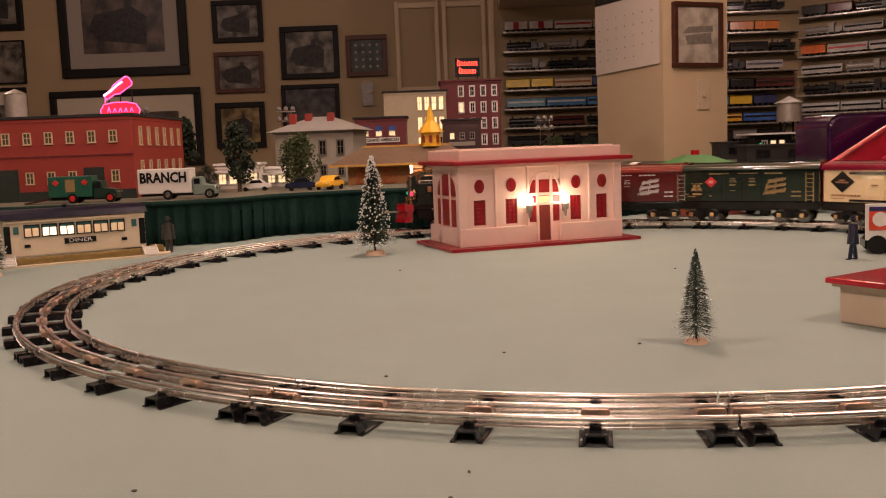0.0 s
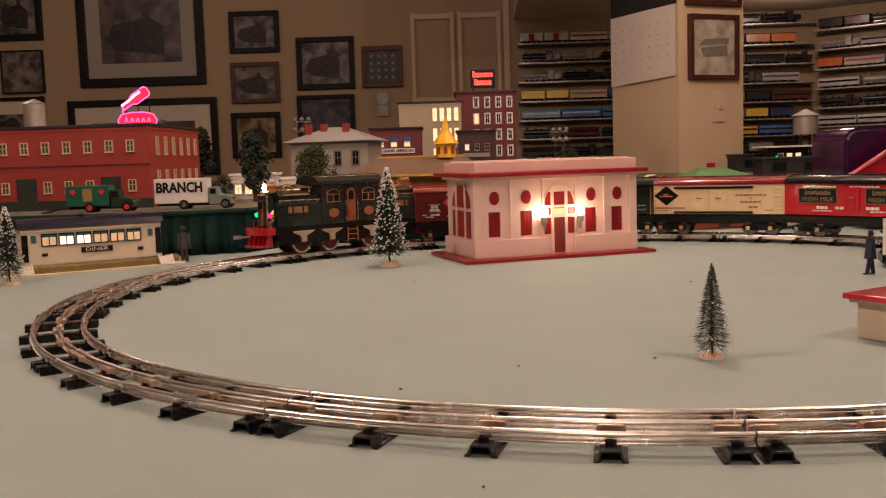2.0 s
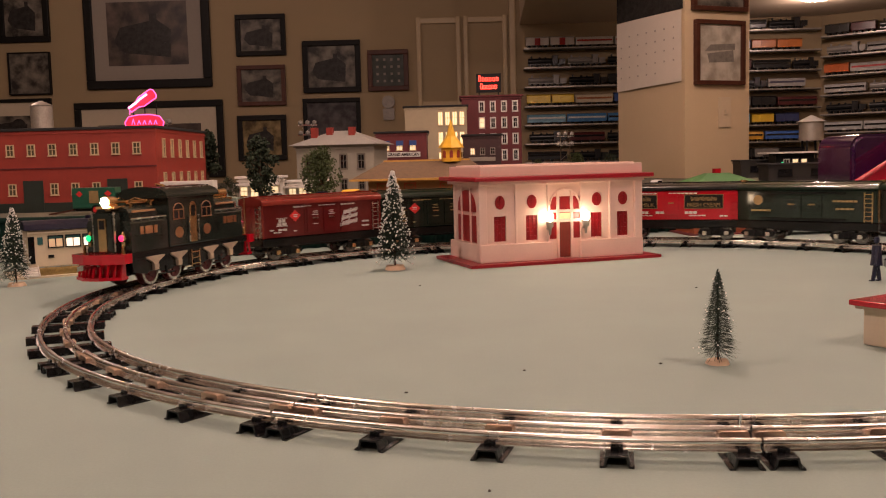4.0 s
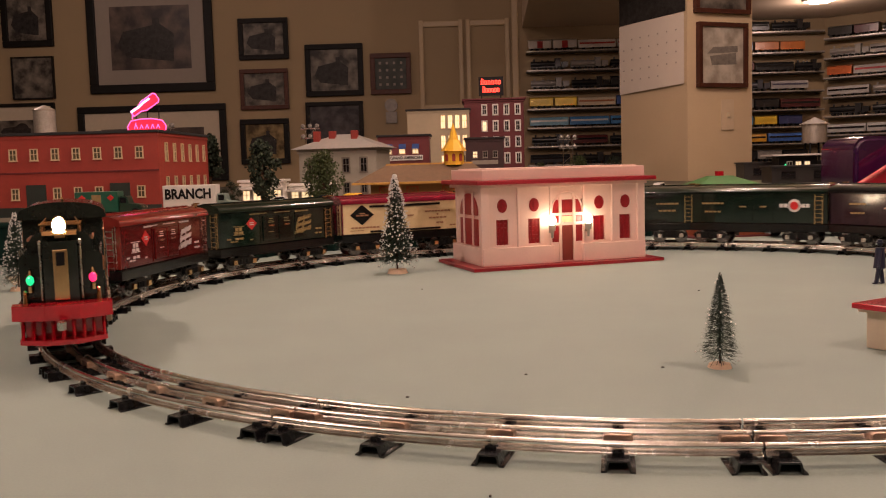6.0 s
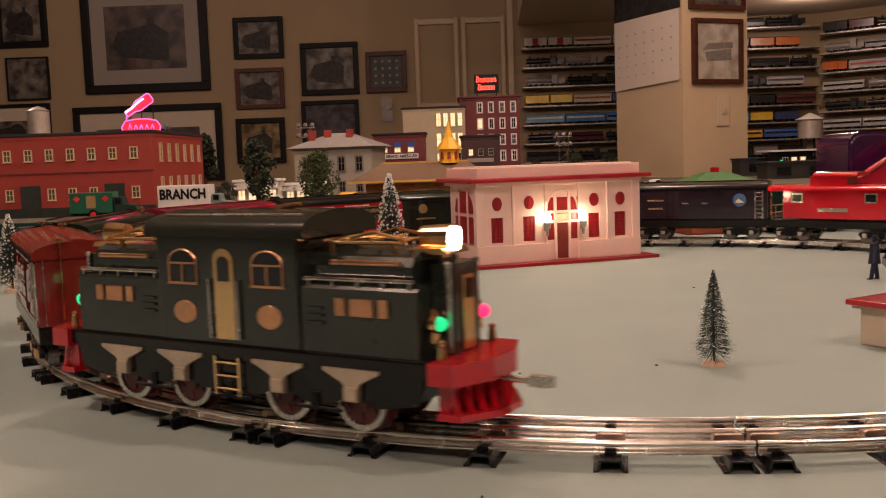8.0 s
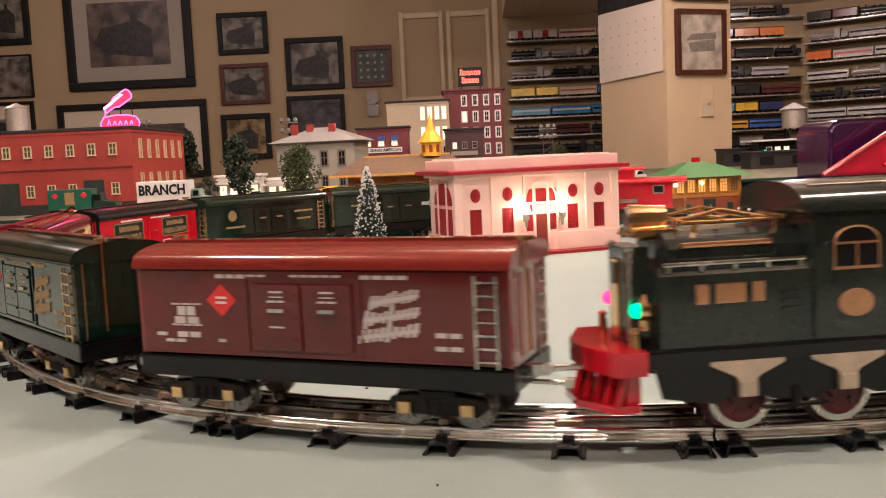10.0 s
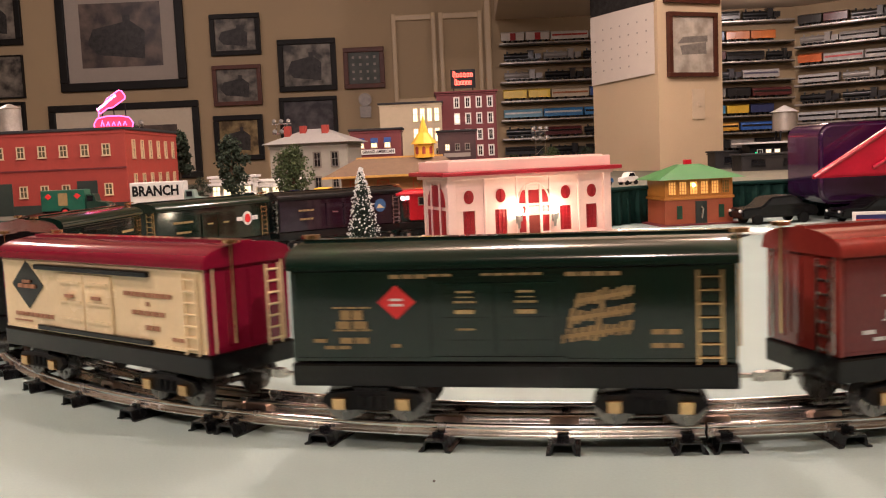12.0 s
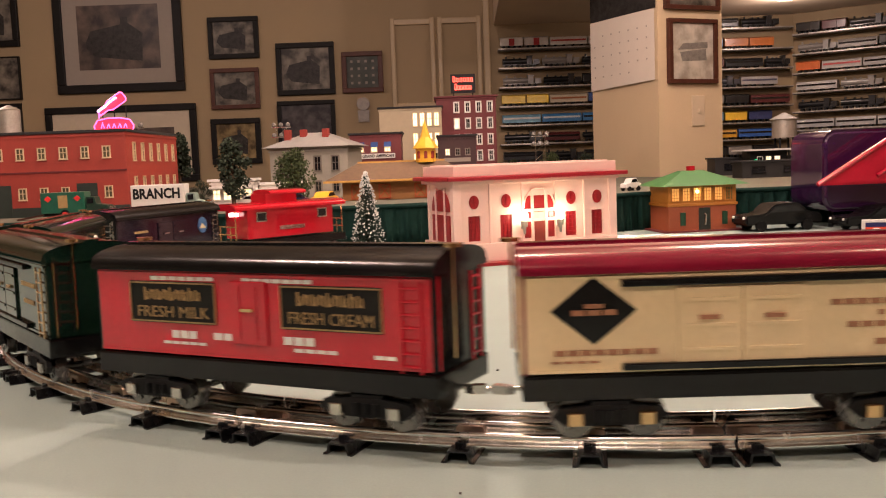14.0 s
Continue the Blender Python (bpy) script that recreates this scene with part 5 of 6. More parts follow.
# neon sign on the factory roof: tilted bottle over a keystone plate
NEONPINK = mat("pink_neon_tube", (1, 0.1, 0.4), 0.3, emit=2.0, emit_color=(1.0, 0.10, 0.36))
NEONBLUE = mat("blue_white_neon_tube", (0.5, 0.6, 1), 0.3, emit=2.0, emit_color=(0.45, 0.62, 1.0))
NEONRED = mat("red_lit_panel", (0.7, 0.03, 0.08), 0.4, emit=0.8, emit_color=(0.85, 0.02, 0.05))
neon = thing("neon_sign", "pink neon sign of a tilted bottle on the factory roof", "neon sign", pose(-0.678, 2.02, TOP + FH + 0.004))
bm = BM()
for x in (-0.025, 0.0, 0.025):
    cyl(bm, (x, 0.006, 0), (x, 0.006, 0.05), 0.0012, seg=6)
part("sign_frame", bm, MATTBLACK, neon)
key = [(-0.040, 0.0), (-0.042, 0.010), (-0.034, 0.022), (-0.012, 0.026), (0.014, 0.026), (0.034, 0.022), (0.042, 0.010), (0.040, 0.0)]
part("plate", prism(BM(), key, 0.0, 0.003, "y"), NEONRED, neon)


def tube(pts, r, y):
    bm = BM()
    for (a, b), (c, d) in zip(pts[:-1], pts[1:]):
        cyl(bm, (a, y, b), (c, y, d), r, seg=6)
    return bm


part("plate_tube", tube(key + [key[0]], 0.0013, -0.002), NEONPINK, neon)
bm = BM()
for k in range(5):  # plain script-like strokes
    x = -0.024 + k * 0.012
    for seg in (((x - 0.003, 0.005), (x + 0.001, 0.018 if k == 0 else 0.014)), ((x + 0.001, 0.014), (x + 0.004, 0.005))):
        cyl(bm, (seg[0][0], -0.003, seg[0][1]), (seg[1][0], -0.003, seg[1][1]), 0.0011, seg=6)
part("script_strokes", bm, NEONPINK, neon)
bt = [(0.0, -0.006), (0.020, -0.006), (0.030, -0.011), (0.062, -0.011), (0.066, -0.006), (0.066, 0.006), (0.062, 0.011), (0.030, 0.011), (0.020, 0.006), (0.0, 0.006)]
ca, sa = math.cos(radians(33)), math.sin(radians(33))
btr = [(-0.030 + x * ca - z * sa, 0.037 + x * sa + z * ca) for x, z in bt]
part("bottle", prism(BM(), btr, 0.0, 0.003, "y"), NEONRED, neon)
part("bottle_tube", tube(btr + [btr[0]], 0.0014, -0.002), NEONPINK, neon)
part("bottle_highlight", tube([(-0.030 + x * ca - z * sa, 0.037 + x * sa + z * ca) for x, z in ((0.0, 0.004), (0.018, 0.004), (0.034, 0.006), (0.050, 0.006))], 0.0022, -0.003), NEONBLUE, neon)
part("pour_stream", tube([(-0.030, 0.036), (-0.0305, 0.026)], 0.0012, -0.002), NEONPINK, neon)

# rooftop tank
tank = thing("water_tank", "galvanised grey rooftop water tank", "water tank", pose(-0.945, 2.12, TOP + FH + 0.004))
bm = cyl(BM(), (0, 0, 0.006), (0, 0, 0.058), 0.0240, seg=24)
part("drum", bm, mat("galvanised_tank", (0.42, 0.38, 0.32), 0.4, 0.4, vary=0.2, scale=40), tank, smooth=True)
part("lid", cyl(BM(), (0, 0, 0.058), (0, 0, 0.069), 0.0260, 0.003, seg=24), MATS["galvanised_tank"], tank)
part("stand", box(BM(), 0, 0, 0.003, 0.045, 0.045, 0.006), MATTBLACK, tank)

# grey stone house with hipped roof
hs = building("stone_house", "grey stone model house with pale hipped roof", "model building", pose(-0.450, 2.58, TOP, 0, 0, -10), 0.220, 0.15, 0.135, STONE, STONE,
              [(0.035 + k * 0.05, 0.092, 0.020, 0.040) for k in range(4)] + [(0.035 + k * 0.05, 0.03, 0.018, 0.030) for k in range(4)], [(0.04, 0.062, 0.018, 0.032), (0.10, 0.062, 0.018, 0.032)], frame_m=mat("dark_stone_trim", (0.16, 0.14, 0.11), 0.6), fw=0.004)
bm = BM()
a = [bm.verts.new(v) for v in ((-0.018, -0.018, 0.138), (0.238, -0.018, 0.138), (0.238, 0.168, 0.138), (-0.018, 0.168, 0.138), (0.09, 0.06, 0.178), (0.14, 0.06, 0.178), (0.14, 0.09, 0.178), (0.09, 0.09, 0.178))]
for q in ((0, 1, 5, 4), (1, 2, 6, 5), (2, 3, 7, 6), (3, 0, 4, 7), (4, 5, 6, 7), (3, 2, 1, 0)):
    bm.faces.new([a[i] for i in q])
hr = part("hipped_roof", bm, mat("pale_slate_roof", (0.36, 0.35, 0.32), 0.5, vary=0.1, scale=80), hs)
for x, y in ((0.045, 0.03), (0.085, 0.045), (0.15, 0.04)):
    part("chimney", box(BM(), x, y, 0.172, 0.018, 0.016, 0.03, bev=0.001), BRICK, hr, "red brick chimney")

ga = building("brick_shop", "red brick model shop with blue awnings and sign", "model building", pose(-0.258, 2.90, TOP), 0.157, 0.12, 0.178, BRICK2, TARROOF, [(0.032 + k * 0.041, 0.134, 0.018, 0.022) for k in range(3)], frame_m=PALEFRAME, lit=(0, 1, 2))
for k in range(3):
    part("awning", prism(BM(), [(0.0, 0.0), (-0.012, -0.010), (0.0, 0.006)], 0.022 + k * 0.041, 0.044 + k * 0.041, "x"), mat("blue_awning", (0.02, 0.06, 0.22), 0.6), ga, at=pose(0, 0, 0.147))
sg = part("sign_board", box(BM(), 0.085, -0.003, 0.110, 0.104, 0.004, 0.015), WHITE, ga, "white sign board")
text_part("sign_lettering", "GRAND AMERICAN", 0.013, MATTBLACK, sg, pose(0.085, -0.0056, 0.110, 90, 0, 0), width=0.097, bold=0.03)

building("cream_office", "tall cream model office building with lit windows", "model building", pose(-0.189, 3.30, TOP), 0.218, 0.15, 0.278, CREAMW, TARROOF,
         [(0.125 + k * 0.025, z, 0.016, 0.046) for z in (0.235, 0.165, 0.095) for k in range(4)], frame_m=PALEFRAME, lit=(0, 1, 2, 3, 4, 5, 6, 7, 8, 9))
dm = building("brick_tower", "dark red brick model tower with white window surrounds", "model building", pose(0.012, 3.40, TOP), 0.214, 0.16, 0.315, BRICK2, BRICK2,
              [(0.072 + k * 0.040, 0.278 - r * 0.058, 0.017, 0.036) for r in range(4) for k in range(4)], frame_m=WHITE, cornice=0.008, lit=(4,), fw=0.005)
NEONSIGN = mat("red_neon_lettering", (1, 0.05, 0.03), 0.3, emit=5.0, emit_color=(1.0, 0.05, 0.03))
ds = thing("rooftop_sign", "black rooftop billboard with red neon strokes", "sign", pose(0.112, 3.45, TOP + 0.321))
part("board", box(BM(), 0, 0, 0.045, 0.090, 0.006, 0.068), MATTBLACK, ds)
bm = BM()
for x in (-0.035, 0.035):
    box(bm, x, 0.004, 0.008, 0.004, 0.006, 0.016)
part("stand", bm, MATTBLACK, ds)
for z, n, w in ((0.058, 6, 0.076), (0.030, 6, 0.062)):
    bm = BM()
    for k in range(n):
        x = -w / 2 + w * (k + 0.5) / n
        hgt = 0.020 if k == 0 else 0.013
        pts = [(x - 0.004, z - 0.006), (x - 0.003, z - 0.006 + hgt), (x + 0.003, z - 0.005 + hgt * 0.8), (x + 0.003, z - 0.006), (x - 0.003, z - 0.006)]
        for (p0, q0), (p1, q1) in zip(pts[:-1], pts[1:]):
            cyl(bm, (p0, -0.005, q0), (p1, -0.005, q1), 0.0013, seg=5)
    part("neon_strokes", bm, NEONSIGN, ds)
so = building("dark_store", "dark brick model corner store with dim sign", "model building", pose(0.012, 3.0, TOP), 0.121, 0.1, 0.166, mat("very_dark_brick", (0.04, 0.012, 0.012), 0.6, vary=0.2, scale=60), TARROOF, [(0.03 + k * 0.032, 0.115, 0.014, 0.02) for k in range(3)], frame_m=MATBOARD, lit=(0,))
part("sign_board", box(BM(), 0.06, -0.002, 0.090, 0.085, 0.003, 0.013), MATBOARD, so)

# long depot with a broad hipped roof
DEPW = mat("orange_timber_wall", (0.42, 0.20, 0.06), 0.6, vary=0.1, scale=60)
dp = thing("wooden_depot", "orange timber model depot with broad brown roof", "model building", pose(-0.235, 2.22, TOP))
part("wall_shell", box(BM(), 0.15, 0.06, 0.024, 0.27, 0.10, 0.048), DEPW, dp)
bm = BM()
a = [bm.verts.new(v) for v in ((-0.025, -0.03, 0.047), (0.32, -0.03, 0.047), (0.32, 0.15, 0.047), (-0.025, 0.15, 0.047), (0.05, 0.05, 0.088), (0.26, 0.05, 0.088), (0.26, 0.07, 0.088), (0.05, 0.07, 0.088))]
for q in ((0, 1, 5, 4), (1, 2, 6, 5), (2, 3, 7, 6), (3, 0, 4, 7), (4, 5, 6, 7), (3, 2, 1, 0)):
    bm.faces.new([a[i] for i in q])
dr = part("roof", bm, mat("brown_shingle_roof", (0.15, 0.095, 0.055), 0.8, vary=0.2, scale=90, bump=0.4), dp)
part("ridge", box(BM(), 0.155, 0.06, 0.0895, 0.21, 0.022, 0.004), mat("ochre_trim", (0.55, 0.30, 0.06), 0.5), dr)
part("eave", box(BM(), 0.147, -0.0295, 0.046, 0.345, 0.004, 0.005), MATS["ochre_trim"], dr)
for x in (0.05, 0.115, 0.20):
    bm = BM()
    fr(bm, x - 0.013, x + 0.013, 0.004, 0.036, 0.0085, t=0.004, w=0.003)
    for s in (-1, 1):
        cyl(bm, (x - s * 0.012, 0.0085, 0.005), (x + s * 0.012, 0.0085, 0.035), 0.0012, seg=5)
    part("braced_door", bm, mat("orange_red_trim", (0.55, 0.12, 0.03), 0.5), dp)
YEL = mat("bright_yellow_plastic", (0.85, 0.48, 0.04), 0.35, vary=0.06)
cp = part("cupola", cyl(BM(), (0.215, 0.05, 0.085), (0.215, 0.05, 0.120), 0.024, seg=8), YEL, dp, "bright yellow cupola with pointed roof")
bm = cyl(BM(), (0.215, 0.05, 0.118), (0.215, 0.05, 0.145), 0.032, 0.012, seg=8)
cyl(bm, (0.215, 0.05, 0.145), (0.215, 0.05, 0.185), 0.012, 0.0012, seg=8)
part("cupola_roof", bm, YEL, cp)
for k in range(3):
    part("cupola_window", prism(BM(), [(-0.004, 0.0), (0.004, 0.0)] + arc(0, 0.014, 0.004, 0, 180, 6), -0.0248, -0.022, "y"), BRICK, cp, at=pose(0.215, 0.05, 0.094, 0, 0, -22.5 - 45 + 45 * k + 22.5))


# ---- vehicles ----
def car(label, at, L, W, H, color, cat="model car"):
    t = thing("model_car", label, cat, at, "parked model cars")
    prof = [(-L / 2, 0.22 * H), (-L / 2, 0.50 * H), (-0.47 * L, 0.58 * H), (-0.24 * L, 0.62 * H), (-0.12 * L, 0.95 * H), (0.18 * L, H), (0.33 * L, 0.66 * H), (0.47 * L, 0.60 * H), (L / 2, 0.48 * H), (L / 2, 0.22 * H)]
    bm = prism(BM(), prof, -W / 2, W / 2, "y")
    bmesh.ops.bevel(bm, geom=bm.edges[:], offset=W * 0.05, segments=2, affect="EDGES")
    part("body", bm, color, t, smooth=True)
    for s in (-1, 1):
        part("side_window", prism(BM(), [(-0.19 * L, 0.66 * H), (-0.10 * L, 0.90 * H), (0.16 * L, 0.93 * H), (0.26 * L, 0.68 * H)], s * W * 0.501, s * W * 0.508, "y"), DKGLASS, t)
        for x in (-0.30, 0.30):
            part("wheel", cyl(BM(), (x * L, s * W * 0.40, 0.17 * H), (x * L, s * W * 0.52, 0.17 * H), 0.19 * H, seg=14), MATTBLACK, t)
        part("headlight", ball(BM(), (-0.5 * L, s * W * 0.34, 0.48 * H), 0.06 * H, sub=1), WHITETXT, t)
    return t


car("yellow model taxi parked by the depot", pose(-0.240, 2.03, TOP, 0, 0, 70), 0.075, 0.034, 0.030, YEL)
car("dark blue model car with a yellow badge", pose(-0.304, 2.03, TOP, 0, 0, 10), 0.066, 0.03, 0.028, mat("dark_blue_enamel", (0.012, 0.018, 0.05), 0.2, coat=0.6))
car("small white model car by the shops", pose(-0.415, 2.10, TOP, 0, 0, 5), 0.07, 0.03, 0.026, WHITE)
car("white model van parked by the skirt edge", pose(0.462, 2.22, TOP, 0, 0, 30), 0.046, 0.024, 0.030, WHITE)
car("small blue and red model car by the station", pose(0.405, 2.25, TOP, 0, 0, 20), 0.05, 0.024, 0.026, mat("mid_blue_enamel", (0.03, 0.10, 0.25), 0.25, coat=0.5))
car("glossy black toy car beyond the track", pose(0.72, 1.98, 0.001, 0, 0, 8), 0.17, 0.07, 0.058, BLACK, "toy car")
car("glossy black toy car beside the purple toy", pose(0.905, 1.90, 0.001, 0, 0, 5), 0.19, 0.075, 0.05, BLACK, "toy car")


def lorry(label, at, L, box_m, cab_m, boxlen, boxh, wheel_m):
    t = thing("model_truck", label, "model truck", at)
    part("cargo_box", box(BM(), -L / 2 + boxlen / 2, 0, 0.012 + boxh / 2, boxlen, 0.036, boxh, bev=0.0015), box_m, t)
    x0 = -L / 2 + boxlen
    cabl = L - boxlen
    prof = [(x0 + 0.002, 0.008), (x0 + 0.002, 0.042), (x0 + 0.38 * cabl, 0.042), (x0 + 0.46 * cabl, 0.028), (x0 + 0.95 * cabl, 0.025), (L / 2, 0.018), (L / 2, 0.008)]
    bm = prism(BM(), prof, -0.015, 0.015, "y")
    bmesh.ops.bevel(bm, geom=bm.edges[:], offset=0.0012, segments=1, affect="EDGES")
    cab = part("cab", bm, cab_m, t)
    for s in (-1, 1):
        part("cab_window", box(BM(), x0 + 0.22 * cabl, s * 0.0152, 0.034, 0.24 * cabl, 0.001, 0.010), DKGLASS, cab)
        part("mudguard", prism(BM(), [(x0 + 0.55 * cabl, 0.010), (x0 + 0.62 * cabl, 0.018), (x0 + 0.85 * cabl, 0.018), (x0 + 0.97 * cabl, 0.010)], s * 0.012, s * 0.019, "y"), cab_m, t)
        part("headlight", ball(BM(), (L / 2 + 0.001, s * 0.009, 0.020), 0.0032, sub=1), NICKEL, cab)
        for x in (-L / 2 + boxlen * 0.55, x0 + 0.75 * cabl):
            w = part("wheel", cyl(BM(), (x, s * 0.013, 0.0095), (x, s * 0.0195, 0.0095), 0.0095, seg=16), MATTBLACK, t)
            part("hub", cyl(BM(), (x, s * 0.0195, 0.0095), (x, s * 0.0205, 0.0095), 0.0055, seg=12), wheel_m, w)
    part("chassis", box(BM(), 0, 0, 0.0095, L * 0.95, 0.022, 0.005), MATTBLACK, t)
    return t


gt = lorry("green model delivery truck with red wheels", pose(-0.690, 1.82, TOP), 0.130, mat("green_truck_enamel", (0.015, 0.10, 0.06), 0.3), mat("dark_green_cab", (0.012, 0.035, 0.022), 0.3), 0.084, 0.040, DIAMRED)
part("sign_panel", box(BM(), -0.022, -0.0186, 0.034, 0.018, 0.001, 0.024), GOLDTXT, gt)
for x in (-0.050, 0.006):
    part("red_emblem", prism(BM(), [(x - 0.007, 0.040), (x, 0.046), (x + 0.007, 0.040), (x, 0.034)], -0.0192, -0.018, "y"), DIAMRED, gt)
ramp = prism(BM(), [(-0.065, 0.008), (-0.065, 0.011), (-0.115, 0.003), (-0.115, 0.0)], -0.012, 0.012, "y")
part("ramp", ramp, FRAMEBRN, gt, "wooden loading ramp")
bt2 = lorry("white model box truck with black lettering on its side", pose(-0.512, 1.835, TOP), 0.150, WHITE, mat("grey_green_cab", (0.20, 0.26, 0.22), 0.4), 0.104, 0.048, NICKEL)
text_part("truck_lettering", "BRANCH", 0.027, MATTBLACK, bt2, pose(-0.025, -0.0188, 0.042, 90, 0, 0), width=0.090, bold=0.035)

# ---- bright shop fronts and small buildings of the town ----
for x, y, w, h, lab in ((-0.535, 2.25, 0.10, 0.058, "white model drugstore with glowing front"), (-0.43, 2.32, 0.10, 0.045, "white lit model diner stand with blue flag")):
    b = building("lit_shop", lab, "model building", pose(x, y, TOP), w, 0.06, h, WHITE, WHITE, [(w * (k + 0.5) / 4, h * 0.42, w / 5.5, h * 0.42) for k in range(4)], lit=(0, 1, 2, 3), cornice=0.008)
    part("canopy", box(BM(), w / 2, -0.016, h * 0.72, w * 1.1, 0.03, 0.005), WHITE, b)
fl = thing("model_flag", "small blue flag on a white pole", "flag", pose(-0.345, 2.28, TOP))
part("pole", cyl(BM(), (0, 0, 0), (0, 0, 0.075), 0.001, seg=6), WHITE, fl)
part("cloth", prism(BM(), [(0, 0.074), (0.024, 0.068), (0.022, 0.058), (0, 0.060)], -0.0005, 0.0005, "y"), mat("blue_cloth", (0.03, 0.06, 0.22), 0.7), fl)
for x, y in ((-0.84, 2.65), (-0.475, 2.95), (0.36, 3.2)):
    lt = thing("model_light_mast", "grey model floodlight mast with round lamps", "model lamp", pose(x, y, TOP))
    H = 0.21 if x < 0.3 else 0.16
    bm = BM()
    for dx in (-0.016, 0.016):
        cyl(bm, (dx, 0, 0), (dx, 0, H), 0.0014, seg=5)
    for k in range(6):
        cyl(bm, (-0.016, 0, H * k / 6), (0.016, 0, H * (k + 1) / 6), 0.0008, seg=5)
    for z in (H - 0.03, H):
        box(bm, 0, 0, z, 0.06, 0.004, 0.004)
    part("mast", bm, NICKEL, lt)
    for dx in (-0.022, 0.0, 0.022):
        for z in (H - 0.024, H + 0.008):
            part("floodlight", ball(BM(), (dx, -0.005, z), 0.008, sub=1), mat("pale_lamp_glass", (0.28, 0.26, 0.23), 0.2, emit=0.01), lt)


# ---- signal tower ----
def signal_tower():
    t = thing("signal_tower", "orange and brick toy signal tower with green roof, lit inside", "toy tower", pose(0.496, 2.0, 0, 0, 0, 7))
    W, D = 0.152, 0.11
    TB = mat("tower_brick_red", (0.30, 0.075, 0.03), 0.5, vary=0.1, scale=60)
    OR = mat("tower_orange", (0.50, 0.20, 0.03), 0.4, vary=0.06, scale=60)
    part("lower_wall", box(BM(), W / 2, D / 2, 0.028, W, D, 0.056, bev=0.001), TB, t)
    part("belt", box(BM(), W / 2, D / 2, 0.058, W + 0.006, D + 0.006, 0.006, bev=0.001), OR, t)
    part("upper_wall", box(BM(), W / 2, D / 2, 0.080, W, D, 0.040), OR, t)
    bm = BM()
    a = [bm.verts.new(v) for v in ((-0.022, -0.022, 0.099), (W + 0.022, -0.022, 0.099), (W + 0.022, D + 0.022, 0.099), (-0.022, D + 0.022, 0.099), (0.052, 0.05, 0.130), (W - 0.052, 0.05, 0.130), (W - 0.052, 0.075, 0.130), (0.052, 0.075, 0.130))]
    for q in ((0, 1, 5, 4), (1, 2, 6, 5), (2, 3, 7, 6), (3, 0, 4, 7), (4, 5, 6, 7), (3, 2, 1, 0)):
        bm.faces.new([a[i] for i in q])
    rf = part("roof", bm, mat("green_tin_roof", (0.045, 0.16, 0.04), 0.4, vary=0.1, scale=40), t, "green tin hipped roof")
    part("chimney", box(BM(), W / 2, 0.0625, 0.134, 0.014, 0.014, 0.012), RED, rf, "small red chimney")
    for k in range(6):
        x = 0.016 + k * (W - 0.032) / 5
        f = BM()
        fr(f, x - 0.0085, x + 0.0085, 0.066, 0.094, -0.001, t=0.002, w=0.0018)
        for j in (-1, 1):
            box(f, x + j * 0.003, -0.001, 0.080, 0.0009, 0.0012, 0.028)
        for j in range(1, 4):
            box(f, x, -0.001, 0.066 + 0.007 * j, 0.017, 0.0012, 0.0009)
        w = part("window", f, OR, t)
        part("pane", box(BM(), x, 0.0002, 0.080, 0.016, 0.001, 0.027), mat("orange_tower_pane", (0.9, 0.42, 0.10), 0.4, emit=0.38, vary=0.2, scale=90) if k < 5 else mat("olive_pane", (0.16, 0.12, 0.03), 0.3), w)
    part("lamp_bulb", ball(BM(), (W * 0.42, -0.003, 0.086), 0.0032, sub=1), BULB, t, "small glowing bulb")
    for x in (0.032, W - 0.026):
        part("lower_window", box(BM(), x, -0.0005, 0.028, 0.012, 0.002, 0.028), mat("dark_green_shutter", (0.015, 0.06, 0.03), 0.4), t)
    part("doorway", box(BM(), W * 0.53, -0.0004, 0.026, 0.026, 0.002, 0.050), DKDOOR, t)
    part("lever_stand", tube([(W * 0.53, 0.014), (W * 0.55, 0.034), (W * 0.52, 0.040)], 0.0022, -0.004), NICKEL, t)
    part("base", box(BM(), W / 2, D / 2, 0.0015, W + 0.03, D + 0.03, 0.003), BRICK2, t)
    return t


signal_tower()

# ---- purple and red toy at the side ----
pt = thing("purple_toy_ride", "glossy dark purple toy shell with red wing panel", "toy", pose(0.808, 1.95, 0.0, 0, 0, 4))
PUR = mat("glossy_deep_purple", (0.028, 0.006, 0.036), 0.12, vary=0.1, scale=20, coat=0.7)
bm = prism(BM(), arc(0.03, 0.065, 0.03, 180, 270, 6) + arc(0.42, 0.065, 0.03, 270, 360, 6) + arc(0.42, 0.175, 0.03, 0, 90, 6) + arc(0.03, 0.175, 0.03, 90, 180, 6), 0.0, 0.16, "y")
bmesh.ops.bevel(bm, geom=[e for e in bm.edges if abs(e.verts[0].co.y - e.verts[1].co.y) < 1e-6], offset=0.008, segments=3, affect="EDGES")
part("shell", bm, PUR, pt, smooth=True)
for x in (0.04, 0.40):
    part("leg", cyl(BM(), (x, 0.05, 0.0), (x, 0.05, 0.05), 0.006, seg=10), BLACK, pt)
bm = prism(BM(), [(-0.045, 0.093), (0.30, 0.093), (0.30, 0.30)], -0.060, -0.045, "y")
bmesh.ops.bevel(bm, geom=bm.edges[:], offset=0.004, segments=2, affect="EDGES")
wg = part("wing_panel", bm, mat("glossy_toy_red", (0.50, 0.008, 0.035), 0.15, vary=0.08, scale=20, coat=0.8), pt, "glossy red triangular panel")
bm = BM()
cyl(bm, (-0.045, -0.066, 0.096), (0.30, -0.066, 0.300), 0.005, seg=8)
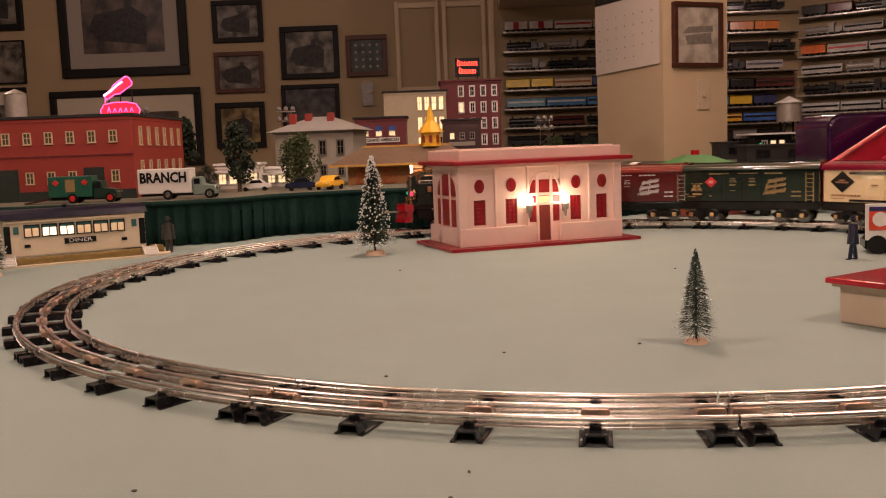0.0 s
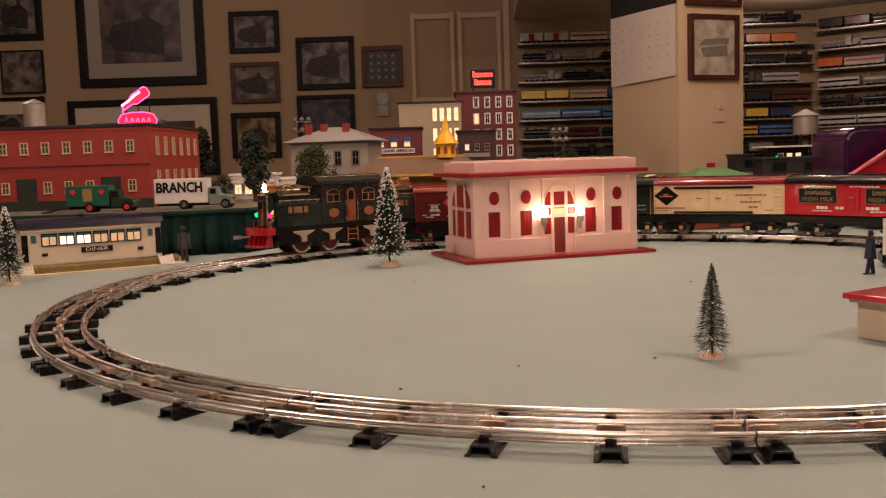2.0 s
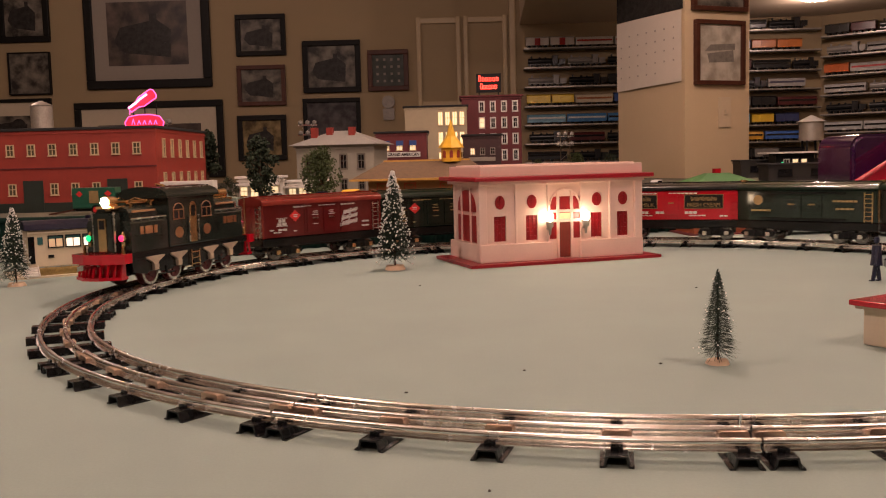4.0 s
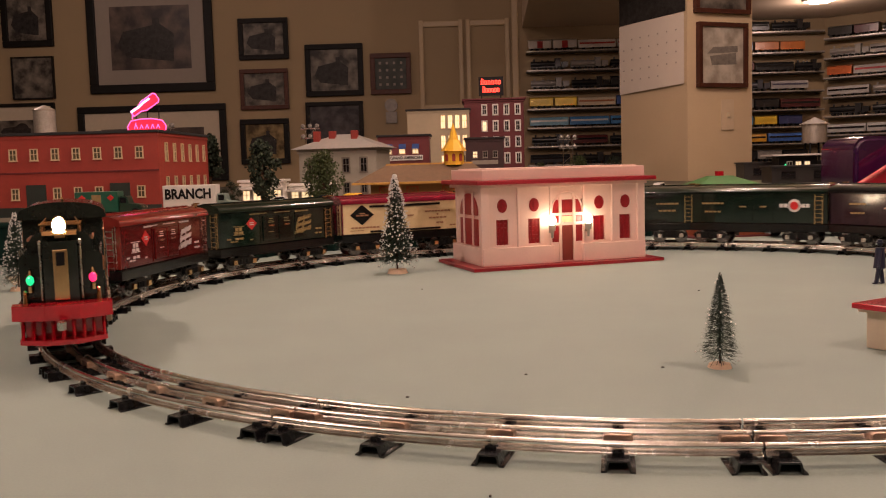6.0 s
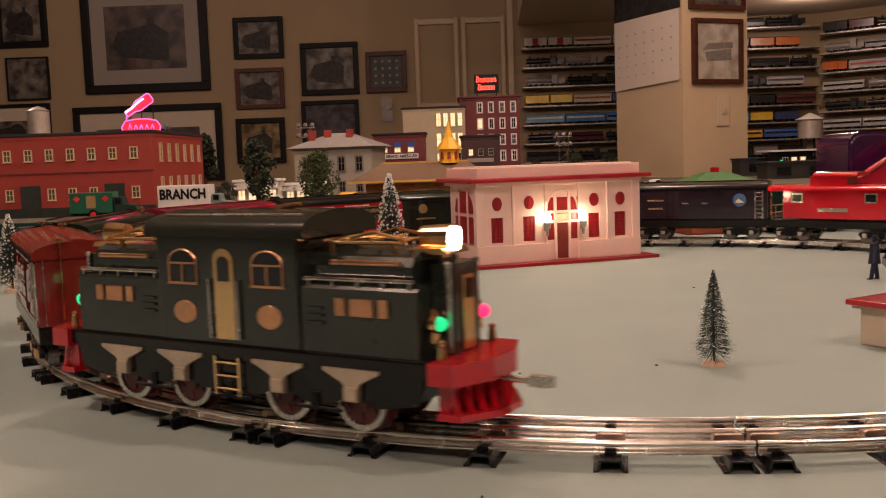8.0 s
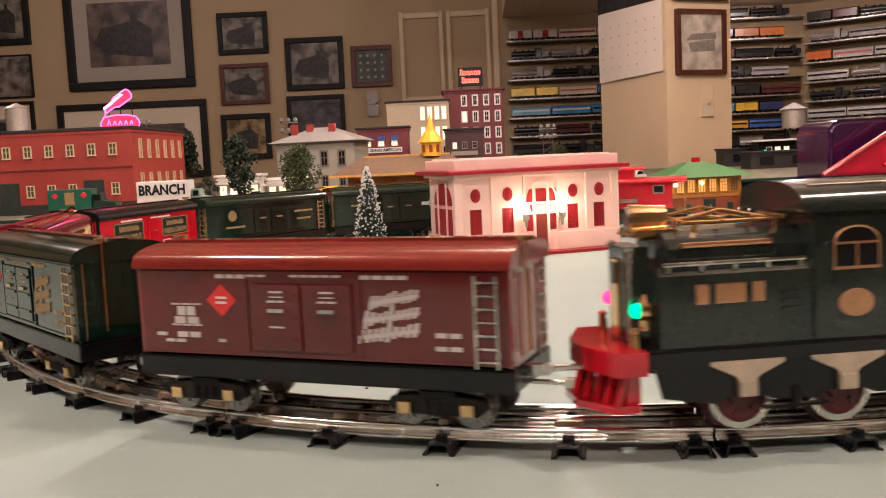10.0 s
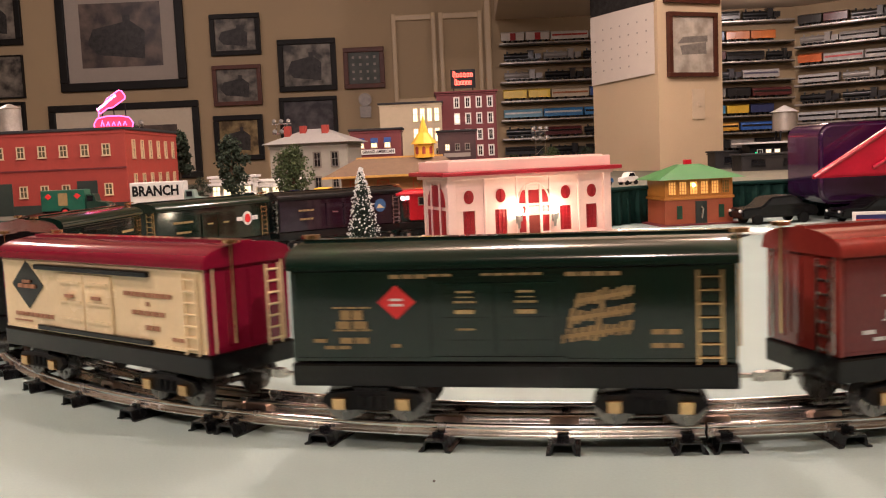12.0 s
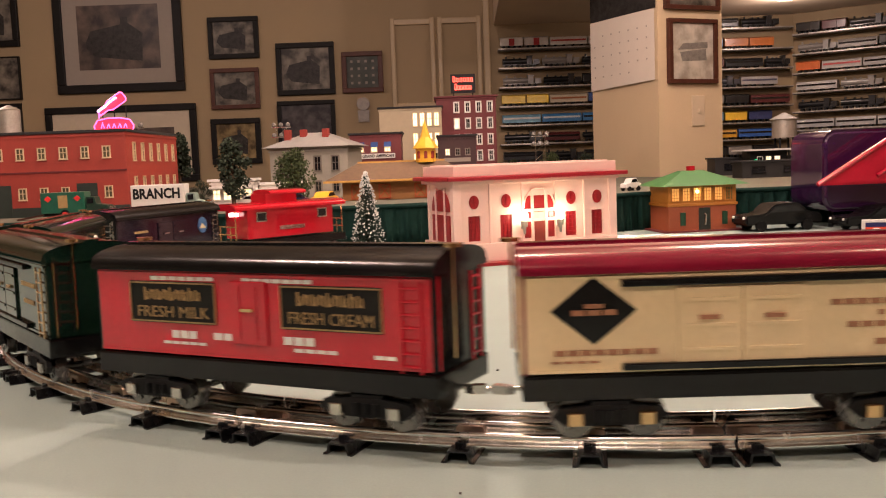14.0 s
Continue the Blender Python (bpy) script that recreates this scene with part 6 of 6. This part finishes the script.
cyl(bm, (0.08, -0.064, 0.110), (0.24, -0.064, 0.200), 0.004, seg=8)
part("rib", bm, MATS["glossy_toy_red"], wg)
bm = BM()
for x in (0.08, 0.3):
    cyl(bm, (x, -0.05, 0.11), (x, 0.01, 0.11), 0.005, seg=8)
part("bracket", bm, BLACK, pt)

# things behind the column on the far layout
t2 = thing("model_water_tower", "grey model water tower with pale cone roof", "water tower", pose(1.34, 3.6, TOP))
bm = cyl(BM(), (0, 0, 0.13), (0, 0, 0.20), 0.045, seg=20)
part("drum", bm, MATS["galvanised_tank"], t2, smooth=True)
part("cone_roof", cyl(BM(), (0, 0, 0.20), (0, 0, 0.225), 0.055, 0.004, seg=20), WHITE, t2)
for k in range(4):
    a = radians(45 + 90 * k)
    part("leg", cyl(BM(), (0.045 * math.cos(a), 0.045 * math.sin(a), 0), (0.035 * math.cos(a), 0.035 * math.sin(a), 0.13), 0.004, seg=6), MATTBLACK, t2)
kb = building("lit_kiosk", "small dark model kiosk with pale roof and lit windows", "model building", pose(1.09, 3.25, TOP), 0.13, 0.08, 0.085, MATTBLACK, WHITE, [(0.035 + k * 0.03, 0.045, 0.018, 0.036) for k in range(3)], lit=(1, 2), cornice=0.03)
part("green_signal", ball(BM(), (0.02, -0.004, 0.05), 0.005, sub=1), SIGGREEN, kb)
# low sheds: the shade of this corner is put into their near-black colour
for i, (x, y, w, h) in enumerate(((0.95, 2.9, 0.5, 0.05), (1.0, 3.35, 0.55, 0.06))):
    building("dark_model_shed", "low model shed on the layout, shade put into its near-black walls", "model building", pose(x, y, TOP), w, 0.1, h, mat("shaded_shed_wall", (0.014, 0.013, 0.012), 0.6, vary=0.3, scale=40), TARROOF, [(w * (k + 0.5) / 5, h * 0.5, w / 12, h * 0.4) for k in range(5)], frame_m=MATTBLACK)


# ---- bottle-brush trees ----
BRISTLE = mat("dark_green_bristle", (0.010, 0.027, 0.014), 0.6, vary=0.3, scale=200)
SNOW = mat("white_flock", (0.75, 0.74, 0.70), 0.8, vary=0.05, scale=200)
CORKBASE = mat("pale_wood_base", (0.72, 0.52, 0.36), 0.7, vary=0.15, scale=90)


def brush_tree(at, H, Rb, n, snow, seed, label):
    t = thing("bottle_brush_tree", label, "toy tree", at)
    rg = random.Random(seed)
    zb = 0.13 * H
    bm = cyl(BM(), (0, 0, 0), (0, 0, 0.045 * H), Rb * 0.50, Rb * 0.42, seg=16)
    for v in bm.verts:
        v.co.x *= 1 + 0.06 * math.sin(5 * math.atan2(v.co.y, v.co.x))
    part("base", bm, CORKBASE, t, "pale round wooden base", smooth=True)
    part("stem", cyl(BM(), (0, 0, 0.03 * H), (0, 0, 0.985 * H), 0.010 * H, 0.004 * H, seg=6), FRAMEBRN, t)
    bm, sn = BM(), BM()
    for i in range(n):
        u = (i / n) ** 0.80
        z = zb + (H - zb) * u
        rad = Rb * ((1 - u) ** 0.85) * rg.uniform(0.72, 1.12) * (0.78 + 0.22 * min(1, u * 9)) + 0.012 * H
        a = i * 2.39996 + rg.uniform(-0.5, 0.5)
        zz = z - rad * rg.uniform(0.0, 0.5)
        c, s = math.cos(a), math.sin(a)
        w = 0.0055 * H
        p0 = Vector((0, 0, z + 0.012 * H))
        p1 = Vector((rad * c, rad * s, zz))
        side = Vector((-s, c, 0)) * w
        q = [bm.verts.new(v) for v in (p0 - side * 0.6, p0 + side * 0.6, p1 + side * 0.5, p1 - side * 0.5)]
        bm.faces.new(q)
        m = p0.lerp(p1, 0.5)
        for k in (-1, 1):  # side needles
            e = m + Vector((c, s, -0.3)) * rad * 0.30 + Vector((-s, c, 0)) * k * rad * 0.28
            q = [bm.verts.new(v) for v in (m - Vector((0, 0, w * 0.5)), m + Vector((0, 0, w * 0.5)), e)]
            bm.faces.new(q)
        if rg.random() < snow:
            bmesh.ops.create_icosphere(sn, subdivisions=0, radius=H * rg.uniform(0.005, 0.011), matrix=Matrix.Translation(p1))
    part("brush", bm, BRISTLE, t)
    part("flocking", sn, SNOW, t, "white snow flocking on the tips")
    return t


brush_tree(pose(0.206, 0.757, 0), 0.0775, 0.0195, 900, 0.05, 3, "small dark green bottle-brush tree on a wooden base")
brush_tree(pose(-0.108, 1.485, 0), 0.158, 0.033, 1500, 0.42, 4, "tall snow-flocked bottle-brush tree on a wooden base")
brush_tree(pose(-0.672, 1.384, 0), 0.118, 0.027, 1100, 0.42, 5, "snow-flocked bottle-brush tree beside the diner steps")
brush_tree(pose(-0.83, 1.30, 0), 0.11, 0.026, 900, 0.42, 6, "snow-flocked bottle-brush tree at the table edge")

# ---- layout trees with leaf clumps ----
LEAF = mat("moss_green_foliage", (0.055, 0.075, 0.022), 0.8, vary=0.45, scale=120)
LEAFD = mat("dark_foliage", (0.022, 0.035, 0.016), 0.8, vary=0.45, scale=120)
BARK = mat("brown_bark", (0.09, 0.055, 0.03), 0.9, vary=0.3, scale=120, bump=0.5)


def leafy(x, y, H, Rr, leaf, clumps, seed, low=0.25):
    t = thing("model_tree", "leafy green model tree on the layout", "model tree", pose(x, y, TOP), "layout trees")
    rg = random.Random(seed)
    bm = cyl(BM(), (0, 0, 0), (0, 0, H * 0.55), H * 0.035, H * 0.018, seg=8)
    cr = BM()
    for i in range(clumps):
        u = low + (0.96 - low) * (i + 0.5) / clumps
        a = i * 2.4
        rr = Rr * (0.75 * math.sin(math.pi * min(1, max(0.08, (u - low) / (1 - low) * 0.8 + 0.18)))) * rg.uniform(0.35, 1.0)
        c = Vector((rr * math.cos(a), rr * math.sin(a), H * u))
        cyl(bm, (0, 0, H * min(0.5, u * 0.75)), tuple(c), H * 0.012, H * 0.005, seg=5)
        cs = Rr * rg.uniform(0.28, 0.48)
        for k in range(130):
            d = Vector((rg.gauss(0, 1), rg.gauss(0, 1), rg.gauss(0, 0.75)))
            d = d.normalized() * cs * rg.uniform(0.4, 1.05) + c
            e1 = Vector((rg.uniform(-1, 1), rg.uniform(-1, 1), rg.uniform(-1, 1))).normalized() * H * 0.028
            e2 = e1.cross(Vector((rg.uniform(-1, 1), rg.uniform(-1, 1), rg.uniform(-1, 1)))).normalized() * H * 0.020
            cr.faces.new([cr.verts.new(d + v) for v in (-e1, e2, e1, -e2)])
    part("trunk", bm, BARK, t)
    part("crown", cr, leaf, t)
    return t


leafy(-0.446, 2.08, 0.148, 0.045, LEAFD, 14, 1, 0.2)
leafy(-0.655, 2.42, 0.180, 0.040, LEAFD, 14, 2, 0.45)
leafy(-0.318, 2.13, 0.120, 0.050, LEAF, 22, 3, 0.12)
leafy(-0.535, 2.16, 0.060, 0.03, LEAFD, 8, 4, 0.2)
leafy(-0.385, 2.36, 0.07, 0.03, LEAFD, 8, 5, 0.2)
leafy(0.42, 3.4, 0.10, 0.05, LEAF, 14, 6, 0.2)
leafy(0.56, 3.5, 0.09, 0.05, LEAFD, 12, 7, 0.2)
leafy(0.30, 3.6, 0.08, 0.04, LEAF, 12, 8, 0.2)

# ---- diner ----
def diner():
    t = thing("toy_diner", "cream toy diner car with dark blue roof on a grassy base", "toy diner", pose(-0.700, 1.488, 0, 0, 0, 31))
    L, D, z0, z1 = 0.222, 0.075, 0.016, 0.076
    IV = mat("ivory_diner_wall", (0.66, 0.56, 0.40), 0.4, vary=0.05, scale=40)
    NV = mat("navy_diner_roof", (0.006, 0.006, 0.018), 0.4, vary=0.15, scale=40, spec=0.2)
    part("base_plate", prism(BM(), [(-0.03, -0.022)] + arc(L + 0.010, 0.010, 0.032, -90, 0, 8) + arc(L + 0.010, D, 0.032, 0, 90, 8) + [(-0.03, D + 0.032)], 0, 0.003, "z"), mat("cream_base", (0.62, 0.52, 0.36), 0.6, vary=0.08), t)
    rg = random.Random(12)
    bm = BM()
    for i in range(900):
        x, y = rg.uniform(0.012, L - 0.004), rg.uniform(-0.010, 0.004)
        h = rg.uniform(0.007, 0.015) * (1 if y > -0.004 else 0.6)
        dx, dy = rg.uniform(-0.002, 0.002), rg.uniform(-0.003, 0.001)
        bm.faces.new([bm.verts.new(v) for v in ((x - 0.0012, y, 0.002), (x + 0.0012, y, 0.002), (x + dx, y + dy, 0.003 + h))])
    box(bm, L / 2, 0.004, 0.008, L - 0.012, 0.012, 0.012, bev=0.003)
    part("grass_bank", bm, mat("dry_grass", (0.30, 0.21, 0.07), 0.9, vary=0.35, scale=200, bump=0.5), t, "dry yellow-green grass bank")
    part("wall_shell", box(BM(), L / 2, D / 2, (z0 + z1) / 2, L, D, z1 - z0, bev=0.0015), IV, t)
    bm = prism(BM(), [(-0.004, z1), (0.004, z1 + 0.009), (0.020, z1 + 0.014), (D - 0.020, z1 + 0.014), (D - 0.004, z1 + 0.009), (D + 0.004, z1)], -0.004, L + 0.004, "x")
    rf = part("roof", bm, NV, t, "dark navy monitor roof")
    part("roof_vent", cyl(BM(), (L * 0.45, D / 2, z1 + 0.014), (L * 0.45, D / 2, z1 + 0.019), 0.004, seg=10), NV, rf)
    part("eave_line", box(BM(), L / 2, -0.0012, z1 - 0.004, L, 0.002, 0.003), IV, t)
    glow = mat("bright_diner_window", (1.0, 0.80, 0.6), 0.3, emit=1.3, vary=0.1)
    teal = mat("teal_blind", (0.02, 0.11, 0.11), 0.5)
    for k in range(6):
        x = 0.042 + k * 0.0268
        f = BM()
        fr(f, x - 0.0112, x + 0.0112, 0.047, 0.066, -0.0008, t=0.0024, w=0.0016)
        box(f, x, -0.0008, 0.0545, 0.0014, 0.002, 0.015)
        w = part("window", f, MATTBLACK, t)
        part("pane", box(BM(), x, -0.0002, 0.054, 0.022, 0.001, 0.014), glow if k in (1, 2) else LITWIN_DIM, w)
        part("blind", box(BM(), x, -0.0003, 0.0635, 0.022, 0.0012, 0.005), teal, w)
    for x in (0.0185, L - 0.0185):
        part("small_window", box(BM(), x, -0.0004, 0.0585, 0.008, 0.0016, 0.012), teal, t)
    for x in (0.005, L - 0.0055):
        part("door", box(BM(), x, -0.0004, 0.044, 0.0095, 0.0016, 0.044), BLACK, t)
    for x in (0.034, L - 0.036):
        part("number_plate", box(BM(), x, -0.0006, 0.0325, 0.009, 0.0014, 0.005), MATTBLACK, t)
    sg = part("sign_board", box(BM(), L * 0.52, -0.0006, 0.0365, 0.050, 0.0016, 0.009), MATTBLACK, t)
    text_part("sign_lettering", "DINER", 0.0085, WHITETXT, sg, pose(L * 0.52, -0.0016, 0.0365, 90, 0, 0), width=0.036)
    for x in (0.002, L + 0.004):
        bm = BM()
        for k in range(4):
            box(bm, x, -0.004 - 0.005 * k, 0.0145 - 0.0036 * k, 0.020, 0.006, 0.0036)
        for s in (-1, 1):
            prism(bm, [(-0.001, 0.003), (-0.001, 0.019), (-0.022, 0.005), (-0.022, 0.003)], x + s * 0.0105, x + s * 0.012, "x")
        part("stair", bm, WHITE, t, "white entrance steps")
    part("hay_bale", box(BM(), L + 0.024, 0.03, 0.009, 0.022, 0.02, 0.012, bev=0.003), MATS["dry_grass"], t)


diner()


# ---- toy figures, one plain shape each ----
def figure(x, y, z, H, turn, coat, label, stride=0.0, arm=0.0):
    bm = BM()
    for s in (-1, 1):
        cyl(bm, (s * stride * H, s * 0.055 * H, 0.02 * H), (0, s * 0.045 * H, 0.48 * H), 0.045 * H, 0.06 * H, seg=8)
        ball(bm, (s * stride * H + 0.03 * H, s * 0.055 * H, 0.02 * H), 0.045 * H, 1.6, 0.9, 0.5, sub=1)
        cyl(bm, (0, s * 0.12 * H, 0.78 * H), (0.04 * H, s * (0.16 + arm) * H, 0.42 * H), 0.042 * H, 0.03 * H, seg=7)
        ball(bm, (0.045 * H, s * (0.165 + arm) * H, 0.40 * H), 0.034 * H, sub=1)
    cyl(bm, (0, 0, 0.36 * H), (0, 0, 0.62 * H), 0.14 * H, 0.11 * H, seg=10)
    cyl(bm, (0, 0, 0.60 * H), (0, 0, 0.82 * H), 0.11 * H, 0.10 * H, seg=10)
    ball(bm, (0, 0, 0.905 * H), 0.062 * H, sub=2)
    cyl(bm, (0, 0, 0.93 * H), (0, 0, 0.945 * H), 0.085 * H, seg=12)
    cyl(bm, (0, 0, 0.94 * H), (0, 0, 1.0 * H), 0.058 * H, 0.052 * H, seg=12)
    piece("toy_figure", bm, coat, label, "toy figure", pose(x, y, z, 0, 0, turn), smooth=True)


figure(-0.482, 1.640, 0, 0.064, -80, mat("dark_grey_figure_paint", (0.035, 0.033, 0.03), 0.5, vary=0.4, scale=200), "dark grey painted toy figure by the track")
figure(0.541, 1.225, 0, 0.058, 160, mat("navy_figure_paint", (0.010, 0.014, 0.04), 0.4, vary=0.3, scale=200), "navy blue painted toy figure behind the platform", 0.07, 0.1)
figure(0.418, 0.826, 0.0415, 0.052, 180, mat("brown_figure_paint", (0.14, 0.07, 0.03), 0.5, vary=0.3, scale=200), "brown painted toy figure standing on the platform")

# ---- platform and sign truck ----
pf = thing("toy_platform", "cream toy platform with glossy red top", "toy platform", pose(0.351, 0.820, 0, 0, 0, -58))
PCRM = mat("ivory_platform_paint", (0.64, 0.53, 0.40), 0.4, vary=0.05, scale=40)
part("wall_shell", box(BM(), 0.06, 0.075, 0.018, 0.12, 0.15, 0.035, bev=0.0008), PCRM, pf)
part("top", box(BM(), 0.06, 0.075, 0.0378, 0.138, 0.168, 0.005, bev=0.0012), RED, pf, "glossy red platform top")
part("rim", box(BM(), 0.06, 0.075, 0.0340, 0.130, 0.160, 0.003), PCRM, pf)
part("figure_stand", box(BM(), 0.030, 0.060, 0.0410, 0.03, 0.022, 0.0015, bev=0.0005), NICKEL, pf)
st = thing("billboard_truck", "toy truck carrying a red, white and blue billboard", "toy truck", pose(0.610, 1.27, 0, 0, 0, -14))
part("chassis", box(BM(), 0.02, 0.02, 0.014, 0.10, 0.034, 0.010), BLACK, st)
bb = part("billboard", box(BM(), 0.02, 0.0, 0.044, 0.10, 0.006, 0.050, bev=0.0008), WHITE, st, "white edged billboard")
part("red_field", box(BM(), 0.02, -0.0034, 0.046, 0.092, 0.001, 0.026), mat("orange_red_print", (0.65, 0.06, 0.02), 0.4), bb)
part("blue_band", box(BM(), 0.02, -0.0034, 0.062, 0.092, 0.001, 0.006), mat("navy_print", (0.02, 0.02, 0.10), 0.4), bb)
part("round_emblem", cyl(BM(), (-0.012, -0.0036, 0.048), (-0.012, -0.0046, 0.048), 0.010, seg=20), WHITETXT, bb)
for x, z, w in ((0.030, 0.052, 0.034), (0.032, 0.043, 0.028)):
    bm = BM()
    for k in range(5):
        box(bm, x - w / 2 + w * (k + 0.5) / 5, -0.0042, z, w / 6.5, 0.001, 0.0055)
    part("lettering", bm, MATS["navy_print"], bb)
for x in (-0.015, 0.055):
    for y in (0.0, 0.040):
        part("wheel", cyl(BM(), (x, y - 0.004, 0.013), (x, y + 0.004, 0.013), 0.013, seg=16), MATTBLACK, st)

# ---- specks on the felt ----
rg = random.Random(5)
bm = BM()
for x, y in ((0.047, 0.745), (-0.045, 0.68), (0.16, 0.76), (0.30, 1.20), (-0.06, 1.28), (-0.16, 0.46), (0.01, 0.47), (0.0, 0.435)):
    ball(bm, (x, y, 0.0006), 0.0012, rg.uniform(0.7, 1.6), 1, 0.6, sub=1)
piece("lint_specks", bm, mat("dark_lint", (0.05, 0.045, 0.04), 0.9, vary=0.8, scale=900), "tiny specks of lint on the felt", "lint", kind="stuff")


motions()
